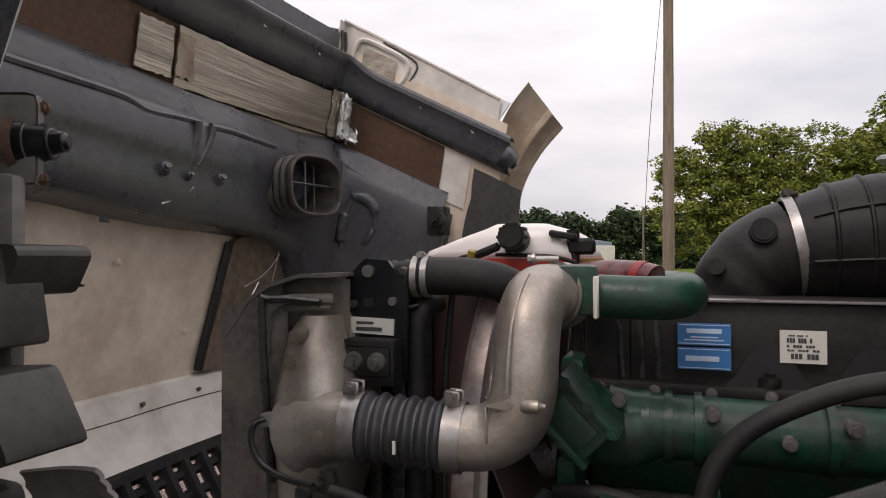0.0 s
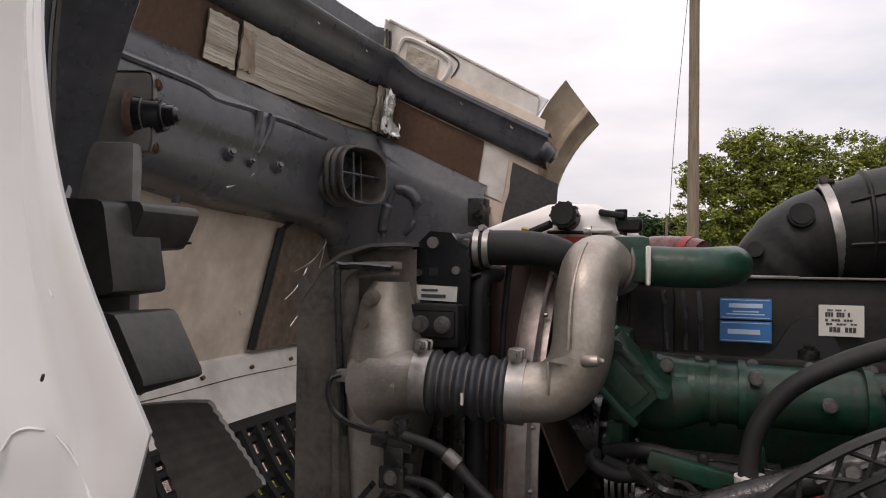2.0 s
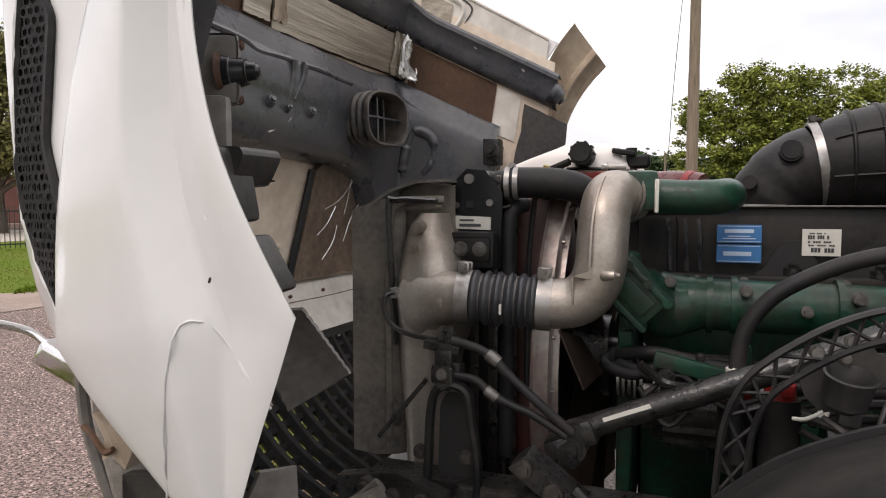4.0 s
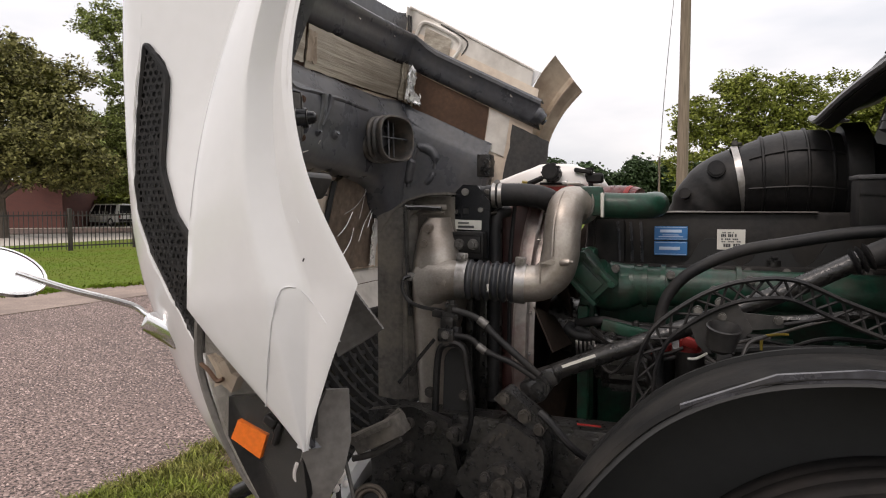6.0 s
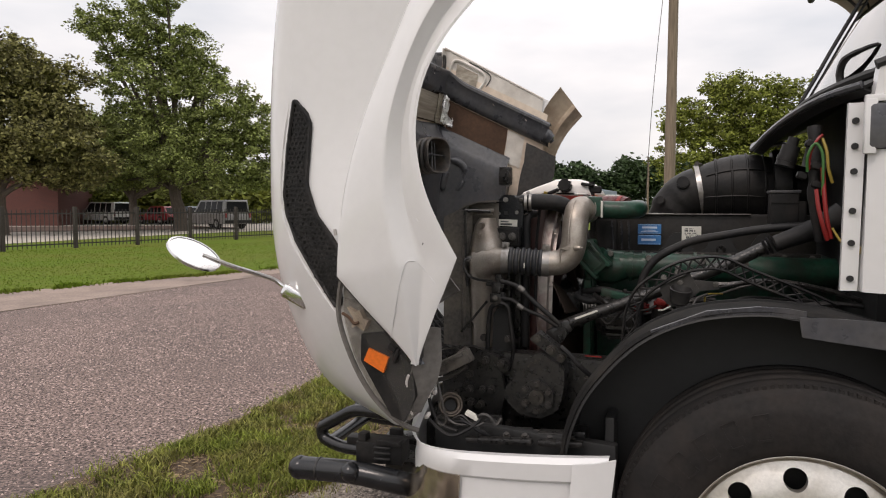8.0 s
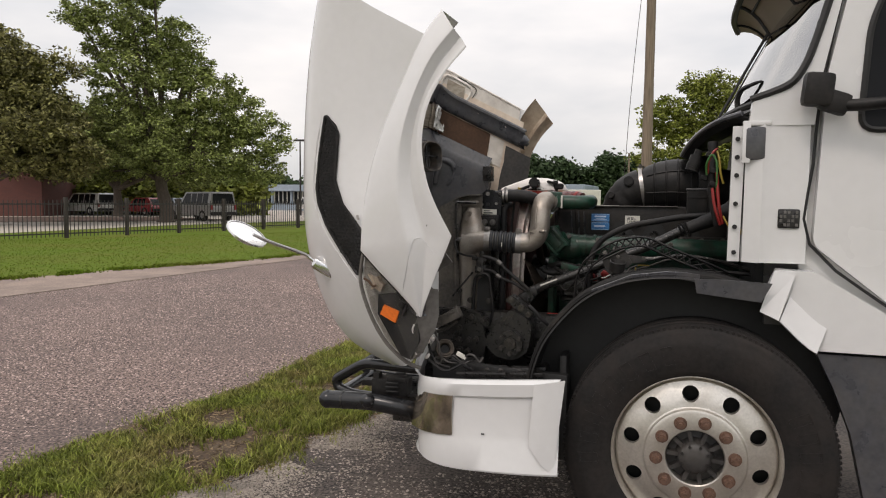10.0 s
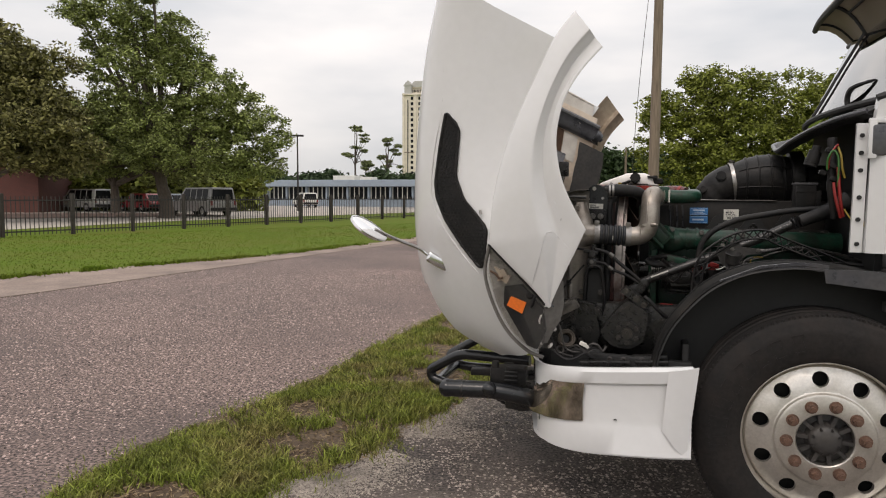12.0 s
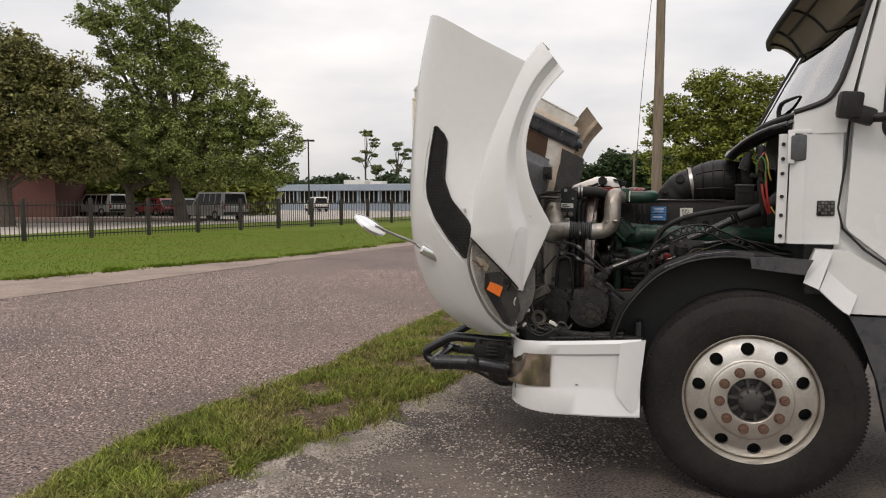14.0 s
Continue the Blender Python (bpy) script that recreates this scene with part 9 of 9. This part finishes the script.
grass_patch("lawn_edge", gp[tuft, 0], gp[tuft, 1], 0.07, 0.014, M_lawn, "grass creeping over the gutter", 14)

# soil and sand along the edges
soil_a = ragged([(x + 0.10, y) for x, y in near_edge[16:-30:9]], 0.07, 6, 21)
soil_b = ragged([(x - 0.05, y) for x, y in near_edge[16:-30:9]], 0.05, 6, 22)
flat("soil_bed", [(x, y) for x, y in near_edge[10:-30]] + [(x, y) for x, y in pad_edge[-20::-1]], -0.0015, M_soil, "bare brown soil under the thin verge grass", "soil")
flat("soil_strip", soil_a + soil_b[::-1], 0.003, M_soil, "brown soil strip along the road edge", "soil")

def pebbles(name, x, y, size, mat, label, seed, z0=0.001):
    rng = np.random.default_rng(seed)
    n = len(x)
    oc = np.array([(1, 0, 0), (0, 1, 0), (-1, 0, 0), (0, -1, 0), (0, 0, 0.7)], float)
    a = rng.uniform(0, math.tau, n)
    s = size * (0.4 + 1.0 * rng.random(n) ** 2)
    v = np.repeat(oc[None], n, 0) * (0.7 + 0.6 * rng.random((n, 5, 1)))
    c, d = np.cos(a)[:, None], np.sin(a)[:, None]
    vx, vy = v[:, :, 0] * c - v[:, :, 1] * d, v[:, :, 0] * d + v[:, :, 1] * c
    out = np.stack([vx * s[:, None] + x[:, None], vy * s[:, None] + y[:, None], v[:, :, 2] * s[:, None] * 0.8 + z0], 2)
    f = (np.arange(n)[:, None, None] * 5 + np.array([(0, 1, 4), (1, 2, 4), (2, 3, 4), (3, 0, 4)])[None]).reshape(-1, 3)
    return cover(name, out.reshape(-1, 3), f, mat, label, "gravel")


pad_poly = pad_edge + [(14, 6), (14, -9), (-4.5, -9)]
n = 80000
px_, py_ = rng.uniform(-3.2, 1.2, n), rng.uniform(-1.8, 3.4, n)
dens = np.array([noise.noise((x * 1.3, y * 1.3, 6.1)) for x, y in zip(px_, py_)])
fade = np.minimum(np.minimum(px_ + 3.2, 1.2 - px_), np.minimum(py_ + 1.8, 3.4 - py_))
ok = in_poly(px_, py_, pad_poly) & (dens > -0.35 + 0.5 * rng.random(n)) & (fade > 1.1 * rng.random(n))
pebbles("pad_gravel", px_[ok], py_[ok], 0.0085, M_pebble, "loose pale gravel on the asphalt pad", 3)
M_agg = material("road_aggregate", (0.30, 0.228, 0.203), 0.9, grain=60, vary=0.3, bump=0.05, island=0.9)
n = 190000
r = rng.random(n)
px_, py_ = 0.6 - 7.6 * r, rng.uniform(0.0, 11.0, n)
road_poly = near_edge + far_edge[::-1]
wear = np.array([noise.noise((x * 0.42, y * 0.42, 8.8)) for x, y in zip(px_, py_)])
ok = in_poly(px_, py_, road_poly) & (wear > -0.55 + 0.7 * rng.random(n))
pebbles("road_stones", px_[ok], py_[ok], 0.0085, M_agg, "coarse pinkish stones in the worn asphalt", 4)

k = rng.integers(0, len(pad_edge) - 1, 60000)
pe = np.array(pad_edge)
sx, sy = pe[k, 0] + np.abs(rng.normal(0, 0.22, 60000)) - 0.06, pe[k, 1] - np.abs(rng.normal(0, 0.14, 60000)) + 0.03
ok = np.array([noise.noise((x * 2.2, y * 2.2, 4.4)) for x, y in zip(sx, sy)]) > -0.25
ok &= (sy > -2) & (sy < 6)
pebbles("edge_sand", sx[ok], sy[ok], 0.0065, M_sand, "pale sandy grit drifted along the pad edge", 9, 0.0015)
